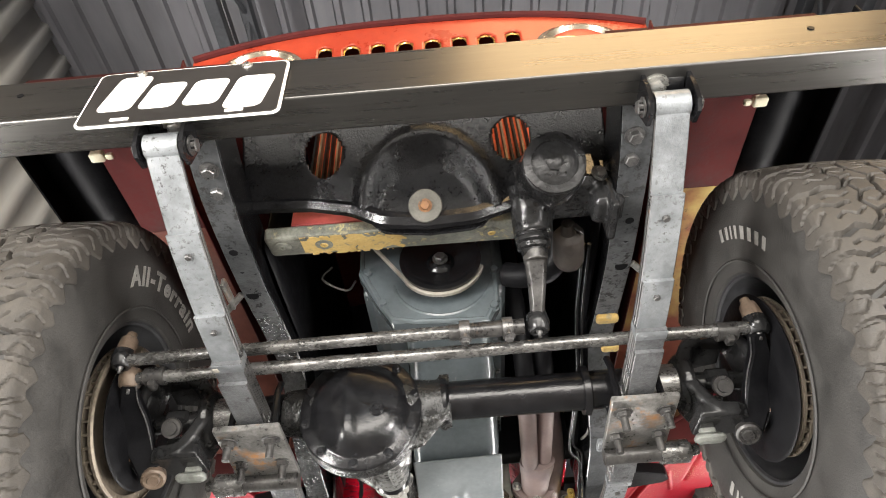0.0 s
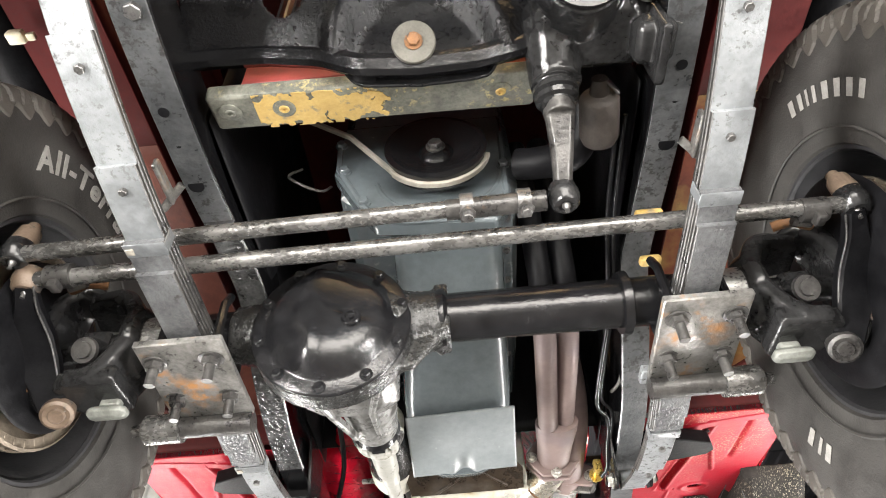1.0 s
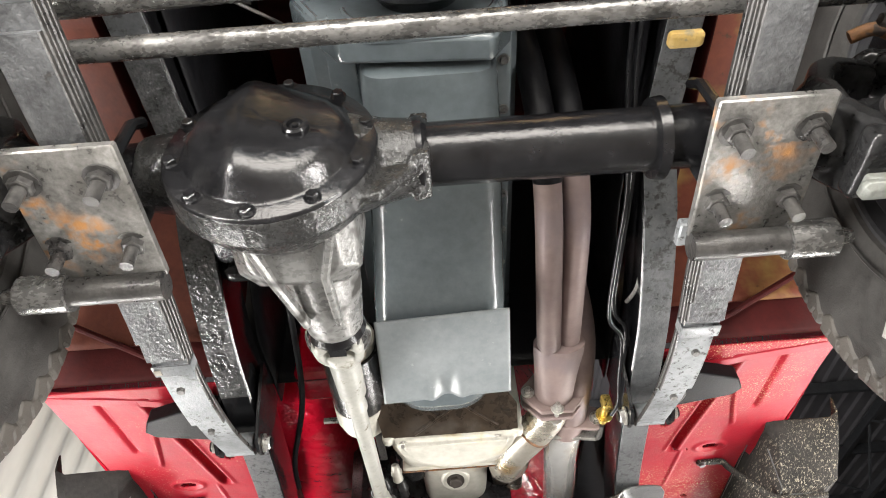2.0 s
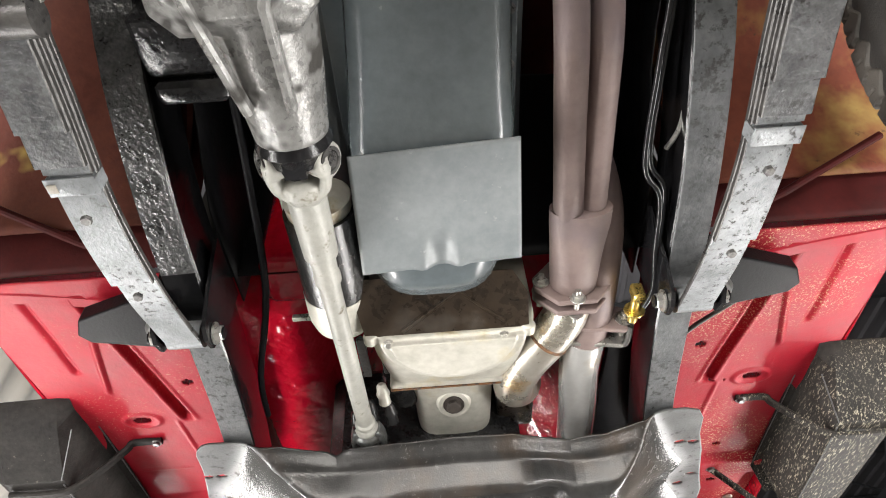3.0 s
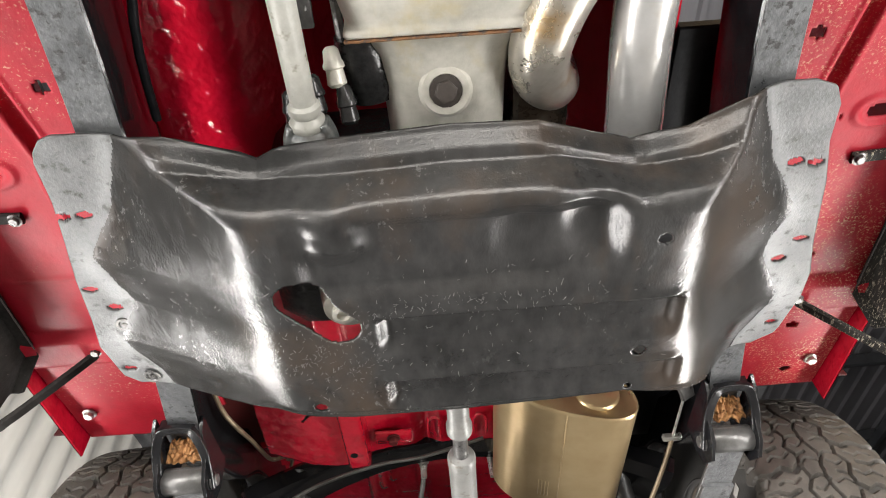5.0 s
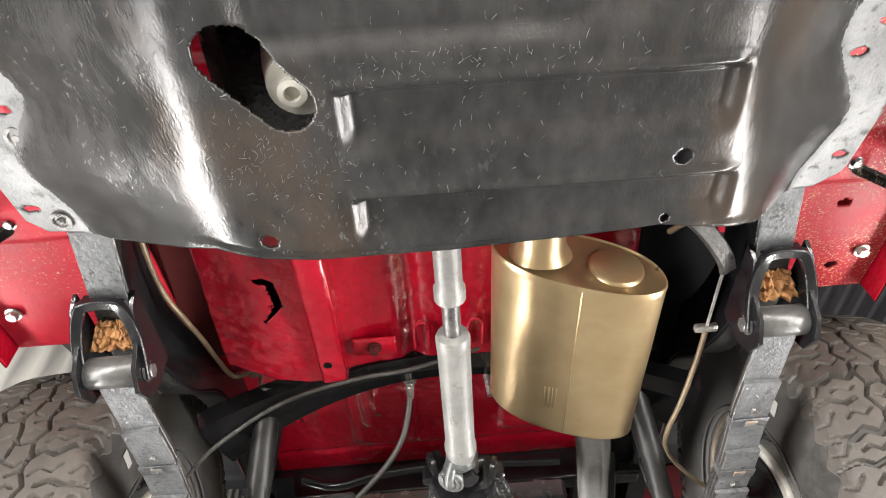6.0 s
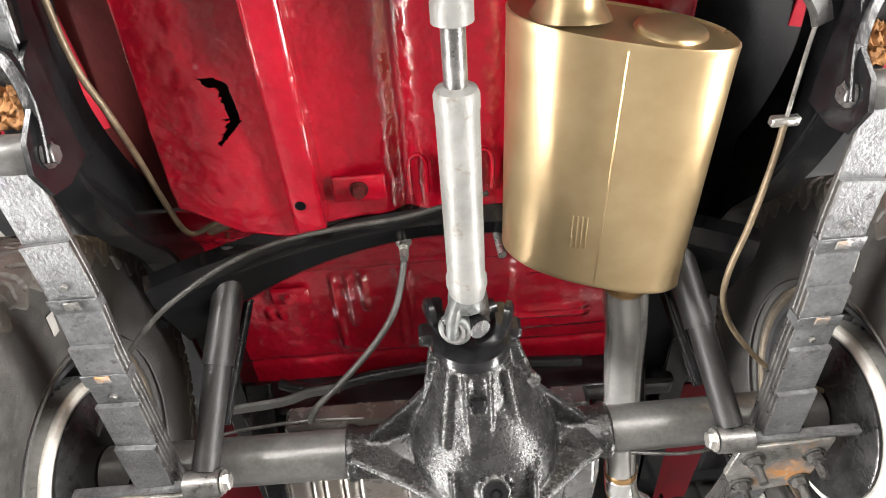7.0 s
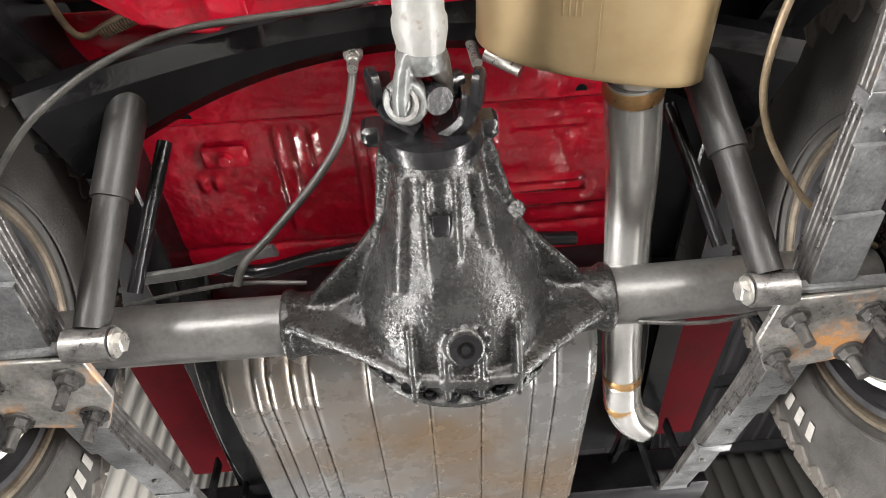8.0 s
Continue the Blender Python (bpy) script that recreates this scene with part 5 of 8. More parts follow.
    # bent guard plate under the sump
    def gfn(u, v):
        x = -0.098 + 0.214 * u
        y = 1.522 + 0.161 * v + 0.012 * (u - 0.5) * -1
        z = 1.910 - 0.042 * v
        dent = math.exp(-((u - 0.5) / 0.13) ** 2) * smoothstep(0.45, 1.0, v)
        y += 0.007 * dent
        z += 0.013 * dent - 0.007 * math.exp(-((abs(u - 0.5) - 0.11) / 0.05) ** 2) * smoothstep(0.5, 1.0, v)
        return (x, y, z - 0.004)
    g = Shape()
    g.sheet(40, 24, gfn)
    gp = part("pan_guard", g, GUARD, blk, "plain grey bent sheet guard under the sump", angle=60, thick=0.003)


engine()


def gearbox():
    b = Shape()
    rows = []
    for y, hw, zb, zt in ((1.858, 0.136, 1.892, 2.25), (1.870, 0.136, 1.890, 2.25), (1.880, 0.131, 1.894, 2.25), (1.93, 0.126, 1.900, 2.24), (1.99, 0.116, 1.913, 2.22), (2.022, 0.110, 1.922, 2.2)):
        ring = []
        ring.append((0.014 - hw, y, zt))
        for k in range(19):
            a = radians(180 + 10 * k)
            ca, sa = math.cos(a), math.sin(a)
            ring.append((0.014 + hw * math.copysign(abs(ca) ** 0.30, ca), y, zb + 0.05 + 0.05 * math.copysign(abs(sa) ** 0.62, sa)))
        ring.append((0.014 + hw, y, zt))
        rows.append(ring)
    b.rings(rows)
    # the flywheel drum shows as a half-round step
    for rad, deep in ((0.114, 0.006), (0.098, 0.013)):
        b.prism([(0.018 + rad * math.cos(math.pi * i / 24), 1.862 + rad * 0.86 * math.sin(math.pi * i / 24)) for i in range(25)], "z", 1.892 - deep, 1.95)
    b.box(-0.098, 0.126, 2.016, 2.026, 1.917, 1.96, 0.003)
    # hollow flutes at the sides end in small lugs
    for x in (-0.112, 0.138):
        b.lathe([(-0.010, 0.011), (0.010, 0.011)], (x, 1.866, 1.902), (0, 1, 0), 14)
    bell = part("bell_housing", b, CAST, car, "stained cast aluminium bell housing", angle=45, cast=0.0024, melt=5)
    q = Shape()
    q.box(-0.097, 0.125, 2.0262, 2.0292, 1.9165, 1.97, 0.0008)
    part("gasket", q, RUST, bell, "rust-brown gasket line")
    g = Shape()
    rows = []
    for y, hw, zb in ((2.029, 0.100, 1.924), (2.040, 0.092, 1.930), (2.060, 0.083, 1.934), (2.10, 0.076, 1.934), (2.20, 0.072, 1.930), (2.34, 0.085, 1.91)):
        ring = [(0.012 - hw, y, 2.2)]
        for k in range(13):
            a = radians(180 + 15 * k)
            ring.append((0.012 + hw * math.copysign(abs(math.cos(a)) ** 0.45, math.cos(a)), y, zb + 0.05 + 0.05 * math.copysign(abs(math.sin(a)) ** 0.8, math.sin(a))))
        ring.append((0.012 + hw, y, 2.2))
        rows.append(ring)
    g.rings(rows)
    gb = part("gearbox", g, CAST, car, "stained cast gearbox case", angle=45)
    p = Shape()
    p.lathe([(-0.02, 0.034), (0.006, 0.032), (0.010, 0.028), (0.010, 0.020), (0.006, 0.019)], (0.012, 2.100, 1.936), (0, -0.3, -1), 26)
    part("plug_boss", p, CAST, gb)
    p = Shape()
    p.bolt((0.012, 2.098, 1.928), (0, -0.3, -1), 0.014, 0.012)
    part("drain_plug", p, DULL_TAN, gb, "oily brown drain plug")
    # inspection cover in front of the bell housing
    c = Shape()
    c.prism([(-0.118, 1.862), (0.138, 1.862), (0.138, 1.80), (0.115, 1.762), (-0.115, 1.762), (-0.13, 1.80)], "z", 0, 0.003)
    m = Matrix.Translation((0, 1.862, 1.897)) @ Euler((radians(-24), 0, 0)).to_matrix().to_4x4() @ Matrix.Translation((0, -1.862, 0))
    c.v = [tuple(m @ Vector(p)) for p in c.v]
    cv = part("inspection_cover", c, SHEET_BROWN, bell, "oily brown sheet inspection cover")
    q = Shape()
    for pts in ([(-0.06, 1.852, 0), (0.03, 1.790, 0), (0.10, 1.845, 0)],):
        q.tube([m @ Vector(p) for p in pts], 0.004, 8)
    part("pressed_rib", q, SHEET_BROWN, cv)
    for x in (-0.083, 0.098):
        q = Shape()
        q.bolt((x, 1.866, 1.889), (0, -0.3, -1), 0.0065, 0.006)
        part("bolt", q, BOLT, bell)
    # starter motor
    s = Shape()
    s.tube([(-0.158, 1.645, 1.960), (-0.158, 1.80, 1.960)], 0.052, 30)
    st = part("starter_motor", s, SKID, car, "dark steel starter motor")
    s = Shape()
    s.lathe([(0, 0.053), (0.05, 0.054), (0.075, 0.048), (0.085, 0.03)], (-0.158, 1.80, 1.960), (0, 1, 0), 30)
    part("starter_nose", s, CAST, st, "pale cast starter nose")
    s = Shape()
    s.tube([(-0.195, 1.64, 2.00), (-0.195, 1.75, 2.00)], 0.026, 20)
    s.lathe([(0, 0.046), (-0.02, 0.048), (-0.03, 0.03)], (-0.158, 1.645, 1.960), (0, 1, 0), 24)
    part("solenoid", s, CAST, st)
    s = Shape()
    s.box(-0.235, -0.19, 1.842, 1.850, 1.935, 1.945, 0.001)
    part("starter_tab", s, BOLT, st)
    s = Shape()
    s.bolt((-0.112, 1.815, 1.935), (0, -0.3, -1), 0.010, 0.012)
    part("starter_bolt", s, BOLT_DARK, st)
    q = Shape()
    q.box(0.098, 0.168, 2.105, 2.24, 1.962, 2.07, 0.006)
    q.box(0.104, 0.132, 2.085, 2.110, 1.955, 1.965, 0.002)
    part("gearbox_mount", q, SHEET_BROWN, car, "oily brown gearbox mount")
    q = Shape()
    q.lathe([(0, 0.030), (0.02, 0.034), (0.06, 0.034), (0.08, 0.028)], (-0.085, 2.04, 1.975), (0.1, 1, -0.05), 24)
    part("release_lever_boot", q, GREASE, car, "greasy dark clutch lever boot")
    # engine mount bracket and linkage beside the gearbox
    q = Shape()
    for pts in ([(-0.118, 1.87, 1.94), (-0.11, 1.95, 1.98), (-0.105, 2.05, 1.97), (-0.10, 2.12, 1.96)], [(-0.14, 1.93, 1.96), (-0.135, 2.0, 1.95)]):
        q.tube(pts, 0.006, 8, smooth=4)
    q.box(-0.145, -0.13, 1.92, 2.02, 1.945, 1.952, 0.001)
    part("clutch_linkage", q, ARM, car, "dark clutch linkage rods")
    for i, (x, y, z) in enumerate(((-0.115, 2.06, 1.93), (-0.14, 2.085, 1.915), (-0.105, 2.10, 1.915), (-0.165, 2.095, 1.90))):
        q = Shape()
        q.lathe([(-0.02, 0.005), (-0.016, 0.009), (-0.004, 0.0105), (0.0, 0.0125), (0.004, 0.0125), (0.006, 0.010), (0.022, 0.0115), (0.026, 0.008)], (x, y, z + 0.008), (0.1, 1, -0.35), 18)
        part("linkage_joint", q, GREASE if i != 0 else CAST, car, "greasy linkage joint")


gearbox()


def shafts():
    # front propeller shaft
    s = Shape()
    line = [(1.528, 0.0235), (1.545, 0.0240), (1.640, 0.0225), (1.645, 0.0175), (1.678, 0.0165), (1.682, 0.0185), (1.694, 0.0185), (1.698, 0.0150), (2.084, 0.0148), (2.088, 0.0185), (2.096, 0.0190), (2.100, 0.0165), (2.106, 0.0210), (2.114, 0.0215), (2.122, 0.0180)]
    s.tube([(-0.144 - 0.006 * (y - 1.528) / 0.55, y, 1.850 + 0.048 * (y - 1.528) / 0.55) for y, r in line], [r for y, r in line], 26)
    f = part("front_propeller_shaft", s, IVORY, car, "ivory painted front propeller shaft")
    y = Shape()
    y.lathe([(0.0, 0.024), (0.010, 0.028), (0.024, 0.027), (0.030, 0.018)], (-0.144, 1.542, 1.851), (0, -1, 0), 26)
    for sx in (1, -1):
        y.strip([(-0.144 + sx * 0.012, 1.536, 1.850), (-0.144 + sx * 0.027, 1.520, 1.849), (-0.144 + sx * 0.031, 1.498, 1.846), (-0.144 + sx * 0.031, 1.482, 1.845)], 0.013, 0.040, side=(1, 0, 0), smooth=4, c=0.005)
        y.lathe([(-0.010, 0.021), (0.006, 0.022), (0.010, 0.020)], (-0.144 + sx * 0.030, 1.488, 1.845), (sx * 0.8, -0.1, -0.5), 26)
    part("fork", y, IVORY, f, "forked universal joint yoke", cast=0.0018, melt=3)
    y = Shape()
    y.lathe([(0.0, 0.018), (0.006, 0.025), (0.012, 0.027), (0.022, 0.027), (0.024, 0.020), (0.05, 0.018)], (-0.150, 2.116, 1.901), (0, 1, 0.06), 28)
    for sx in (1, -1):
        y.strip([(-0.150 + sx * 0.018, 2.110, 1.900), (-0.150 + sx * 0.025, 2.130, 1.900), (-0.150 + sx * 0.027, 2.160, 1.902)], 0.012, 0.030, side=(1, 0, 0), smooth=4, c=0.004)
    part("rear_yoke", y, CARRIER, f, "worn flanged yoke at the gearbox end", cast=0.0018, melt=3)
    for sx in (1, -1):
        q = Shape()
        q.lathe([(0, 0.016), (0.002, 0.016), (0.002, 0.012), (0.0005, 0.011), (0.0005, 0.007), (0.003, 0.006)], Vector((-0.144 + sx * 0.030, 1.488, 1.845)) + Vector((sx * 0.8, -0.1, -0.5)).normalized() * 0.0098, (sx * 0.8, -0.1, -0.5), 24)
        part("bearing_cap", q, ARM, f, "dark ringed bearing cap")
    c = Shape()
    c.tube([(-0.170, 1.488, 1.847), (-0.118, 1.488, 1.847)], 0.013, 14)
    c.tube([(-0.144, 1.487, 1.822), (-0.144, 1.487, 1.872)], 0.013, 14)
    part("cross", c, BLACK, f, "black universal joint cross")
    # rear propeller shaft
    s = Shape()
    line = [(2.42, 0.0175), (2.608, 0.0175), (2.612, 0.0205), (2.630, 0.0205), (2.634, 0.0115), (2.692, 0.0115), (2.696, 0.0215), (2.702, 0.0238), (2.716, 0.0238), (2.722, 0.0230), (2.935, 0.0230), (2.940, 0.0252), (2.950, 0.0252), (2.975, 0.0205)]
    s.tube([(0.007 * (y - 2.42) / 0.55, y, 1.830 - 0.029 * (y - 2.42) / 0.55) for y, r in line], [r for y, r in line], 28)
    r = part("rear_propeller_shaft", s, SILVER, car, "silver painted rear propeller shaft with slip joint")
    y = Shape()
    y.lathe([(0.0, 0.0205), (0.010, 0.024), (0.022, 0.024), (0.026, 0.016)], (0.006, 2.962, 1.801), (0, 1, 0), 26)
    for sx, dz in ((-1, -0.010), (1, 0.012)):
        y.strip([(0.006 + sx * 0.012, 2.975, 1.800), (0.006 + sx * 0.020, 2.995, 1.799 + dz), (0.006 + sx * 0.022, 3.018, 1.798 + dz)], 0.016, 0.040, side=(1, 0, 0), smooth=4, c=0.005)
    y.lathe([(-0.018, 0.019), (0.006, 0.0225), (0.010, 0.020)], (-0.010, 3.010, 1.784), (-0.38, -0.25, -0.88), 28)
    q = Shape()
    q.tube([(0.0027, 2.6335, 1.8187), (0.0035, 2.6925, 1.8156)], 0.0122, 20)
    part("spline", q, BOLT_DARK, r, "bare steel spline of the slip joint")
    part("fork", y, CARRIER, r, "silver universal joint yoke with a round bearing cap", cast=0.0016, melt=2)
    q = Shape()
    dd = Vector((-0.38, -0.25, -0.88)).normalized()
    q.lathe([(0, 0.0165), (0.003, 0.0165), (0.003, 0.0125), (0.0005, 0.012), (0.0005, 0.0085), (0.004, 0.008), (0.004, 0.003)], Vector((-0.010, 3.010, 1.784)) + dd * 0.009, dd, 28)
    part("bearing_cap", q, BOLT_DARK, r, "ringed metal bearing cap")
    c = Shape()
    c.tube([(-0.028, 3.010, 1.785), (0.042, 3.010, 1.812)], 0.014, 14)
    c.tube([(0.020, 3.008, 1.775), (-0.004, 3.012, 1.83)], 0.014, 14)
    part("cross", c, BLACK, r, "black universal joint cross")


shafts()


def exhaust():
    s = Shape()
    s.tube([(0.180, 1.335, 2.002), (0.182, 1.42, 1.965), (0.188, 1.55, 1.955), (0.196, 1.69, 1.950)], 0.0215, 22, smooth=5)
    e = part("exhaust_downpipe", s, HEADER, car, "brown heat-stained twin exhaust downpipes")
    s = Shape()
    s.tube([(0.226, 1.335, 2.020), (0.228, 1.42, 1.980), (0.230, 1.55, 1.968), (0.232, 1.69, 1.960)], 0.0205, 22, smooth=5)
    part("second_pipe", s, HEADER, e)
    # upper pipe ends coloured black, as little light reaches them
    for pts in (((0.165, 1.20, 2.30), (0.172, 1.235, 2.13), (0.178, 1.30, 2.025), (0.1805, 1.345, 1.997)), ((0.215, 1.21, 2.32), (0.219, 1.245, 2.15), (0.224, 1.30, 2.045), (0.2265, 1.345, 2.015))):
        s = Shape()
        s.tube(pts, 0.0222, 20, smooth=5)
        part("shaded_pipe_end", s, SATIN_SHADE, e, "upper end of the downpipe, coloured black to look unlit")
    s = Shape()
    rows = []
    for y, hx, hz, x, z in ((1.672, 0.046, 0.027, 0.214, 1.954), (1.70, 0.045, 0.031, 0.214, 1.952), (1.75, 0.040, 0.036, 0.213, 1.951), (1.822, 0.037, 0.037, 0.213, 1.950)):
        rows.append([(x + hx * math.cos(2 * math.pi * j / 28), y, z + hz * math.sin(2 * math.pi * j / 28)) for j in range(28)])
    s.rings(rows)
    part("collector", s, HEADER, e, "brown exhaust collector")
    for y0, mat in ((1.816, HEADER), (1.839, HEADER)):
        q = Shape()
        q.prism([(0.213 + a, 1.950 + b) for a, b in ((-0.062, -0.010), (-0.030, -0.046), (0.030, -0.046), (0.062, -0.010), (0.062, 0.012), (0.030, 0.046), (-0.030, 0.046), (-0.062, 0.012))], "y", y0, y0 + 0.009)
        part("flange", q, mat, e, "brown pipe flange", soft=0.002)
    for dx, dz in ((-0.050, 0.0), (0.050, 0.0), (0.0, -0.040)):
        q = Shape()
        q.tube([(0.213 + dx, 1.799, 1.950 + dz), (0.213 + dx, 1.869, 1.950 + dz)], 0.0045, 10)
        q.bolt((0.213 + dx, 1.816, 1.950 + dz), (0, -1, 0), 0.009, 0.009)
        q.bolt((0.213 + dx, 1.849, 1.950 + dz), (0, 1, 0), 0.009, 0.009)
        part("flange_bolt", q, BOLT, e)
    # stainless crossing pipe
    s = Shape()
    s.tube([(0.213, 1.845, 1.950), (0.207, 1.893, 1.948), (0.180, 1.945, 1.943), (0.145, 1.995, 1.937), (0.124, 2.050, 1.936), (0.128, 2.095, 1.953), (0.150, 2.125, 1.985), (0.165, 2.14, 2.08)],
           [0.0365, 0.0365, 0.0365, 0.0365, 0.0365, 0.036, 0.034, 0.032], 26, smooth=5)
    x = part("crossover_pipe", s, STAINLESS, car, "bright stainless crossover pipe with weld seam")
    s = Shape()
    m = (Vector((0.180, 1.945, 1.943)), Vector((-0.52, 0.84, -0.09)))
    s.lathe([(-0.004, 0.0355), (-0.0015, 0.0385), (0.0015, 0.0385), (0.004, 0.0355)], m[0], m[1], 28, caps=False)
    part("weld_bead", s, RUST, x)
    # second pipe towards the rear
    s = Shape()
    s.tube([(0.268, 1.70, 2.20), (0.266, 1.705, 2.08), (0.262, 1.735, 2.005), (0.256, 1.81, 1.968), (0.252, 1.90, 1.955), (0.246, 1.965, 1.952)], 0.035, 26, smooth=3)
    b = part("rear_downpipe", s, HEADER, car, "brown second exhaust pipe")
    s = Shape()
    s.tube([(0.246, 1.955, 1.952), (0.243, 2.05, 1.950), (0.252, 2.20, 1.95), (0.255, 2.40, 1.965), (0.215, 2.56, 2.005), (0.170, 2.64, 2.00)], 0.036, 26, smooth=4)
    part("intermediate_pipe", s, ALUMINISED, b, "bright aluminised intermediate pipe")
    for y in (1.902, 1.940):
        q = Shape()
        q.prism([(0.205, 1.925), (0.30, 1.912), (0.318, 1.925), (0.318, 1.955), (0.30, 1.965), (0.25, 1.995), (0.208, 1.98)], "y", y, y + 0.008)
        part("flange", q, HEADER if y < 1.92 else BOLT, b, soft=0.002)
    q = Shape()
    q.tube([(0.303, 1.885, 1.936), (0.303, 1.968, 1.936)], 0.005, 10)
    q.bolt((0.303, 1.902, 1.936), (0, -1, 0), 0.011, 0.011)
    q.bolt((0.303, 1.950, 1.936), (0, 1, 0), 0.011, 0.008)
    part("flange_bolt", q, BOLT, b)


exhaust()


def muffler():
    s = Shape()
    seg = 44
    cx, hz, hx = 0.199, 0.064, 0.1235

    def ring(y, k):
        out = []
        for j in range(seg):
            a = 2 * math.pi * j / seg
            ca, sa = math.cos(a), math.sin(a)
            x = hx * math.copysign(abs(ca) ** 0.84, ca)
            z = hz * math.copysign(abs(sa) ** 0.86, sa)
            out.append((cx + x * k, y + 0.10 * (x * k), 1.940 + z * k - 0.30 * x * k))
        return out

    s.rings([ring(2.695, 0.955), ring(2.692, 0.985), ring(2.694, 1.005), ring(2.704, 1.0), ring(2.72, 0.998), ring(3.03, 0.998), ring(3.046, 1.0), ring(3.052, 1.005), ring(3.055, 0.985), ring(3.050, 0.955)])
    mf = part("muffler", s, GOLD, car, "gold-tinted oval steel muffler", angle=50)
    q = Shape()
    q.lathe([(-0.004, 0.050), (0.004, 0.046), (0.014, 0.039), (0.055, 0.0375)], (0.146, 2.690, 1.962), (0.05, -1, 0.22), 30)
    part("inlet_neck", q, GOLD, mf, "gold-tinted inlet neck")
    q = Shape()
    q.lathe([(0, 0.042), (0.004, 0.040), (0.006, 0.036)], (0.254, 2.701, 1.924), (0.1, -1, 0), 30)
    part("blank_boss", q, GOLD, mf)
    q = Shape()
    q.lathe([(0, 0.040), (0.01, 0.036), (0.028, 0.034)], (0.258, 3.050, 1.922), (0, 1, 0), 28)
    part("outlet_neck", q, STAINLESS, mf, "heat-tinted outlet neck")
    q = Shape()
    q.box(0.1920, 0.1940, 2.70, 3.046, 1.8767, 1.8790, 0.0005)
    part("seam", q, GOLD, mf)
    for i in range(4):
        q = Shape()
        xb = 0.1565 + i * 0.006
        ca = ((cx - xb) / hx) ** (1 / 0.84)
        zb = 1.940 - hz * math.sqrt(1 - ca * ca) ** 0.86 - 0.30 * (xb - cx)
        q.box(xb - 0.0014, xb + 0.0014, 2.93, 2.985, zb - 0.0002, zb + 0.002, 0.0003)
        part("stamped_bar", q, GOLD, mf)
    # pipe from the front to the inlet neck
    s = Shape()
    s.tube([(0.145, 2.640, 1.962), (0.152, 2.60, 1.975), (0.185, 2.545, 1.99), (0.23, 2.48, 1.960)], 0.036, 26, smooth=5)
    part("inlet_pipe", s, ALUMINISED, car, "bright elbow pipe into the muffler")
    # tail pipe over the axle, then outwards
    s = Shape()
    s.tube([(0.258, 3.075, 1.930), (0.268, 3.13, 1.942), (0.288, 3.24, 1.955), (0.301, 3.36, 1.960), (0.315, 3.48, 1.960), (0.326, 3.60, 1.955), (0.338, 3.70, 1.945)],
           [0.0365, 0.0365, 0.0355, 0.034, 0.034, 0.034, 0.034], 26, smooth=5)
    t = part("tail_pipe", s, ALUMINISED, car, "bright aluminised tail pipe")
    s = Shape()
    s.tube([(0.338, 3.70, 1.945), (0.346, 3.76, 1.938), (0.366, 3.815, 1.933), (0.400, 3.852, 1.932)], 0.034, 26, smooth=5, caps=False)
    part("outer_bend", s, ALUMINISED, t, "bright tail pipe bend with an open cut end", thick=0.002)
    for (px, py, pz), dd in (((0.3375, 3.695, 1.9455), (0.12, 1, -0.08)), ((0.348, 3.770, 1.9373), (0.25, 1, -0.05)), ((0.261, 3.092, 1.934), (0.1, 1, 0.2))):
        q = Shape()
        q.lathe([(-0.012, 0.0345), (-0.010, 0.0352), (0.010, 0.0352), (0.012, 0.0345)] if pz > 1.935 or px > 0.3 else [(-0.012, 0.037), (-0.010, 0.0375), (0.010, 0.0375), (0.012, 0.037)], (px, py, pz), dd, 26, caps=False)
        part("weld_tint", q, TINT, t, "orange heat tint at the weld")


muffler()


# ---- skid plate ----
def soft_ramp(t, r=0.07):
    """0 before 0, 1 after 1, straight between, with rounded corners."""
    def sp(q):
        q /= r
        return r * (q if q > 30 else math.log1p(math.exp(max(q, -60.0))))
    return sp(t) - sp(t - 1)


def soft_max(a, b, r):
    h = max(0.0, r - abs(a - b)) / r
    return max(a, b) + h * h * r * 0.25


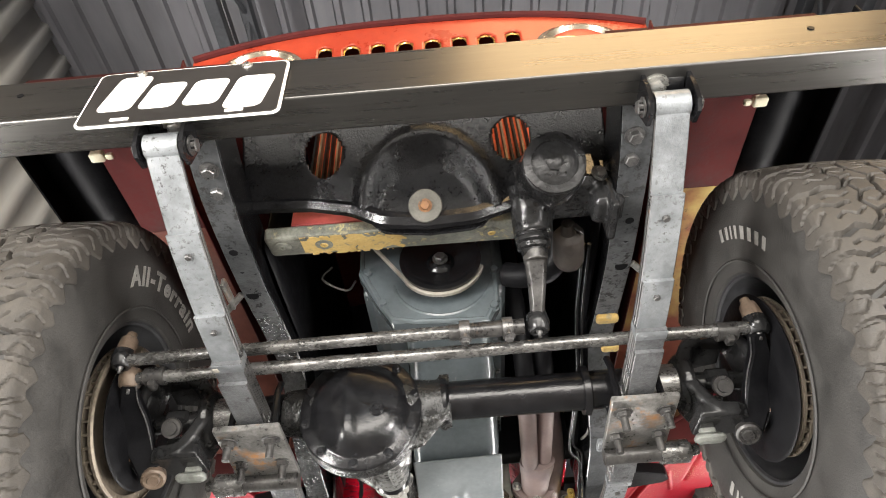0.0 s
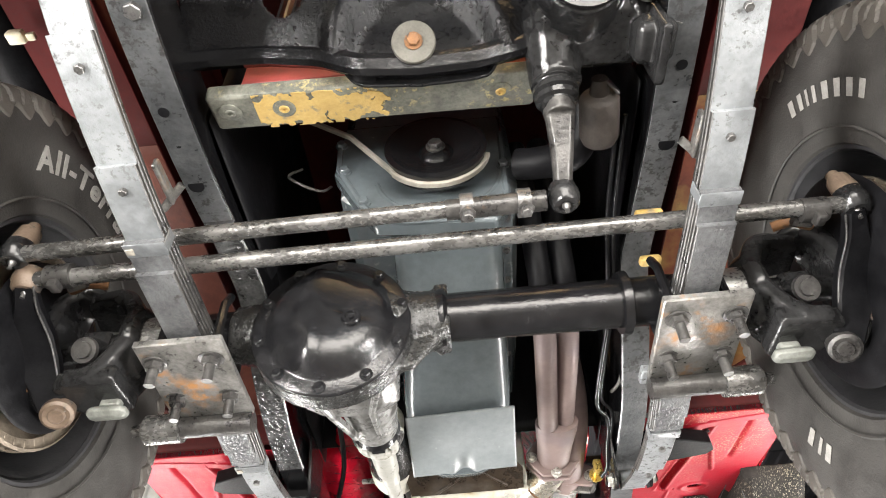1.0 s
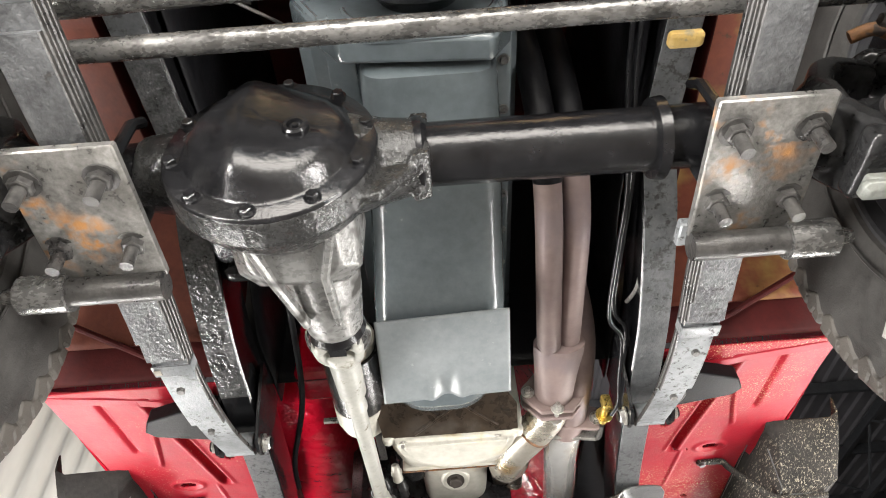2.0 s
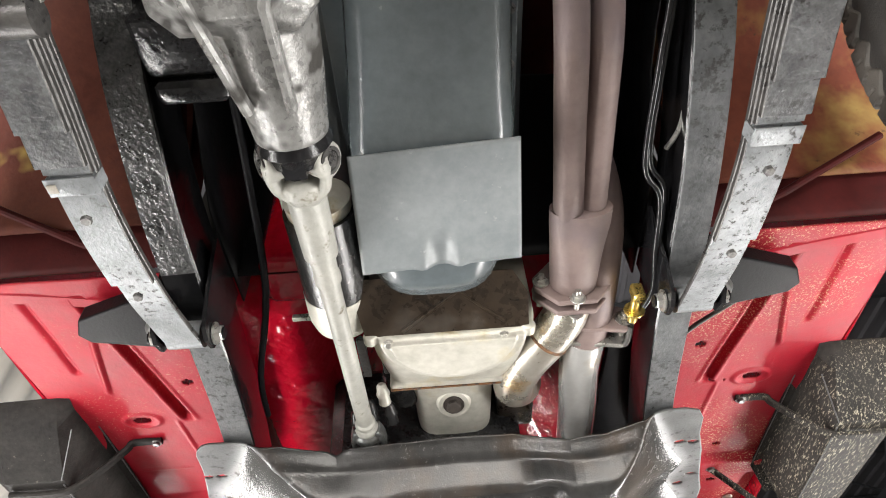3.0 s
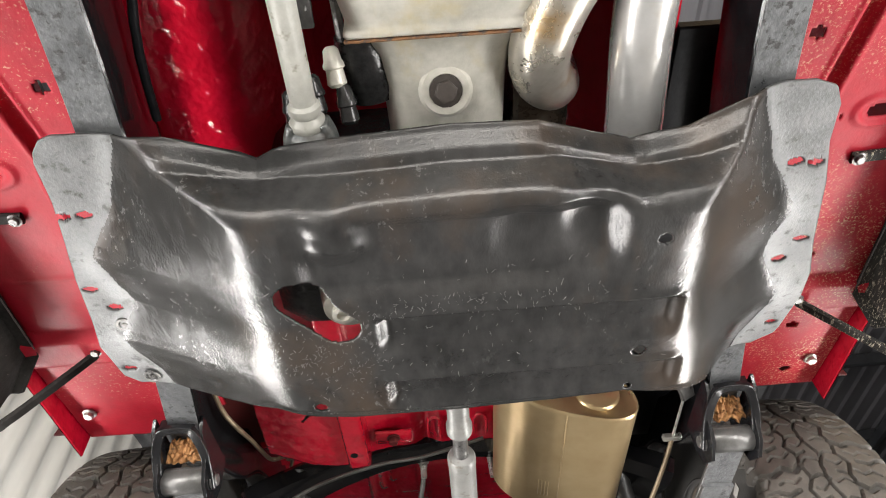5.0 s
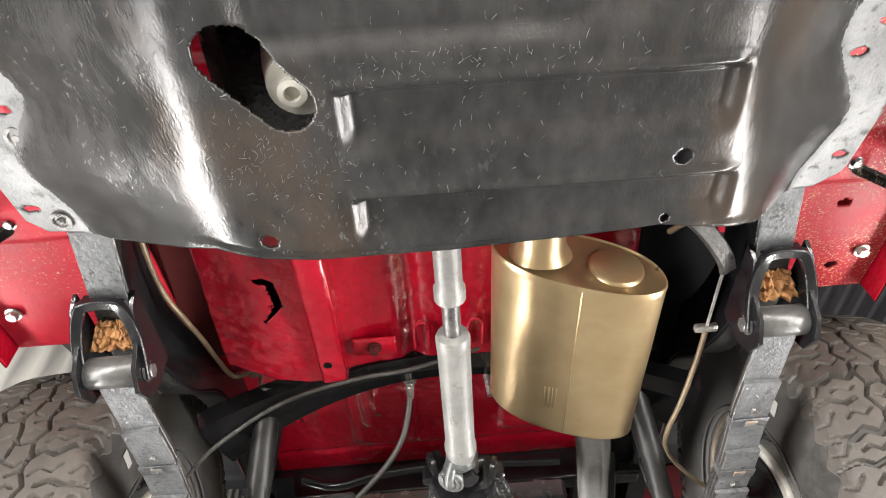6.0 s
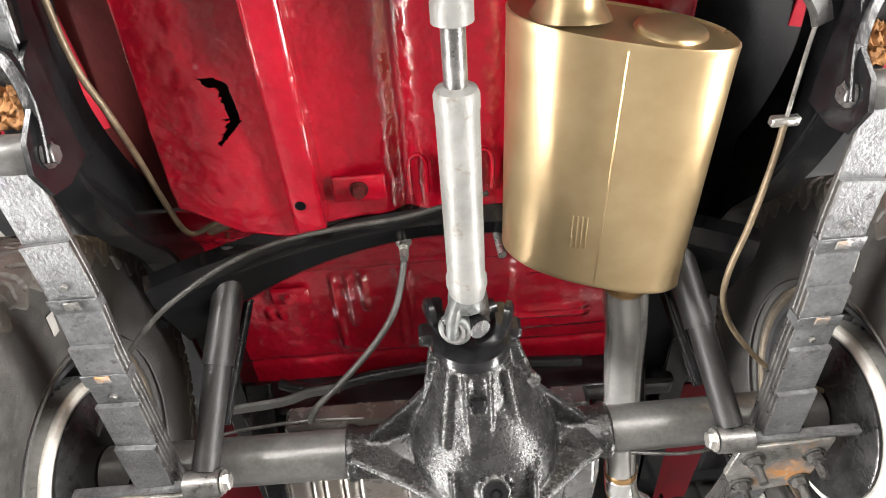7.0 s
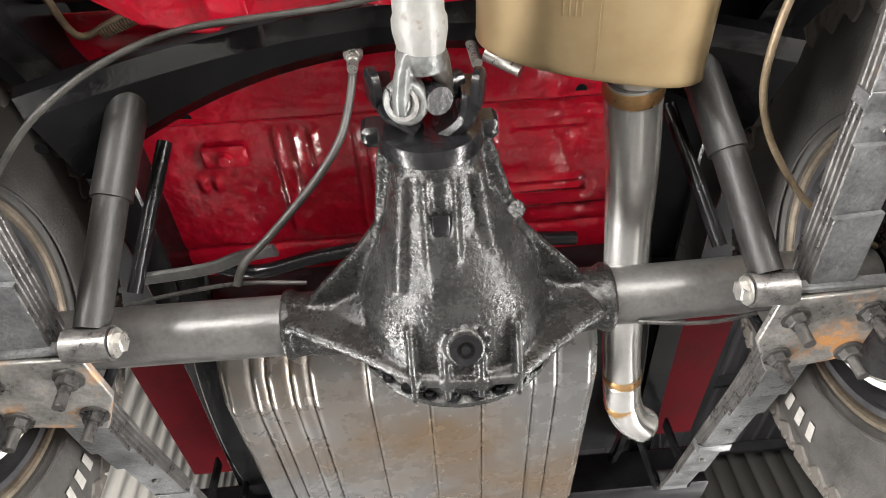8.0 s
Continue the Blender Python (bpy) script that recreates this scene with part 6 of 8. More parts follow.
def skid_plate():
    front = [(-0.465, 2.135), (-0.457, 2.112), (-0.445, 2.098), (-0.430, 2.093), (-0.303, 2.097), (-0.206, 2.130), (-0.178, 2.120), (-0.095, 2.112), (0.011, 2.106), (0.111, 2.109), (0.171, 2.129),
             (0.218, 2.141), (0.284, 2.130), (0.345, 2.100), (0.390, 2.091), (0.426, 2.091), (0.452, 2.100), (0.468, 2.132)]
    rear = [(-0.51, 2.470), (-0.500, 2.505), (-0.480, 2.524), (-0.402, 2.529), (-0.250, 2.497), (-0.198, 2.508), (-0.144, 2.514), (0.0, 2.514), (0.13, 2.508), (0.237, 2.500), (0.337, 2.515), (0.40, 2.540),
            (0.470, 2.540), (0.500, 2.520), (0.520, 2.470)]
    crease = [(-0.46, 2.126), (-0.40, 2.128), (-0.30, 2.136), (-0.197, 2.152), (-0.113, 2.155), (0.016, 2.149), (0.123, 2.150), (0.219, 2.171), (0.305, 2.163), (0.36, 2.140), (0.46, 2.120)]
    flange_l = [(2.09, -0.36), (2.20, -0.405), (2.265, -0.462), (2.345, -0.425), (2.42, -0.478), (2.49, -0.440), (2.54, -0.43)]
    flange_r = [(2.09, 0.36), (2.19, 0.398), (2.26, 0.440), (2.345, 0.425), (2.43, 0.470), (2.50, 0.440), (2.55, 0.43)]
    fold_r = [(2.10, 0.285), (2.32, 0.292), (2.43, 0.312), (2.52, 0.337)]

    def smooth_read(table, y):
        return (lerp(table, y - 0.018) + 2 * lerp(table, y) + lerp(table, y + 0.018)) / 4

    def bump_oval(x, y, cx, cy, a, b):
        return math.exp(-(((x - cx) / a) ** 2 + ((y - cy) / b) ** 2) ** 1.5)

    def height(x, y):
        # centre tray low, flat flanks rising to the flanges
        if x < 0:
            xe = smooth_read(flange_l, y)
            side = soft_ramp((-0.226 - x) / (-0.226 - xe), 0.055)
        else:
            xf, xe = smooth_read(fold_r, y), smooth_read(flange_r, y)
            side = soft_ramp((x - xf) / (xe - xf), 0.10)
        z = 1.774 + 0.106 * side
        y0 = smooth_read(front, x)
        k = (y - y0) / max(0.012, smooth_read(crease, x) - y0)
        lip = lerp([(-9, 1.876), (0.0, 1.866), (0.14, 1.860), (0.40, 1.842), (0.52, 1.838), (0.66, 1.834), (0.80, 1.815), (1.0, 1.790), (1.25, 1.779), (1.6, 1.770), (3.0, 1.760)], k)
        z = soft_max(z, lip, 0.012)
        tray = 1 - smoothstep(0.0, 0.35, side)
        # long trough behind the lip, deeper in three dimples
        tr = smoothstep(-0.185, -0.150, x) * smoothstep(0.215, 0.180, x) * smoothstep(2.155, 2.185, y) * smoothstep(2.288, 2.262 - 0.03 * smoothstep(0.10, 0.20, x), y)
        z += 0.015 * tr * tray
        z += 0.010 * bump_oval(x, y, 0.085, 2.212, 0.036, 0.046) + 0.012 * bump_oval(x, y, 0.160, 2.202, 0.034, 0.042)
        z -= 0.017 * bump_oval(x, y, -0.128, 2.190, 0.036, 0.032)
        # two pressed panels across the tray, sharp along their leading edge
        for yf, yb, xr in ((2.312, 2.378, 0.290), (2.432, 2.494, 0.308)):
            w = smoothstep(-0.100, -0.078, x) * smoothstep(xr, xr - 0.020, x)
            z += 0.013 * w * smoothstep(yf - 0.004, yf + 0.011, y) * smoothstep(yb + 0.010, yb - 0.022, y)
            z -= 0.0030 * w * math.exp(-((y - yf + 0.004) / 0.006) ** 2)
        z += 0.0012 * noise.noise(Vector((x * 9, y * 9, 0.3))) + 0.0004 * noise.noise(Vector((x * 38, y * 38, 1.3)))
        return z + 0.006 * smoothstep(0.022, 0.0, lerp(rear, x) - y) * tray

    ovals = [(-0.160, 2.299, 0.060, 0.027, radians(49))]
    rounds = [(0.243, 2.409, 0.0095), (0.241, 2.493, 0.005), (-0.187, 2.481, 0.0095), (0.244, 2.218, 0.008)]
    slots = [(-0.464, 2.204), (-0.437, 2.203), (0.434, 2.200), (0.461, 2.203), (-0.479, 2.325), (-0.458, 2.360), (-0.486, 2.489), (0.482, 2.328), (0.460, 2.361), (0.489, 2.494)]

    def inside(p):
        for cx, cy, a, b, r in ovals:
            dx, dy = p[0] - cx, p[1] - cy
            u, w = dx * math.cos(r) + dy * math.sin(r), -dx * math.sin(r) + dy * math.cos(r)
            if abs(u) < a - b and abs(w) < b or math.hypot(abs(u) - (a - b), w) < b:
                return True
        for cx, cy, r in rounds:
            if math.hypot(p[0] - cx, p[1] - cy) < r:
                return True
        for cx, cy in slots:
            if (abs(p[0] - cx) / 0.011) ** 2 + (abs(p[1] - cy) / 0.006) ** 2 < 1:
                return True
        return False

    def fn(u, v):
        xl = lerp([(0, -0.462), (0.12, -0.466), (0.45, -0.490), (0.9, -0.510), (1.0, -0.500)], v)
        xr = lerp([(0, 0.464), (0.10, 0.468), (0.25, 0.484), (0.75, 0.517), (0.9, 0.518), (1.0, 0.505)], v)
        x = xl + (xr - xl) * u
        y0, y1 = lerp(front, x), lerp(rear, x)
        y = y0 + (y1 - y0) * v
        return (x, y, height(x, y))

    s = Shape()
    s.sheet(420, 190, fn, hole=inside)
    rnd = random.Random(11)
    scr = Shape()
    spots_at = [(-0.15, 2.38, 0.045, 0.040, 230), (0.02, 2.292, 0.10, 0.014, 120), (0.06, 2.295, 0.13, 0.05, 90), (-0.20, 2.27, 0.03, 0.05, 60), (0.05, 2.40, 0.16, 0.06, 60), (-0.33, 2.35, 0.06, 0.09, 40)]
    for mx, my, wx, wy, count in spots_at:
        for i in range(count):
            x, y = rnd.gauss(mx, wx), rnd.gauss(my, wy)
            a, ln = rnd.gauss(1.9, 0.7), rnd.uniform(0.002, 0.008)
            bend = rnd.uniform(-0.6, 0.6)
            if inside((x, y)) or not (-0.42 < x < 0.29 and 2.16 < y < 2.495):
                continue
            pts = []
            for j in range(4):
                q = (j / 3 - 0.5) * ln
                px, py = x + q * math.cos(a + bend * j / 3), y + q * math.sin(a + bend * j / 3)
                pts.append((px, py, height(px, py) - 0.0022))
            scr.strip(pts, rnd.uniform(0.0002, 0.0005), 0.0004, side=(-math.sin(a), math.cos(a), 0), c=0.0001)
    p = part("skid_plate", s, SKID, car, "worn dark steel skid plate with pressed ribs and an oval drain hole", angle=70, thick=0.004)
    # bare worn metal on the flat flanges and corners
    p.data.materials.append(SKID_BARE)
    for f in p.data.polygons:
        c = f.center
        if c.z > 1.8745 + 0.002 * noise.noise(Vector((c.x * 30, c.y * 30, 4))) and (c.x < -0.30 or c.x > 0.36):
            f.material_index = 1
    sc = part("scratch", scr, BOLT_DARK, p, "short dull scratches in the steel")
    sc["kind"] = "stuff"
    q = Shape()
    q.lathe([(0, 0.014), (0.008, 0.014), (0.009, 0.008), (0.002, 0.007)], (-0.134, 2.322, 1.800), (0, 0, -1), 20)
    q.lathe([(0, 0.030), (0.05, 0.042), (0.10, 0.05)], (-0.128, 2.318, 1.80), (0, 0, 1), 24)
    part("transfer_case_plug", q, CAST, car, "cast transfer case with a drain plug above the skid plate")
    for x, y in ((-0.455, 2.392), (-0.457, 2.507)):
        q = Shape()
        q.lathe([(0, 0.013), (0.003, 0.013), (0.003, 0.009), (0.001, 0.008), (0.001, 0.005), (0.004, 0.004)], (x, y, 1.876), (0, 0, -1), 22)
        part("bolt", q, BOLT_DARK, p)
    t = Shape()
    t.box(-0.24, 0.14, 2.20, 2.44, 1.87, 2.12, 0.03)
    part("transfer_case", t, CAST_DARK, car, "dark cast transfer case")


skid_plate()


# ---- body ----
def body():
    # outer floor panels between rail and sill
    holes_both = [(0.645, 2.232, 0.020, 0.011), (0.507, 2.104, 0.011, 0.009)]
    holes_right = [(0.645, 2.524, 0.011, 0.008), (0.680, 2.722, 0.013, 0.009), (0.714, 2.872, 0.012, 0.009), (0.562, 2.238, 0.006, 0.005), (0.588, 2.238, 0.003, 0.003)]
    for sx in (-1, 1):
        def fn(u, v):
            y = 1.795 + 1.14 * v
            xo = 0.80
            xi = 0.40 + 0.075 * smoothstep(2.25, 2.65, y)
            x = xi + (xo - xi) * u
            z = 2.036 + 0.030 * (y - 2.2) / 0.5 * 0.9
            # pressed beads
            for cx, x2, ya, yb, d, w in ((0.605, 0.548, 1.84, 2.235, 0.012, 0.010), (0.631, 0.670, 1.955, 2.120, -0.005, 0.005), (0.575, 0.572, 2.245, 2.44, -0.003, 0.004)):
                c = cx + (x2 - cx) * max(0, min(1, (y - ya) / (yb - ya)))
                if ya - 0.01 < y < yb + 0.01:
                    e = min(1.0, (y - ya + 0.01) / 0.02, (yb + 0.01 - y) / 0.02)
                    z += d * e * (math.exp(-(abs(x - c) / w) ** 4) - (0.25 if d > 0 else 0) * (math.exp(-((x - c - 0.016) / 0.004) ** 2) + math.exp(-((x - c + 0.016) / 0.004) ** 2)))
            z -= 0.004 * math.exp(-((math.hypot((x - 0.645) / 1.5, y - 2.232) - 0.024) / 0.004) ** 2)
            z -= 0.003 * math.exp(-((y - 2.447) / 0.003) ** 2) * smoothstep(0.60, 0.63, x) * smoothstep(0.73, 0.71, x)
            z += 0.006 * math.exp(-((x - 0.70) / 0.006) ** 2) * (1 if 1.83 < y < 2.05 else 0)
            if y > 2.56:
                z -= 0.018 * smoothstep(2.575, 2.60, y) * smoothstep(2.68, 2.655, y)
            z += 0.0022 * noise.noise(Vector((x * 11, y * 11, sx * 2.0)))
            if u > 0.985:
                z += 0.02
            return (sx * x, y, z)

        def hole(p):
            return any(((abs(p.x) - a) / rx) ** 2 + ((p.y - b) / ry) ** 2 < 1 for a, b, rx, ry in holes_both + (holes_right if sx > 0 else []))

        s = Shape()
        s.sheet(120, 260, fn, hole=hole)
        o = part("floor_panel", s, RED_GRIT if sx > 0 else RED_DUSTY, car, "bright red body floor panel spattered with pale grit" if sx > 0 else "bright red body floor panel with light scuffs", angle=60, thick=0.003)
        q = Shape()
        q.bolt((sx * 0.756, 2.838, 2.066), (0, 0, -1), 0.010, 0.012)
        part("bolt", q, BOLT, o)
        # toe board rising forwards, strengthening rib and black wheelhouse behind the front wheel
        t = Shape()
        t.sheet(20, 14, lambda u, v: (sx * (0.40 + 0.40 * u), 1.795 - 0.10 * v, 2.028 + 0.30 * v ** 1.3))
        part("toe_board", t, OXIDE_SHADE, o, "dark red toe board", thick=0.003)
        r = Shape()
        r.strip([(sx * 0.505, 1.868, 2.018), (sx * 0.62, 1.845, 2.022), (sx * 0.785, 1.815, 2.020)], 0.030, 0.018, side=(0, 1, 0), c=0.005)
        part("floor_rib", r, RED_DUSTY, o)
        r = Shape()
        r.strip([(sx * 0.47, 1.80, 2.035), (sx * 0.585, 1.755, 2.06), (sx * 0.75, 1.70, 2.12)], 0.012, 0.012, side=(0, 1, 0), c=0.003)
        part("brace_rod", r, OXIDE_SHADE, o)
        # outer sill and fender
        k = Shape()
        k.box(min(sx * 0.80, sx * 0.806), max(sx * 0.80, sx * 0.806), 1.79, 2.94, 2.03, 2.5, 0.002)
        part("sill", k, RED, o, "red outer sill")
        # fender over the front wheel
        pts = [(0.700, 2.36), (0.735, 2.42), (0.80, 2.455), (1.0, 2.46), (1.35, 2.46), (1.50, 2.43), (1.62, 2.34), (1.70, 2.22), (1.745, 2.08)]
        sm, _ = curve([Vector((0, a, b)) for a, b in pts], [0] * len(pts), 5)
        fr = Shape()
        front = [p for p in sm if p.y < 1.22]
        back = [p for p in sm if p.y >= 1.14]
        f = Shape()
        f.rings([[(sx * xx, p.y, p.z) for p in back] for xx in (0.42, 0.55, 0.70, 0.90)], close=False, caps=False)
        fe = part("front_fender", f, FENDER_IN if sx < 0 else FENDER_YELLOW, car, "faded red underside of the front fender" if sx < 0 else "faded red underside of the front fender with yellow overspray", thick=0.004)
        fr.rings([[(sx * xx, p.y, p.z + 0.001) for p in front] for xx in (0.42, 0.55, 0.78)], close=False, caps=False)
        part("fender_front", fr, OXIDE_SHADE, fe, "dull dark red front part of the fender", thick=0.004)
        fr = Shape()
        fr.rings([[(sx * xx, p.y, p.z) for p in front] for xx in (0.78, 0.92)], close=False, caps=False)
        part("fender_flare", fr, SATIN_SHADE, fe, "black fender flare", thick=0.004)
        f = Shape()
        f.box(min(sx * 0.920, sx * 0.926), max(sx * 0.920, sx * 0.926), 0.74, 1.60, 2.40, 2.47, 0.002)
        part("fender_edge", f, SATIN_SHADE, fe)
        a = Shape()
        a.sheet(24, 10, lambda u, v: (sx * (0.425 + 0.02 * v), 0.665 + 1.08 * u, 2.10 + (0.24 + 0.32 * smoothstep(0.10, 0.30, u)) * v))
        part("inner_apron", a, OXIDE_SHADE, fe, "dull dark red inner fender apron", thick=0.003)
        vz = Shape()
        vz.sheet(12, 8, lambda u, v: (sx * (0.38 + 0.42 * u), 0.672 + 0.045 * v, 2.105 + 0.30 * v))
        part("front_valance", vz, OXIDE_SHADE, fe, "dull dark red front valance", thick=0.003)
        vz = Shape()
        vz.box(min(sx * 0.77, sx * 0.92), max(sx * 0.77, sx * 0.92), 0.80, 0.812, 2.30, 2.45, 0.003)
        part("splash_flap", vz, SATIN_SHADE, fe, "black splash flap")
        c = Shape()
        c.box(sx * 0.755 - 0.016, sx * 0.755 + 0.016, 0.912, 0.936, 2.405, 2.425, 0.003)
        c.box(sx * 0.755 - 0.028 * sx - 0.008, sx * 0.755 - 0.028 * sx + 0.008, 0.918, 0.932, 2.408, 2.420, 0.002)
        part("wire_connector", c, CREAM, fe, "cream plastic wire connector")
        # side step: a folded tray hanging below the sill
        st = Shape()
        rows = []
        for y, zb, xi in ((2.125, 2.030, 0.735), (2.170, 1.990, 0.745), (2.262, 1.931, 0.752), (2.45, 1.930, 0.757), (2.62, 1.930, 0.762), (2.665, 1.945, 0.790), (2.690, 1.985, 0.820)):
            zt = 2.040 if y < 2.64 else 2.04 - (2.04 - zb) * 0.5
            xc = 0.785 + (y - 2.26) * 0.06
            line = [(xi - 0.012, max(zb, zt)), (xi + 0.012, max(zb, zt) + 0.002), (xi + 0.016, max(zb, zt - 0.006)), (max(xc, xi + 0.02), zb), (0.90, zb - 0.002), (0.925, zb + 0.012), (0.930, zb + 0.05)]
            rows.append([(sx * a, y, b) for a, b in line])
        st.rings(rows, close=False, caps=False)
        grit = STEP_GRIT if sx > 0 else STEP
        sp = part("side_step", st, grit, car, "black side step tray caked with pale grit" if sx > 0 else "black side step tray with worn bright folds", angle=12, thick=0.004)
        for pts in ([(0.750, 2.172, 1.986), (0.788, 2.262, 1.928)], [(0.789, 2.275, 1.927), (0.800, 2.45, 1.926), (0.808, 2.62, 1.926)], [(0.741, 2.24, 2.036), (0.748, 2.60, 2.036)]):
            b = Shape()
            b.tube([(sx * a, y, z) for a, y, z in pts], 0.0013, 6)
            part("worn_fold", b, SKID_BARE, sp, "paint worn bright along the fold")
        for yb, pts in ((2.31, ((0.632, 2.312, 2.036), (0.690, 2.307, 2.032), (0.702, 2.306, 2.015), (0.745, 2.302, 1.962), (0.795, 2.296, 1.922), (0.90, 2.290, 1.918))),
                        (2.64, ((0.640, 2.625, 2.045), (0.664, 2.640, 2.038), (0.72, 2.652, 1.985), (0.78, 2.664, 1.930), (0.81, 2.672, 1.922), (0.90, 2.665, 1.922)))):
            b = Shape()
            b.strip([(sx * a, y, z) for a, y, z in pts], 0.019, 0.010, side=(0, 1, 0), smooth=5, c=0.003)
            part("step_bracket", b, grit, sp, "bent black step bracket")
            b = Shape()
            b.bolt((sx * (pts[0][0] + 0.010), pts[0][1], pts[0][2] - 0.004), (0, 0, -1), 0.008, 0.007)
            part("bolt", b, BOLT_DARK, sp)
    p = Shape()
    p.box(-0.300, -0.215, 1.80, 1.90, 2.02, 2.30, 0.012)
    part("toe_board_bulge", p, RED, car, "red toe board corner beside the tunnel", soft=0.006)
    # centre floor with tunnel
    def cen(u, v):
        x = lerp([(0, -0.40), (0.12, -0.335), (0.5, -0.255), (1, 0.335)], u)
        y = lerp([(0, 1.83), (0.5, 2.74), (0.86, 2.88), (1, 2.995)], v)
        yy = y + (lerp([(-0.40, 2.958), (-0.39, 2.962), (-0.317, 3.012), (-0.25, 3.028), (0.34, 3.028)], x) - 2.995) * smoothstep(2.88, 2.995, y)
        tun = smoothstep(0.30, 0.14, abs(x - 0.02))
        z = 2.075 + 0.16 * tun * smoothstep(2.75, 2.35, y) + 0.025 * tun
        z = z - 0.045 * smoothstep(2.5, 2.95, y)
        z += 0.12 * smoothstep(1.98, 1.83, y)
        if y > 2.5:
            z += 0.016 * math.exp(-((x + 0.065) / 0.018) ** 2)
            z -= 0.016 * smoothstep(-0.225, -0.235, x) * smoothstep(-0.42, -0.40, x)
        z += 0.0035 * noise.noise(Vector((x * 16, y * 16, 5))) + 0.0015 * noise.noise(Vector((x * 50, y * 50, 7)))
        return (x, yy, z)

    def chole(p):
        # a hooked tear, widest in its middle, with ragged teeth on one side
        if not 2.765 < p.y < 2.862:
            return False
        c = lerp([(2.768, -0.306), (2.780, -0.290), (2.800, -0.287), (2.828, -0.284), (2.842, -0.296), (2.858, -0.311)], p.y)
        w = lerp([(2.765, 0.008), (2.774, 0.014), (2.782, 0.007), (2.815, 0.008), (2.835, 0.007), (2.862, 0.002)], p.y)
        tooth = 0.014 * max(0.0, noise.noise(Vector((p.x * 60, p.y * 190, 3.0)))) if p.x < c else 0.0
        return abs(p.x - c + 0.002 * noise.noise(Vector((p.y * 260, 1.0, 4.0)))) < w + tooth

    s = Shape()
    s.sheet(170, 230, cen, hole=chole)
    cf = part("centre_floor", s, RED, car, "gloss red floor pan with wavy paint and one torn hole", angle=60, thick=0.003)
    # black box above the tear stands in for the darkness inside it
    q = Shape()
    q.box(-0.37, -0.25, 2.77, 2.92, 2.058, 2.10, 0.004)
    part("dark_tear_backing", q, SATIN_SHADE, cf)
    q = Shape()
    q.box(-0.236, -0.188, 2.42, 3.012, 1.992, 2.05, 0.005)
    ch = part("floor_channel", q, RED, cf, "red stiffening channel under the floor", soft=0.004)
    # black disc on the channel, coloured dark in place of a hole
    q = Shape()
    q.lathe([(0, 0.008), (0.001, 0.008)], (-0.218, 2.954, 1.9915), (0, 0, -1), 14)
    part("hole", q, SATIN_SHADE, ch)
    q = Shape()
    q.box(-0.175, -0.095, 2.94, 2.985, 2.032, 2.040, 0.003)
    pl = part("bolt_plate", q, RED, cf)
    q = Shape()
    q.bolt((-0.135, 2.961, 2.032), (0, 0, -1), 0.010, 0.016)
    part("bolt", q, OXIDE_SHADE, pl)
    for x in (-0.045, 0.055):
        q = Shape()
        q.tube([(x - 0.013, 2.985, 2.044), (x - 0.013, 2.93, 2.044), (x, 2.915, 2.044), (x + 0.013, 2.93, 2.044), (x + 0.013, 2.985, 2.044)], 0.0035, 8, smooth=3)
        part("pressed_loop", q, RED, cf)
    # black filler strip added so the floor edge stays dark
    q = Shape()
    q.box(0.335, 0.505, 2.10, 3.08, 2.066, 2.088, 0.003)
    part("dark_filler_strip", q, SATIN_SHADE, cf, "added black filler strip beside the right rail")
    # dark red strip stands in for the left rail's shadow on the floor
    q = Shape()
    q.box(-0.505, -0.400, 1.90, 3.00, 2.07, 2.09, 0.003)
    part("dark_filler_strip", q, OXIDE_SHADE, cf, "dark red strip standing in for the shadow of the left rail")
    # black filler box added over the rear floor's right edge
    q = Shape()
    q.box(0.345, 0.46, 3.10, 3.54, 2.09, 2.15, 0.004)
    part("rear_dark_filler", q, SATIN_SHADE, car, "added black box over the right edge of the rear floor")
    # rear floor
    def rf(u, v):
        x = -0.47 + 0.94 * u
        y = 3.02 + 1.25 * v
        z = 2.165
        for c, ya, yb in ((-0.375, 3.335, 3.365), (-0.352, 3.335, 3.365), (-0.235, 3.255, 3.47), (-0.205, 3.255, 3.40), (-0.175, 3.255, 3.36), (-0.105, 3.255, 3.47), (-0.085, 3.255, 3.47)):
            z -= 0.007 * math.exp(-((x - c) / 0.006) ** 2) * smoothstep(ya - 0.01, ya + 0.01, y) * smoothstep(yb + 0.01, yb - 0.01, y)
        for yc, xa, xb in ((3.275, 0.15, 0.28), (3.385, 0.15, 0.28), (3.405, 0.10, 0.28)):
            z -= 0.007 * math.exp(-((y - yc) / 0.006) ** 2) * smoothstep(xa - 0.01, xa + 0.01, x) * smoothstep(xb + 0.01, xb - 0.01, x)
        z -= 0.014 * smoothstep(3.235, 3.215, y) + 0.010 * math.exp(-((y - 3.225) / 0.006) ** 2) - 0.006 * math.exp(-((y - 3.50) / 0.008) ** 2)
        z -= 0.010 * smoothstep(0.115, 0.135, x) * smoothstep(3.235, 3.25, y) * smoothstep(3.46, 3.44, y)
        z -= 0.06 * smoothstep(3.16, 3.04, y)
        z += 0.0025 * noise.noise(Vector((x * 14, y * 14, 9))) + 0.0012 * noise.noise(Vector((x * 42, y * 42, 5)))
        return (x, y, z)
    s = Shape()
    s.sheet(230, 260, rf)
    r = part("rear_floor", s, RED, car, "gloss red ribbed rear floor", angle=60, thick=0.003)
    q = Shape()
    q.box(-0.36, -0.285, 3.275, 3.315, 2.150, 2.162, 0.004)
    q.bolt((-0.322, 3.295, 2.150), (0, 0, -1), 0.011, 0.010)
    part("bolt_plate", q, RED, r)
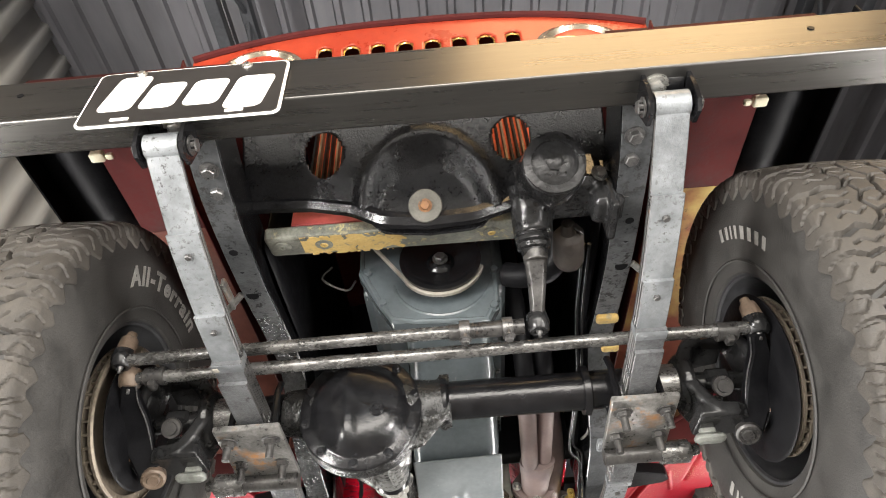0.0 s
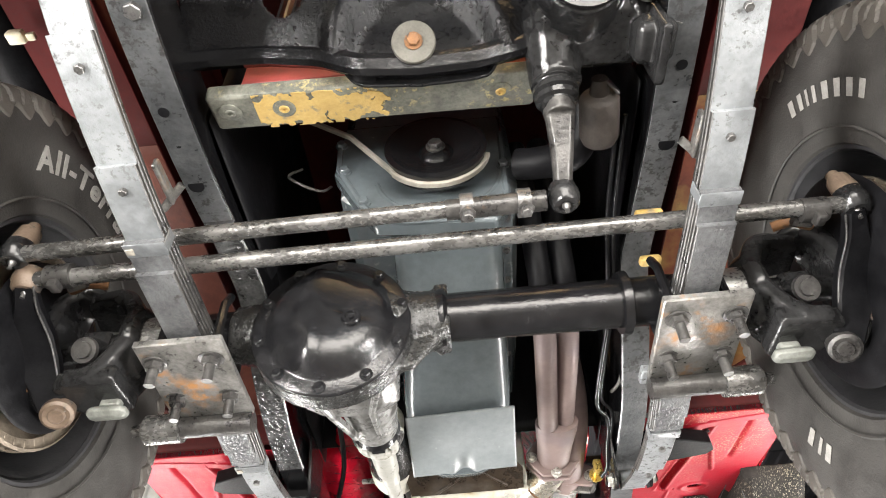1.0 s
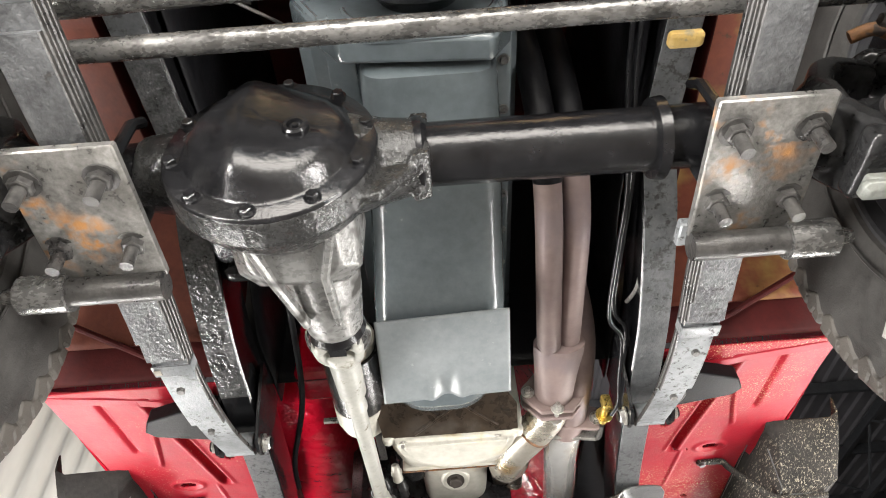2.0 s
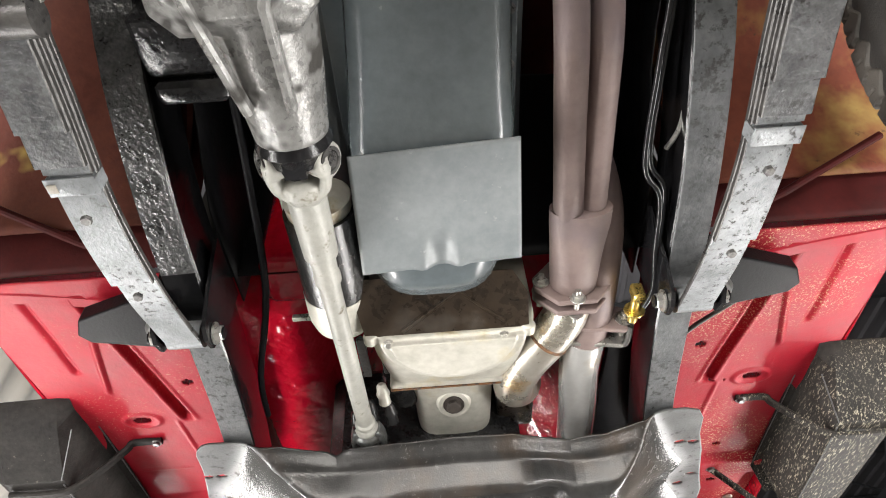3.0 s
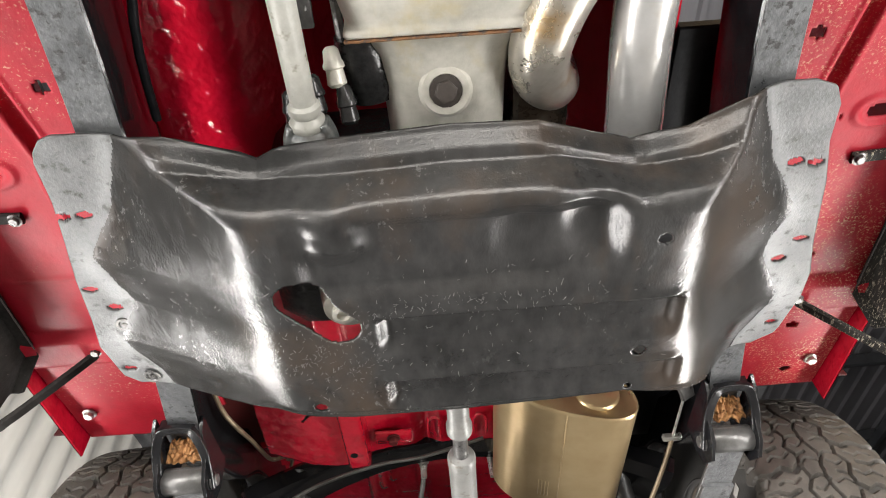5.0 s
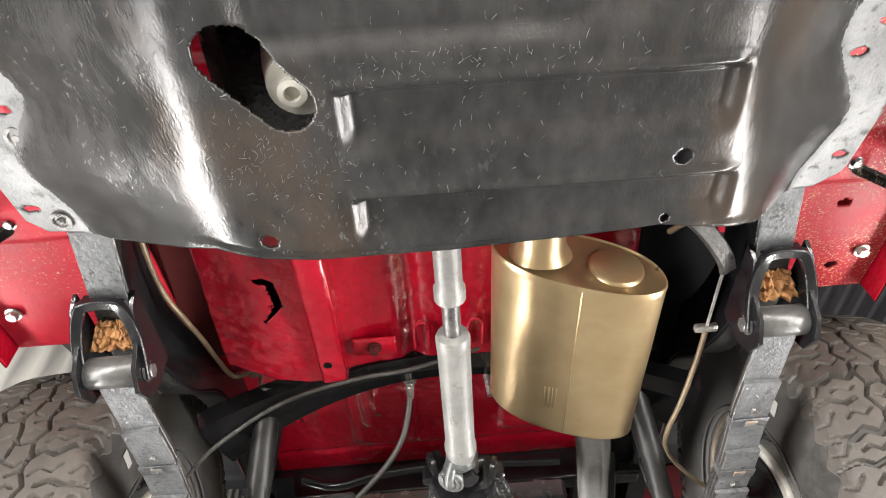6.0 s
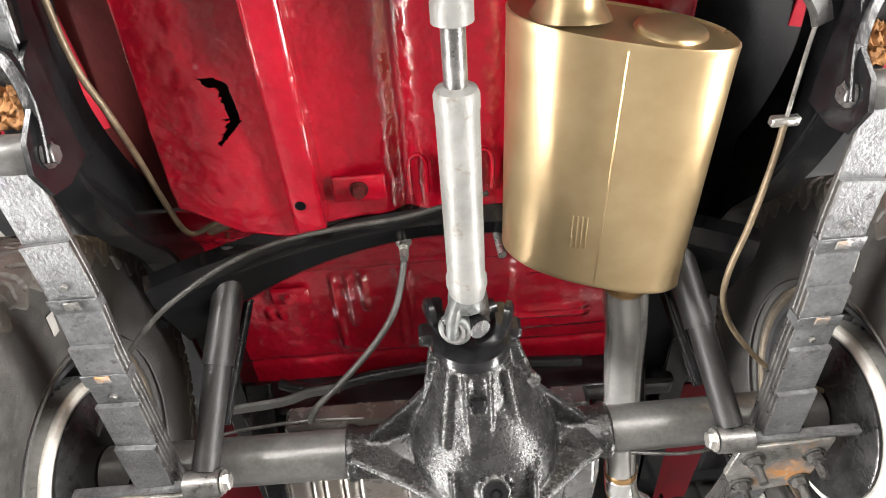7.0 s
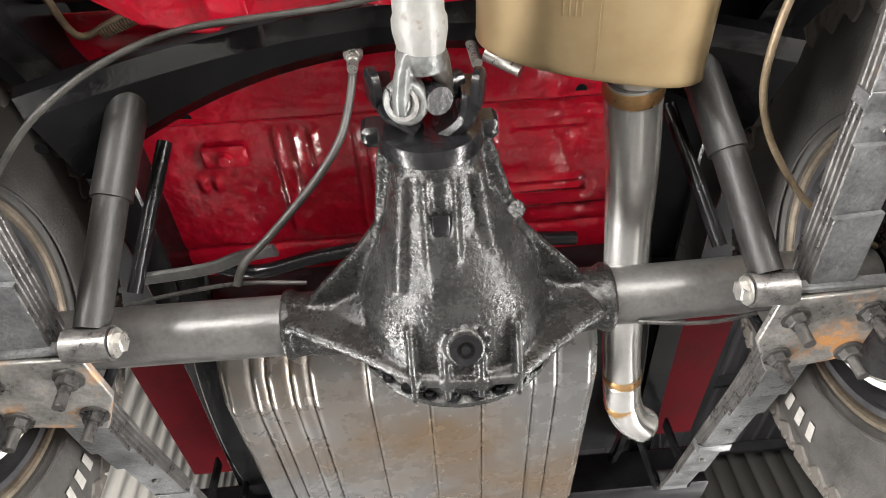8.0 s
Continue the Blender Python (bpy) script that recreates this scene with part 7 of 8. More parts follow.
    for x, y in ((-0.36, 3.215), (0.26, 3.215)):
        # black disc under the rear floor in place of a dark hole
        q = Shape()
        q.lathe([(0, 0.009), (0.0015, 0.009)], (x, y, 2.150), (0, 0, -1), 14)
        part("hole", q, SATIN_SHADE, r)
    q = Shape()
    q.box(-0.47, 0.47, 3.545, 3.60, 2.06, 2.15, 0.006)
    part("rear_cross_channel", q, BLACK, car, "black cross channel behind the rear axle", soft=0.004)
    # black covers added to hide the red floor on both sides of the tank
    for x0, x1 in ((-0.470, -0.355), (0.320, 0.470)):
        q = Shape()
        q.box(x0, x1, 3.605, 4.26, 2.115, 2.135, 0.004)
        part("floor_dark_cover", q, SATIN_SHADE, car, "added black cover over the red floor beside the fuel tank", soft=0.003)
    for sx in (-1, 1):
        q = Shape()
        q.sheet(20, 10, lambda u, v: (sx * 0.585, 2.94 + 1.3 * u, 2.22 + 0.35 * v))
        part("wheelhouse", q, OXIDE_SHADE, car, "dark wheelhouse side", thick=0.004)
        q = Shape()
        q.sheet(20, 12, lambda u, v: (sx * (0.585 + 0.30 * u), 2.94 + 0.10 * v + 0.0, 2.09 + 0.42 * v))
        part("wheelhouse_front", q, OXIDE_SHADE, car, "dark red panel ahead of the rear wheel", thick=0.004)
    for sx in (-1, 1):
        # corner floor takes the darkened red so that it looks shaded
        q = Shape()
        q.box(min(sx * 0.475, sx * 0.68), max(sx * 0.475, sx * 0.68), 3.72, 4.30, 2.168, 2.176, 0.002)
        part("rear_corner_floor", q, RED_SHADED, car, "red rear corner floor, darkened in colour to look shaded")
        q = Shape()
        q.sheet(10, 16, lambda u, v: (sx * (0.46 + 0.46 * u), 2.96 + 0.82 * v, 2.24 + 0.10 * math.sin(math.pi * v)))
        part("wheel_arch", q, SATIN_SHADE, car, "black underside of the rear wheel arch", thick=0.004)
    # grille panel above the bumper
    g = Shape()
    def gr(u, v):
        x = -0.50 + 1.0 * u
        top = 2.515 + 0.095 * (1 - (abs(x) / 0.5) ** 2.6)
        return (x, 0.790 - 0.02 * v, 2.42 + (top - 2.42) * v)
    def ghole(p):
        if abs(p.x) < 0.24 and 2.43 < p.z < 2.545:
            k = (p.x + 0.24) % 0.060 - 0.030
            return abs(k) < 0.018 and (p.z < 2.527 or math.hypot(k, p.z - 2.527) < 0.018)
        return False
    g.sheet(160, 50, gr, hole=ghole)
    gp = part("grille_panel", g, GRILLE, car, "red slotted grille panel above the bumper", angle=50, thick=0.006)
    for sx in (-1, 1):
        q = Shape()
        q.lathe([(-0.01, 0.10), (0.012, 0.098), (0.016, 0.085), (0.004, 0.078)], (sx * 0.345, 0.780, 2.448), (0, -1, 0), 40)
        part("headlamp", q, CHROME, gp, "round headlamp bezel")
    for i in range(8):
        q = Shape()
        x = -0.21 + 0.06 * i
        q.tube([(x - 0.0185, 0.783, 2.44), (x - 0.0185, 0.781, 2.527), (x - 0.013, 0.780, 2.540), (x, 0.780, 2.546), (x + 0.013, 0.780, 2.540), (x + 0.0185, 0.781, 2.527), (x + 0.0185, 0.783, 2.44)], 0.0025, 6)
        part("slot_rim", q, BRASS, gp, "bright gold slot rim")
    q = Shape()
    q.tube([(-0.50 + i / 20, 0.765, 2.519 + 0.095 * (1 - (abs(-0.5 + i / 20) / 0.5) ** 2.6)) for i in range(21)], 0.009, 8)
    part("bonnet_edge", q, OXIDE_SHADE, gp, "dark red rolled bonnet edge")
    # bonnet underside gets the dark red, as the bay is unlit
    q = Shape()
    q.sheet(40, 20, lambda u, v: (-0.52 + 1.04 * u, 0.79 + 1.1 * v, 2.612 - 0.09 * (abs(u - 0.5) * 2) ** 2.6 + 0.06 * v))
    part("bonnet", q, OXIDE_SHADE, car, "bonnet underside, its red darkened for the unlit bay", thick=0.004)
    # firewall coloured black to stand in for the dark of the bay
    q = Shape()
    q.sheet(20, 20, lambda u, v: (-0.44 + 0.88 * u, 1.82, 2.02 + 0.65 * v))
    part("firewall", q, SATIN_SHADE, car, "firewall behind the engine, coloured black for the unlit bay", thick=0.004)


body()


# ---- rear axle and suspension ----
def rear_axle():
    s = Shape()
    s.tube([(-0.60, 3.36, 1.838), (-0.19, 3.36, 1.834)], 0.041, 30)
    ax = part("rear_axle", s, AXLE_GREY, car, "satin dark grey rear axle tubes")
    q = Shape()
    q.tube([(0.22, 3.36, 1.838), (0.60, 3.36, 1.842)], 0.040, 30)
    part("axle_tube", q, AXLE_GREY, ax)
    h = Shape()
    # nose, body, necks, webs and ribs flow into one casting
    h.lathe([(0, 0.047), (0.05, 0.051), (0.10, 0.060), (0.15, 0.076), (0.19, 0.092), (0.23, 0.104)], (0.014, 3.062, 1.810), (0, 1, 0), 40)
    rows = []
    for y, rx, rz, z in ((3.150, 0.050, 0.050, 1.812), (3.185, 0.070, 0.072, 1.812), (3.220, 0.088, 0.090, 1.814), (3.255, 0.102, 0.106, 1.816), (3.30, 0.114, 0.119, 1.818), (3.345, 0.120, 0.126, 1.820), (3.375, 0.120, 0.124, 1.822)):
        rows.append([(0.028 + rx * math.copysign(abs(math.cos(2 * math.pi * j / 48)) ** 0.85, math.cos(2 * math.pi * j / 48)), y, z + rz * math.sin(2 * math.pi * j / 48)) for j in range(48)])
    h.rings(rows)
    h.tube([(-0.195, 3.36, 1.834), (-0.12, 3.36, 1.832), (-0.05, 3.345, 1.828)], [0.042, 0.046, 0.065], 28)
    h.tube([(0.235, 3.36, 1.838), (0.16, 3.36, 1.834), (0.09, 3.345, 1.828)], [0.042, 0.046, 0.065], 28)
    h.lathe([(0, 0.045), (0.004, 0.048), (0.012, 0.048), (0.016, 0.044)], (-0.200, 3.36, 1.834), (1, 0, 0), 28)
    h.lathe([(0, 0.045), (0.004, 0.048), (0.012, 0.048), (0.016, 0.044)], (0.225, 3.36, 1.838), (1, 0, 0), 28)
    # level webs from the flange ears out to the necks
    h.prism([(-0.044, 3.066), (-0.062, 3.190), (-0.086, 3.224), (-0.150, 3.296), (-0.185, 3.350), (0.0, 3.350), (0.0, 3.066)], "z", 1.824, 1.836)
    h.prism([(0.070, 3.066), (0.108, 3.192), (0.118, 3.212), (0.190, 3.296), (0.215, 3.350), (0.03, 3.350), (0.03, 3.066)], "z", 1.826, 1.838)
    # hanging ridge across the body
    h.prism([(-0.192, 1.796), (-0.185, 1.82), (-0.10, 1.84), (0.16, 1.84), (0.21, 1.80), (0.217, 1.778), (0.17, 1.748), (0.092, 1.688), (0.03, 1.684), (-0.030, 1.694), (-0.10, 1.742)], "y", 3.318, 3.332)
    # ribs along the nose and under the body
    for x in (0.000, 0.028):
        h.strip([(x, 3.085, 1.766), (x, 3.15, 1.754), (x, 3.19, 1.745)], 0.011, 0.018, c=0.004)
    h.strip([(0.014, 3.150, 1.756), (0.014, 3.215, 1.736), (0.016, 3.262, 1.722)], 0.040, 0.016, c=0.006)
    for x in (-0.028, 0.062):
        h.strip([(x * 0.8 + 0.003, 3.09, 1.780), (x, 3.16, 1.770), (x * 1.25, 3.225, 1.750)], 0.018, 0.022, c=0.006)
    for x in (-0.030, 0.008, 0.048, 0.092):
        h.prism([(3.255, 1.716), (3.30, 1.688), (3.352, 1.684), (3.352, 1.72), (3.26, 1.74)], "x", x - 0.004, x + 0.004)
    h.lathe([(0, 0.026), (0.02, 0.022)], (0.031, 3.278, 1.712), (0, -0.5, -0.87), 20)
    h.lathe([(0, 0.012), (0.02, 0.012)], (0.098, 3.185, 1.83), (0.3, -0.5, -0.8), 16)
    hs = part("differential_housing", h, CAST_SATIN, ax, "black pebbly cast rear differential housing", cast=0.0028, melt=7)
    q = Shape()
    q.box(0.0045, 0.0225, 3.122, 3.150, 1.7475, 1.7505, 0.001)
    part("cast_recess", q, BLACK, hs)
    q = Shape()
    q.lathe([(0, 0.128), (0.004, 0.134), (0.012, 0.134), (0.016, 0.128), (0.028, 0.112), (0.046, 0.08), (0.052, 0.03)], (0.029, 3.356, 1.820), (0, 1, 0), 52)
    cv = part("rear_cover", q, CAST_SATIN, ax, "black rear differential cover rim")
    for j in range(14):
        a = math.pi + math.pi * (j + 0.5) / 14
        q = Shape()
        q.bolt((0.029 + 0.127 * math.cos(a), 3.356, 1.820 + 0.127 * math.sin(a)), (0, -1, 0), 0.0065, 0.008)
        part("bolt", q, BLACK, cv)
    q = Shape()
    q.lathe([(0, 0.018), (0.005, 0.018), (0.006, 0.010), (0.002, 0.009), (0.002, 0.006), (0.006, 0.005)], (0.031, 3.268, 1.694), (0, -0.5, -0.87), 20)
    part("drain_plug", q, BLACK, ax, "round drain plug")
    for j in range(7):
        a = -2.4 + j * 0.55
        q = Shape()
        q.lathe([(0, 0.0032), (0.003, 0.0028)], (0.031 + 0.026 * math.cos(a), 3.270 + 0.022 * math.sin(a), 1.701 - 0.012 * math.sin(a)), (0, -0.5, -0.87), 8)
        part("cast_dot", q, CAST_DARK, hs)
    q = Shape()
    q.lathe([(0, 0.052), (0.006, 0.054), (0.018, 0.054), (0.022, 0.048)], (0.010, 3.050, 1.806), (0, 1, 0), 36)
    for x0, x1 in ((-0.060, -0.034), (0.054, 0.080)):
        q.box(x0, x1, 3.052, 3.075, 1.806, 1.838, 0.005)
    part("pinion_flange", q, BLACK, ax, "black round pinion flange")
    y = Shape()
    for sx, dz in ((-1, 0.012), (1, -0.004)):
        y.strip([(0.008 + sx * 0.010, 3.055, 1.804), (0.008 + sx * 0.036, 3.035, 1.803 + dz), (0.008 + sx * 0.042, 3.005, 1.801 + dz)], 0.018, 0.040, side=(1, 0, 0), smooth=4, c=0.005)
        y.lathe([(0, 0.020), (0.007, 0.020), (0.010, 0.014)], (0.008 + sx * 0.046, 3.008, 1.800 + dz), (sx, 0, -0.3), 20)
    part("pinion_yoke", y, BLACK, ax)
    # brake line and hose junction on the tube
    q = Shape()
    q.tube([(-0.42, 3.345, 1.880), (-0.36, 3.330, 1.878), (-0.258, 3.312, 1.872), (-0.17, 3.325, 1.876)], 0.003, 8, smooth=4)
    part("axle_brake_line", q, ARM, ax)
    q = Shape()
    q.tube([(0.27, 3.37, 1.797), (0.36, 3.375, 1.790), (0.43, 3.37, 1.795)], 0.003, 8, smooth=4)
    part("axle_brake_line", q, ARM, ax)
    xs = [(2.75, 0.466), (2.9, 0.456), (3.1, 0.460), (3.35, 0.476), (4.0, 0.478)]
    for sx in (-1, 1):
        root, tab = leaf_spring(SPRING_REAR, sx, xs, 0.056, [(2.745, 4.02), (2.84, 3.90), (2.985, 3.74), (3.085, 3.60), (3.17, 3.52)], "rear_leaf_spring",
                                "dark grey rear leaf spring pack with worn paint", SPRING_DARK, ((2.895, 0.005, 1), (3.07, 0.005, 2), (3.68, 0.006, 2), (3.83, 0.006, 1)))
        spring_clip(root, tab, sx, xs, 0.056, 2.925, 1, SPRING_DARK)
        spring_clip(root, tab, sx, xs, 0.056, 3.040, 2, SPRING_DARK)
        spring_clip(root, tab, sx, xs, 0.056, 3.76, 2, SPRING_DARK)
        for y in (2.921, 3.033):
            k = 1 if y < 3 else 2
            q = Shape()
            z = lerp(tab, y) - k * 0.0086 - 0.0045
            x = sx * lerp(xs, y)
            q.box(x - 0.009, x + 0.009, y - 0.006, y + 0.006, z - 0.002, z, 0.0005)
            part("clip_rivet", q, PLATE_RUSTY, root)
        # front hanger: folded bracket with a rusty pocket and bush
        x = sx * 0.470
        h = Shape()
        for d in (-1, 1):
            xx = x + d * 0.040
            h.prism([(2.66, 1.875), (2.70, 1.850), (2.72, 1.815), (2.75, 1.800), (2.785, 1.815), (2.795, 1.85), (2.79, 1.90), (2.65, 1.90)], "x", xx - 0.003, xx + 0.003)
        h.box(x - 0.030, x + 0.030, 2.652, 2.658, 1.876, 1.90, 0.002)
        h.strip([(x - 0.043, 2.752, 1.826), (x - 0.041, 2.700, 1.856), (x - 0.030, 2.662, 1.872), (x - 0.018, 2.652, 1.877), (x + 0.018, 2.652, 1.877), (x + 0.030, 2.662, 1.872), (x + 0.041, 2.700, 1.856), (x + 0.043, 2.752, 1.826)],
                0.012, 0.016, side=(0, 0, 1), smooth=3, c=0.002)
        hg = part("rear_spring_hanger", h, BLACK, car, "black arched spring hanger with a rusty inside", soft=0.002)
        q = Shape()
        q.sheet(26, 14, lambda u, v: (x + (u - 0.5) * (0.040 + 0.036 * v), 2.690 + 0.040 * v + 0.006 * noise.noise(Vector((u * 9, v * 5, sx + 4))), 1.884 - 0.020 * v + 0.009 * noise.noise(Vector((u * 7, v * 5, sx))) + 0.006 * noise.noise(Vector((u * 19, v * 14, sx)))))
        part("rust_pocket", q, RUST_BRIGHT, hg, "flaky orange rust inside the hanger", thick=0.002, angle=25)
        q = Shape()
        q.lathe([(-0.037, 0.021), (-0.035, 0.0225), (0.035, 0.0225), (0.037, 0.021)], (x, 2.747, 1.838), (1, 0, 0), 26)
        part("spring_bush", q, AXLE_GREY, hg, "smooth grey spring eye bush")
        for d in (-1, 1):
            q = Shape()
            q.bolt((x + d * 0.044, 2.747, 1.836), (d, 0, 0), 0.011, 0.010)
            part("bolt", q, BOLT_DARK, hg)
        # spring plate
        p = Shape()
        xc = sx * 0.478
        p.prism([(xc - sx * 0.068, 3.285), (xc + sx * 0.075, 3.278), (xc + sx * 0.068, 3.405), (xc - sx * 0.045, 3.425), (xc - sx * 0.075, 3.36)], "z", 1.738, 1.748)
        pl = part("spring_plate", p, PLATE_RUSTY, car, "rust-stained spring plate under the rear axle", soft=0.002)
        for dx in (-0.042, 0.052):
            for dy in (-0.030, 0.045):
                q = Shape()
                c = (xc + sx * dx, 3.345 + dy, 1.738)
                q.bolt(c, (0, 0.05, -1), 0.013, 0.014)
                q.tube([c, (c[0], c[1] + 0.004, c[2] - 0.040)], 0.0075, 12)
                part("u_bolt_end", q, ARM, pl)
                q = Shape()
                q.tube([c, (c[0], c[1], 1.84), (c[0], 3.36, 1.885)], 0.007, 8)
                part("u_bolt", q, BLACK, pl)
        q = Shape()
        q.box(min(xc - sx * 0.06, xc + sx * 0.115), max(xc - sx * 0.06, xc + sx * 0.115), 3.270, 3.280, 1.742, 1.758, 0.002)
        part("plate_edge", q, SPRING_DARK, pl)
        # shock absorber
        lo, mid, up = Vector((sx * 0.397, 3.262, 1.765)), Vector((sx * 0.377, 3.17, 1.888)), Vector((sx * 0.350, 3.06, 2.045))
        q = Shape()
        q.tube([lo, mid + (mid - lo) * 0.05], 0.0200, 24)
        sh = part("shock_absorber", q, SHOCK, car, "satin black rear shock absorber")
        q = Shape()
        q.tube([mid, up - (up - mid) * 0.05], 0.0242, 24)
        part("dust_tube", q, SHOCK, sh)
        q = Shape()
        q.tube([lo + Vector((sx * 0.002, 0.012, -0.014)) + Vector((-0.026, 0, 0)), lo + Vector((sx * 0.002, 0.012, -0.014)) + Vector((0.026, 0, 0))], 0.021, 20)
        part("lower_eye", q, BOLT_DARK, sh, "worn metal shock eye")
        q = Shape()
        q.bolt(lo + Vector((-sx * 0.028 + sx * 0.002, 0.012, -0.014)), (-sx, 0, 0), 0.013, 0.012)
        part("nut", q, BOLT, sh)
        q = Shape()
        q.tube([(sx * 0.366, 3.200, 2.06), (sx * 0.390, 3.270, 1.975), (sx * 0.415, 3.341, 1.90)], 0.0105, 14)
        part("axle_check_rod", q, BLACK, car, "gloss black rod behind the shock absorber")
        # rear shackle
        h = Shape()
        for d in (-1, 1):
            xx = sx * 0.478 + d * 0.036
            h.prism([(4.005, 1.885), (4.035, 1.885), (4.045, 2.04), (4.01, 2.04)], "x", xx - 0.003, xx + 0.003)
        hh = part("rear_shackle", h, BLACK, car, "black rear spring shackle")
        q = Shape()
        q.lathe([(0, 0.024), (0.012, 0.026), (0.016, 0.018)], (sx * 0.478 - sx * 0.045, 4.02, 2.03), (-sx, -0.3, -0.3), 22)
        q.bolt((sx * 0.478 - sx * 0.062, 4.015, 2.025), (-sx, -0.3, -0.3), 0.010, 0.008)
        part("bush", q, CAST, hh, "metal bush with bolt")

    q = Shape()
    q.strip([(-0.420, 3.340, 1.925), (-0.318, 3.334, 1.930), (-0.270, 3.322, 1.936), (-0.215, 3.308, 1.930)], 0.020, 0.008, side=(0, 1, 0), smooth=4, c=0.002)
    part("line_bracket", q, AXLE_GREY, ax, "grey strap bracket above the axle tube")


rear_axle()


def rear_end():
    # arched crossmember with broad ends
    s = Shape()
    pts, wd = [], []
    for i in range(25):
        x = -0.462 + 0.924 * i / 24
        e = (abs(x) / 0.47) ** 2
        pts.append((x, 3.054 + 0.078 * e, 2.072 - 0.096 * e))
        wd.append(0.062 + 0.075 * (abs(x) / 0.47) ** 2.5)
    s.strip(pts, 0.07, 0.075, side=(0, 1, 0), c=0.020, widths=wd)
    c = part("rear_crossmember", s, GLOSS, car, "gloss black arched rear crossmember")
    for x in (-0.36, -0.46):
        # black disc on the crossmember imitates the dark of a hole
        q = Shape()
        q.lathe([(0, 0.008), (0.001, 0.008)], (x, 3.095 + 0.03 * (x < -0.4), 1.975 - 0.034 * (x < -0.4)), (0, 0, -1), 14)
        part("hole", q, SATIN_SHADE, c)
    # brake hose with fittings
    h = Shape()
    h.tube([(-0.078, 3.078, 2.035), (-0.079, 3.090, 2.01), (-0.088, 3.122, 1.98), (-0.103, 3.152, 1.95), (-0.139, 3.190, 1.918), (-0.201, 3.244, 1.888), (-0.241, 3.276, 1.872), (-0.258, 3.308, 1.866)], 0.0054, 14, smooth=6)
    ho = part("brake_hose", h, HOSE, car, "grey rubber brake hose with metal ends")
    q = Shape()
    q.lathe([(0, 0.013), (0.004, 0.013), (0.006, 0.008), (0.014, 0.009), (0.015, 0.0065), (0.021, 0.008), (0.022, 0.006), (0.028, 0.0075), (0.040, 0.0065)], (-0.078, 3.077, 2.040), (0, 0.1, -1), 18)
    part("hose_fitting", q, BOLT, ho, "ribbed metal hose fitting")
    q = Shape()
    q.tube([(0.075, 3.075, 2.04), (0.078, 3.08, 1.99)], 0.007, 12)
    q.tube([(0.095, 3.085, 2.03), (0.135, 3.10, 2.0)], [0.012, 0.008], 12)
    part("hanging_bolt", q, BOLT, c, "zinc bolt hanging from the crossmember")
    # handbrake cables
    q = Shape()
    q.tube([(0.06, 2.985, 2.030), (-0.07, 3.000, 2.005), (-0.16, 3.005, 1.998), (-0.258, 3.004, 1.973), (-0.331, 3.019, 1.953), (-0.399, 3.048, 1.929), (-0.464, 3.095, 1.913), (-0.538, 3.18, 1.893), (-0.62, 3.32, 1.86)], 0.0041, 10, smooth=6)
    part("handbrake_cable", q, HOSE, car, "dark grey sheathed handbrake cable")
    q = Shape()
    q.tube([(0.398, 2.807, 1.885), (0.385, 2.85, 1.862), (0.365, 2.92, 1.835), (0.355, 3.0, 1.83), (0.375, 3.08, 1.845), (0.42, 3.16, 1.85), (0.50, 3.25, 1.85), (0.64, 3.34, 1.85)], 0.0042, 10, smooth=6)
    part("handbrake_cable", q, LINE_GOLD, car, "tan sheathed handbrake cable")
    q = Shape()
    q.tube([(0.398, 2.80, 1.885), (0.405, 2.72, 1.90), (0.402, 2.682, 1.895)], 0.0025, 8, smooth=3)
    q.box(0.380, 0.415, 2.800, 2.812, 1.880, 1.892, 0.002)
    part("cable_hook", q, BOLT, car, "bright cable with clevis")
    q = Shape()
    q.strip([(0.315, 2.60, 1.945), (0.36, 2.625, 1.925), (0.395, 2.665, 1.900), (0.405, 2.69, 1.890)], 0.026, 0.010, side=(0.5, -0.6, 0.5), smooth=4, c=0.002)
    part("cable_equaliser", q, ARM, car, "dark greasy curved cable equaliser bar with rust")
    q = Shape()
    q.tube([(0.345, 2.59, 1.90), (0.335, 2.66, 1.95)], 0.0045, 10)
    part("adjuster_rod", q, LINE_GOLD, car, "yellow zinc threaded adjuster rod")
    # brake line along the left rail
    q = Shape()
    q.tube([(-0.405, 2.50, 1.945), (-0.412, 2.62, 1.935), (-0.415, 2.70, 1.94), (-0.405, 2.76, 1.945), (-0.41, 2.85, 1.98), (-0.42, 2.95, 2.02), (-0.415, 3.03, 2.045), (-0.37, 3.02, 2.05), (-0.30, 2.99, 2.05)], 0.0045, 10, smooth=5)
    part("brake_line", q, LINE_GOLD, car, "brass-coloured brake line along the rail")
    q = Shape()
    q.tube([(-0.385 + 0.067 * i / 120 + 0.0022 * math.cos(i * 0.9), 3.033 - 0.024 * i / 120 + 0.0055 * math.cos(i * 0.9), 2.047 + 0.006 * math.sin(i * 0.9)) for i in range(121)], 0.0016, 6)
    part("line_spring_guard", q, LINE_GOLD, car, "coiled wire guard on the brake line")
    # fuel tank
    s = Shape()
    n = 110
    def sec(y):
        return lerp([(3.50, 1.960), (3.515, 1.945), (3.56, 1.905), (3.62, 1.885), (4.1, 1.90), (4.16, 1.95)], y)
    def tk(u, v):
        x = -0.365 + 0.635 * u
        y = 3.50 + 0.66 * v
        z = sec(y)
        for cx in (-0.31, -0.285, -0.245, -0.215):
            z += 0.008 * math.exp(-((x - cx) / 0.006) ** 2)
        for cx in (-0.12, -0.02, 0.07, 0.16, 0.20):
            z += 0.006 * math.exp(-((x - cx) / 0.004) ** 2)
        e = min(u, 1 - u)
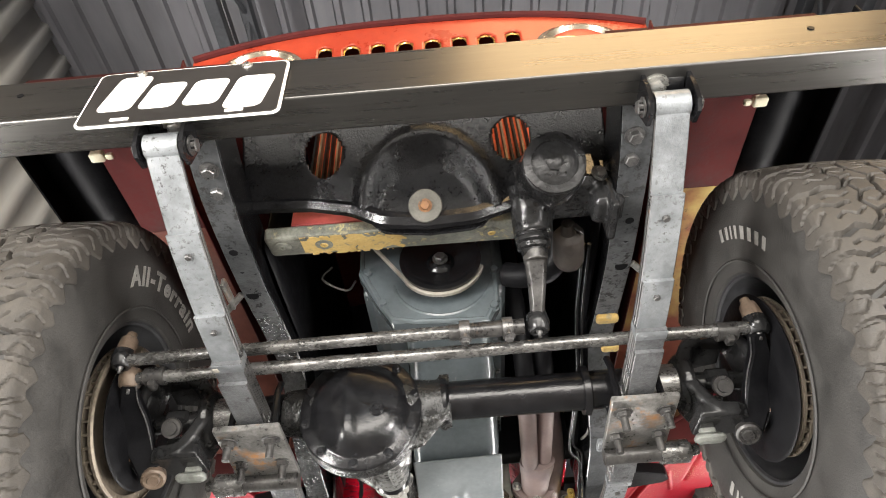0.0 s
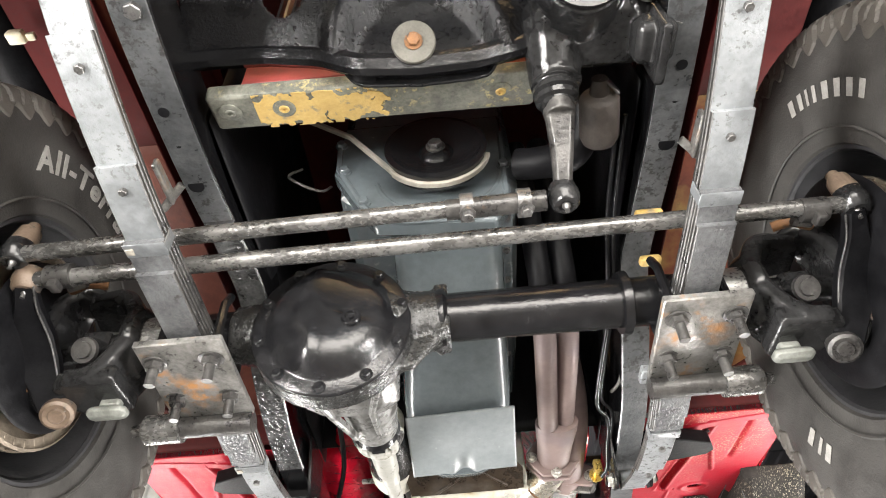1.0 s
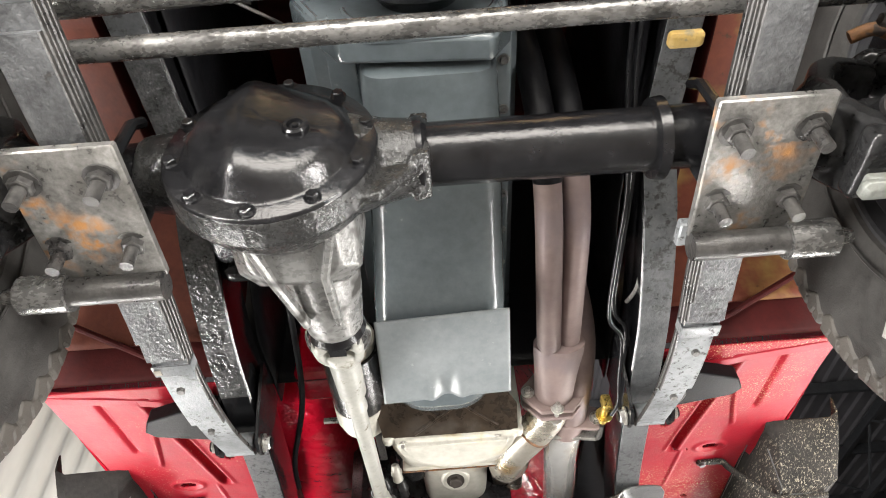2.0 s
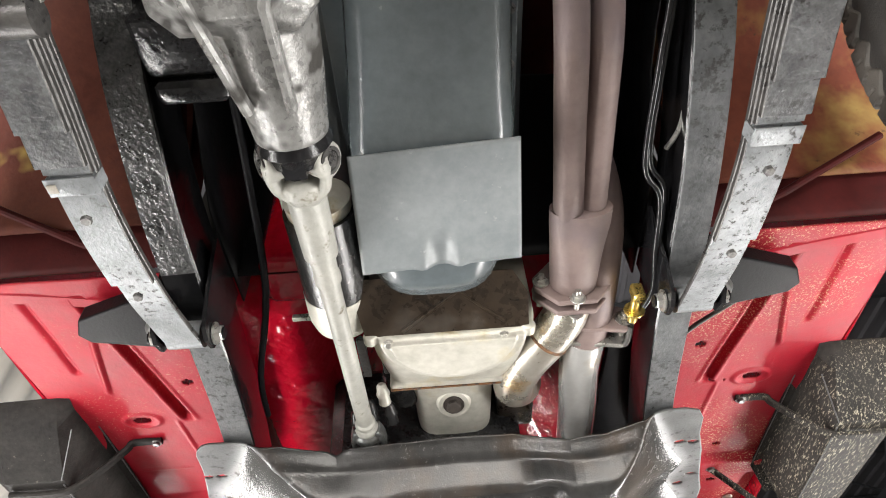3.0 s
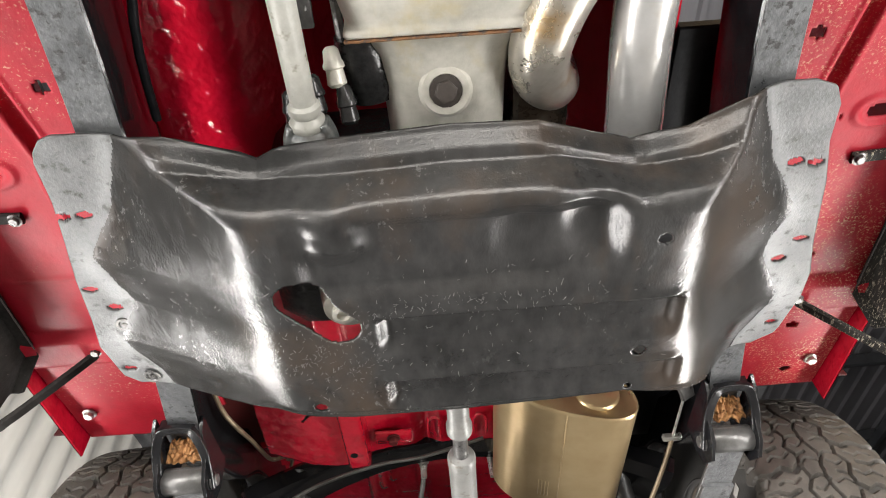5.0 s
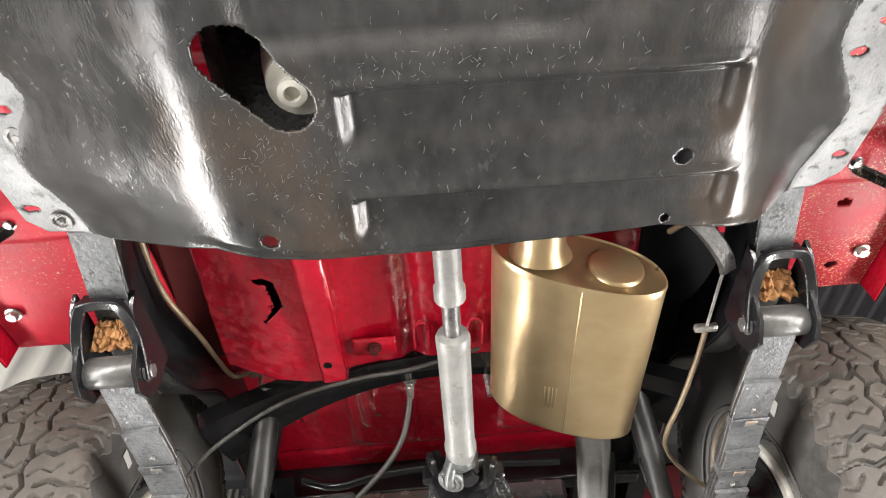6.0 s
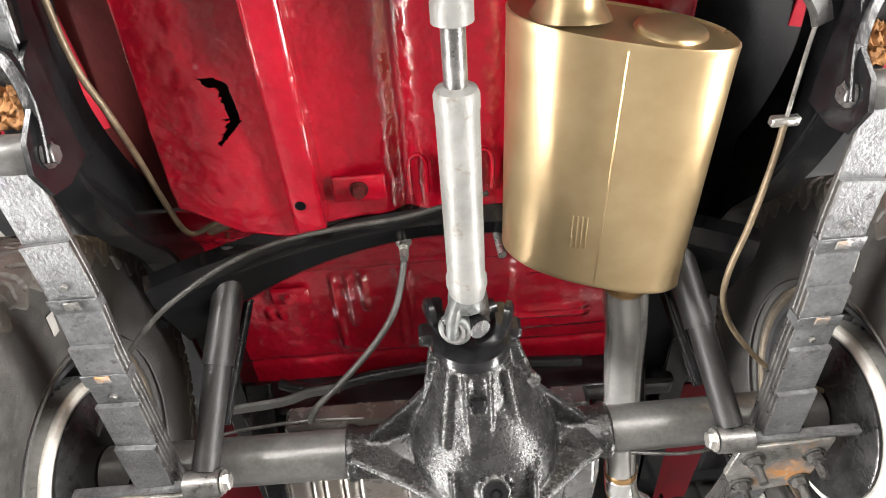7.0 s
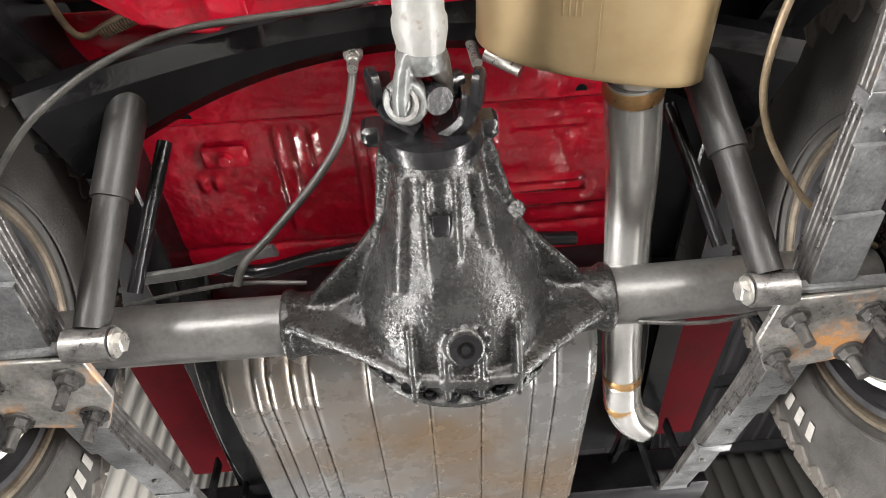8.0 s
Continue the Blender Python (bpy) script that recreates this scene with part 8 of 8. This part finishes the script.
        z += 0.02 * smoothstep(0.03, 0.0, e)
        return (x, y, z)
    s.sheet(160, 60, tk)
    t = part("fuel_tank", s, TANK, car, "grey ribbed fuel tank behind the rear axle", angle=50, thick=0.003)
    q = Shape()
    q.box(-0.362, 0.267, 3.51, 4.15, 1.99, 2.05, 0.01)
    part("tank_shell", q, TANK, t)
    for sx, x in ((-1, -0.42), (1, 0.39)):
        q = Shape()
        q.strip([(x, 3.48, 2.09), (x + 0.0, 3.60, 2.03), (x, 3.75, 1.99), (x, 3.95, 1.98), (x, 4.1, 2.0)], 0.055 if sx < 0 else 0.02, 0.02, smooth=4, c=0.004)
        part("tank_support", q, BLACK, car, "black curved tank support")
    q = Shape()
    q.box(-0.60, 0.60, 4.12, 4.20, 1.93, 2.03, 0.006)
    part("rear_frame_channel", q, SATIN_SHADE, car, "dark rear frame channel")
    q = Shape()
    q.tube([(-0.36, 3.45, 2.06), (-0.28, 3.44, 2.03), (-0.18, 3.43, 2.045), (-0.02, 3.42, 2.05), (0.25, 3.44, 2.05)], 0.012, 12, smooth=4)
    part("sway_tube", q, BLACK, car, "black tube across the rear floor")
    q = Shape()
    q.tube([(-0.40, 3.13, 2.15), (-0.41, 3.17, 2.10), (-0.43, 3.22, 2.06)], 0.004, 8, smooth=3)
    part("wire", q, LINE_GOLD, car, "tan wire loop")


rear_end()


def plumbing():
    # lines beside the right rail
    for dx, z in ((0.0, 1.960), (0.012, 1.978)):
        q = Shape()
        q.tube([(0.300 + dx, 1.00, 2.09), (0.300 + dx, 1.20, 2.07), (0.300 + dx, 1.36, z + 0.03), (0.292 + dx, 1.46, z), (0.292 + dx, 1.60, z - 0.015), (0.318 + dx, 1.65, z - 0.025), (0.322 + dx, 1.74, z - 0.04), (0.325 + dx, 1.80, z - 0.055), (0.315 + dx, 1.835, z - 0.06)], 0.0042, 10, smooth=5)
        part("brake_line", q, BLACK, car, "black steel brake line beside the rail")
    q = Shape()
    q.box(0.300, 0.318, 1.815, 1.835, 1.905, 1.935, 0.003)
    q.tube([(0.309, 1.835, 1.92), (0.309, 1.885, 1.918)], 0.008, 12)
    q.bolt((0.309, 1.86, 1.918), (0, 1, 0), 0.012, 0.012)
    part("brass_fitting", q, BRASS, car, "bright brass brake fitting")
    q = Shape()
    q.tube([(0.309, 1.90, 1.918), (0.305, 1.94, 1.915), (0.285, 1.955, 1.93)], 0.005, 10, smooth=4)
    part("flexible_line", q, HOSE, car)
    q = Shape()
    q.tube([(0.335, 1.43, 2.0), (0.338, 1.47, 1.98), (0.338, 1.55, 1.965), (0.325, 1.59, 1.965)], 0.0035, 8, smooth=4)
    part("clip_wire", q, BOLT, car, "bent bright clip wire")
    # cable across the right floor panel
    q = Shape()
    q.tube([(0.40, 2.065, 1.960), (0.45, 2.03, 2.0), (0.55, 1.95, 2.015), (0.61, 1.885, 2.02)], 0.0045, 10, smooth=4)
    part("floor_cable", q, HOSE, car, "grey cable across the floor panel")
    q = Shape()
    q.tube([(-0.245, 1.42, 2.02), (-0.25, 1.60, 1.98), (-0.27, 1.80, 1.96), (-0.325, 2.0, 1.95), (-0.34, 2.12, 1.95)], 0.0055, 10, smooth=4)
    part("fuel_line", q, SATIN_SHADE, car, "dark line inside the left rail")
    q = Shape()
    q.tube([(-0.24, 1.13, 2.20), (-0.25, 1.10, 2.14), (-0.20, 1.12, 2.12), (-0.19, 1.16, 2.18)], 0.0025, 8, smooth=4)
    part("loose_wire", q, HOSE, car, "thin loose wire")
    # engine mount and rusty bracket on the left rail
    q = Shape()
    q.box(-0.33, -0.21, 1.36, 1.44, 1.965, 2.04, 0.008)
    part("engine_mount", q, CAST_DARK, car, "oily engine mount bracket")
    q = Shape()
    q.box(-0.32, -0.235, 1.44, 1.47, 1.955, 2.02, 0.006)
    part("mount_pad", q, GREASE, car, "greasy mount pad")
    q = Shape()
    q.box(0.355, 0.385, 1.60, 1.70, 1.955, 1.96, 0.002)
    part("rust_patch_plate", q, RUST, car, "rusty gusset on the rail")
    for x0, x1, y0, y1 in ((0.322, 0.368, 1.128, 1.150), (0.345, 0.383, 1.236, 1.256)):
        q = Shape()
        q.box(x0, x1, y0, y1, 1.996, 2.012, 0.004)
        part("rail_pad", q, YELLOW, car, "tan painted pad on the rail", soft=0.002)
    for sx in (-1, 1):
        q = Shape()
        q.box(sx * 0.415 - 0.004, sx * 0.415 + 0.004, 0.98, 1.06, 2.04, 2.06, 0.002)
        q.tube([(sx * 0.395, 1.035, 2.06), (sx * 0.435, 1.07, 2.045)], 0.007, 10)
        part("brake_hose_end", q, PLATE_RUSTY, car, "worn brake hose fitting")


plumbing()
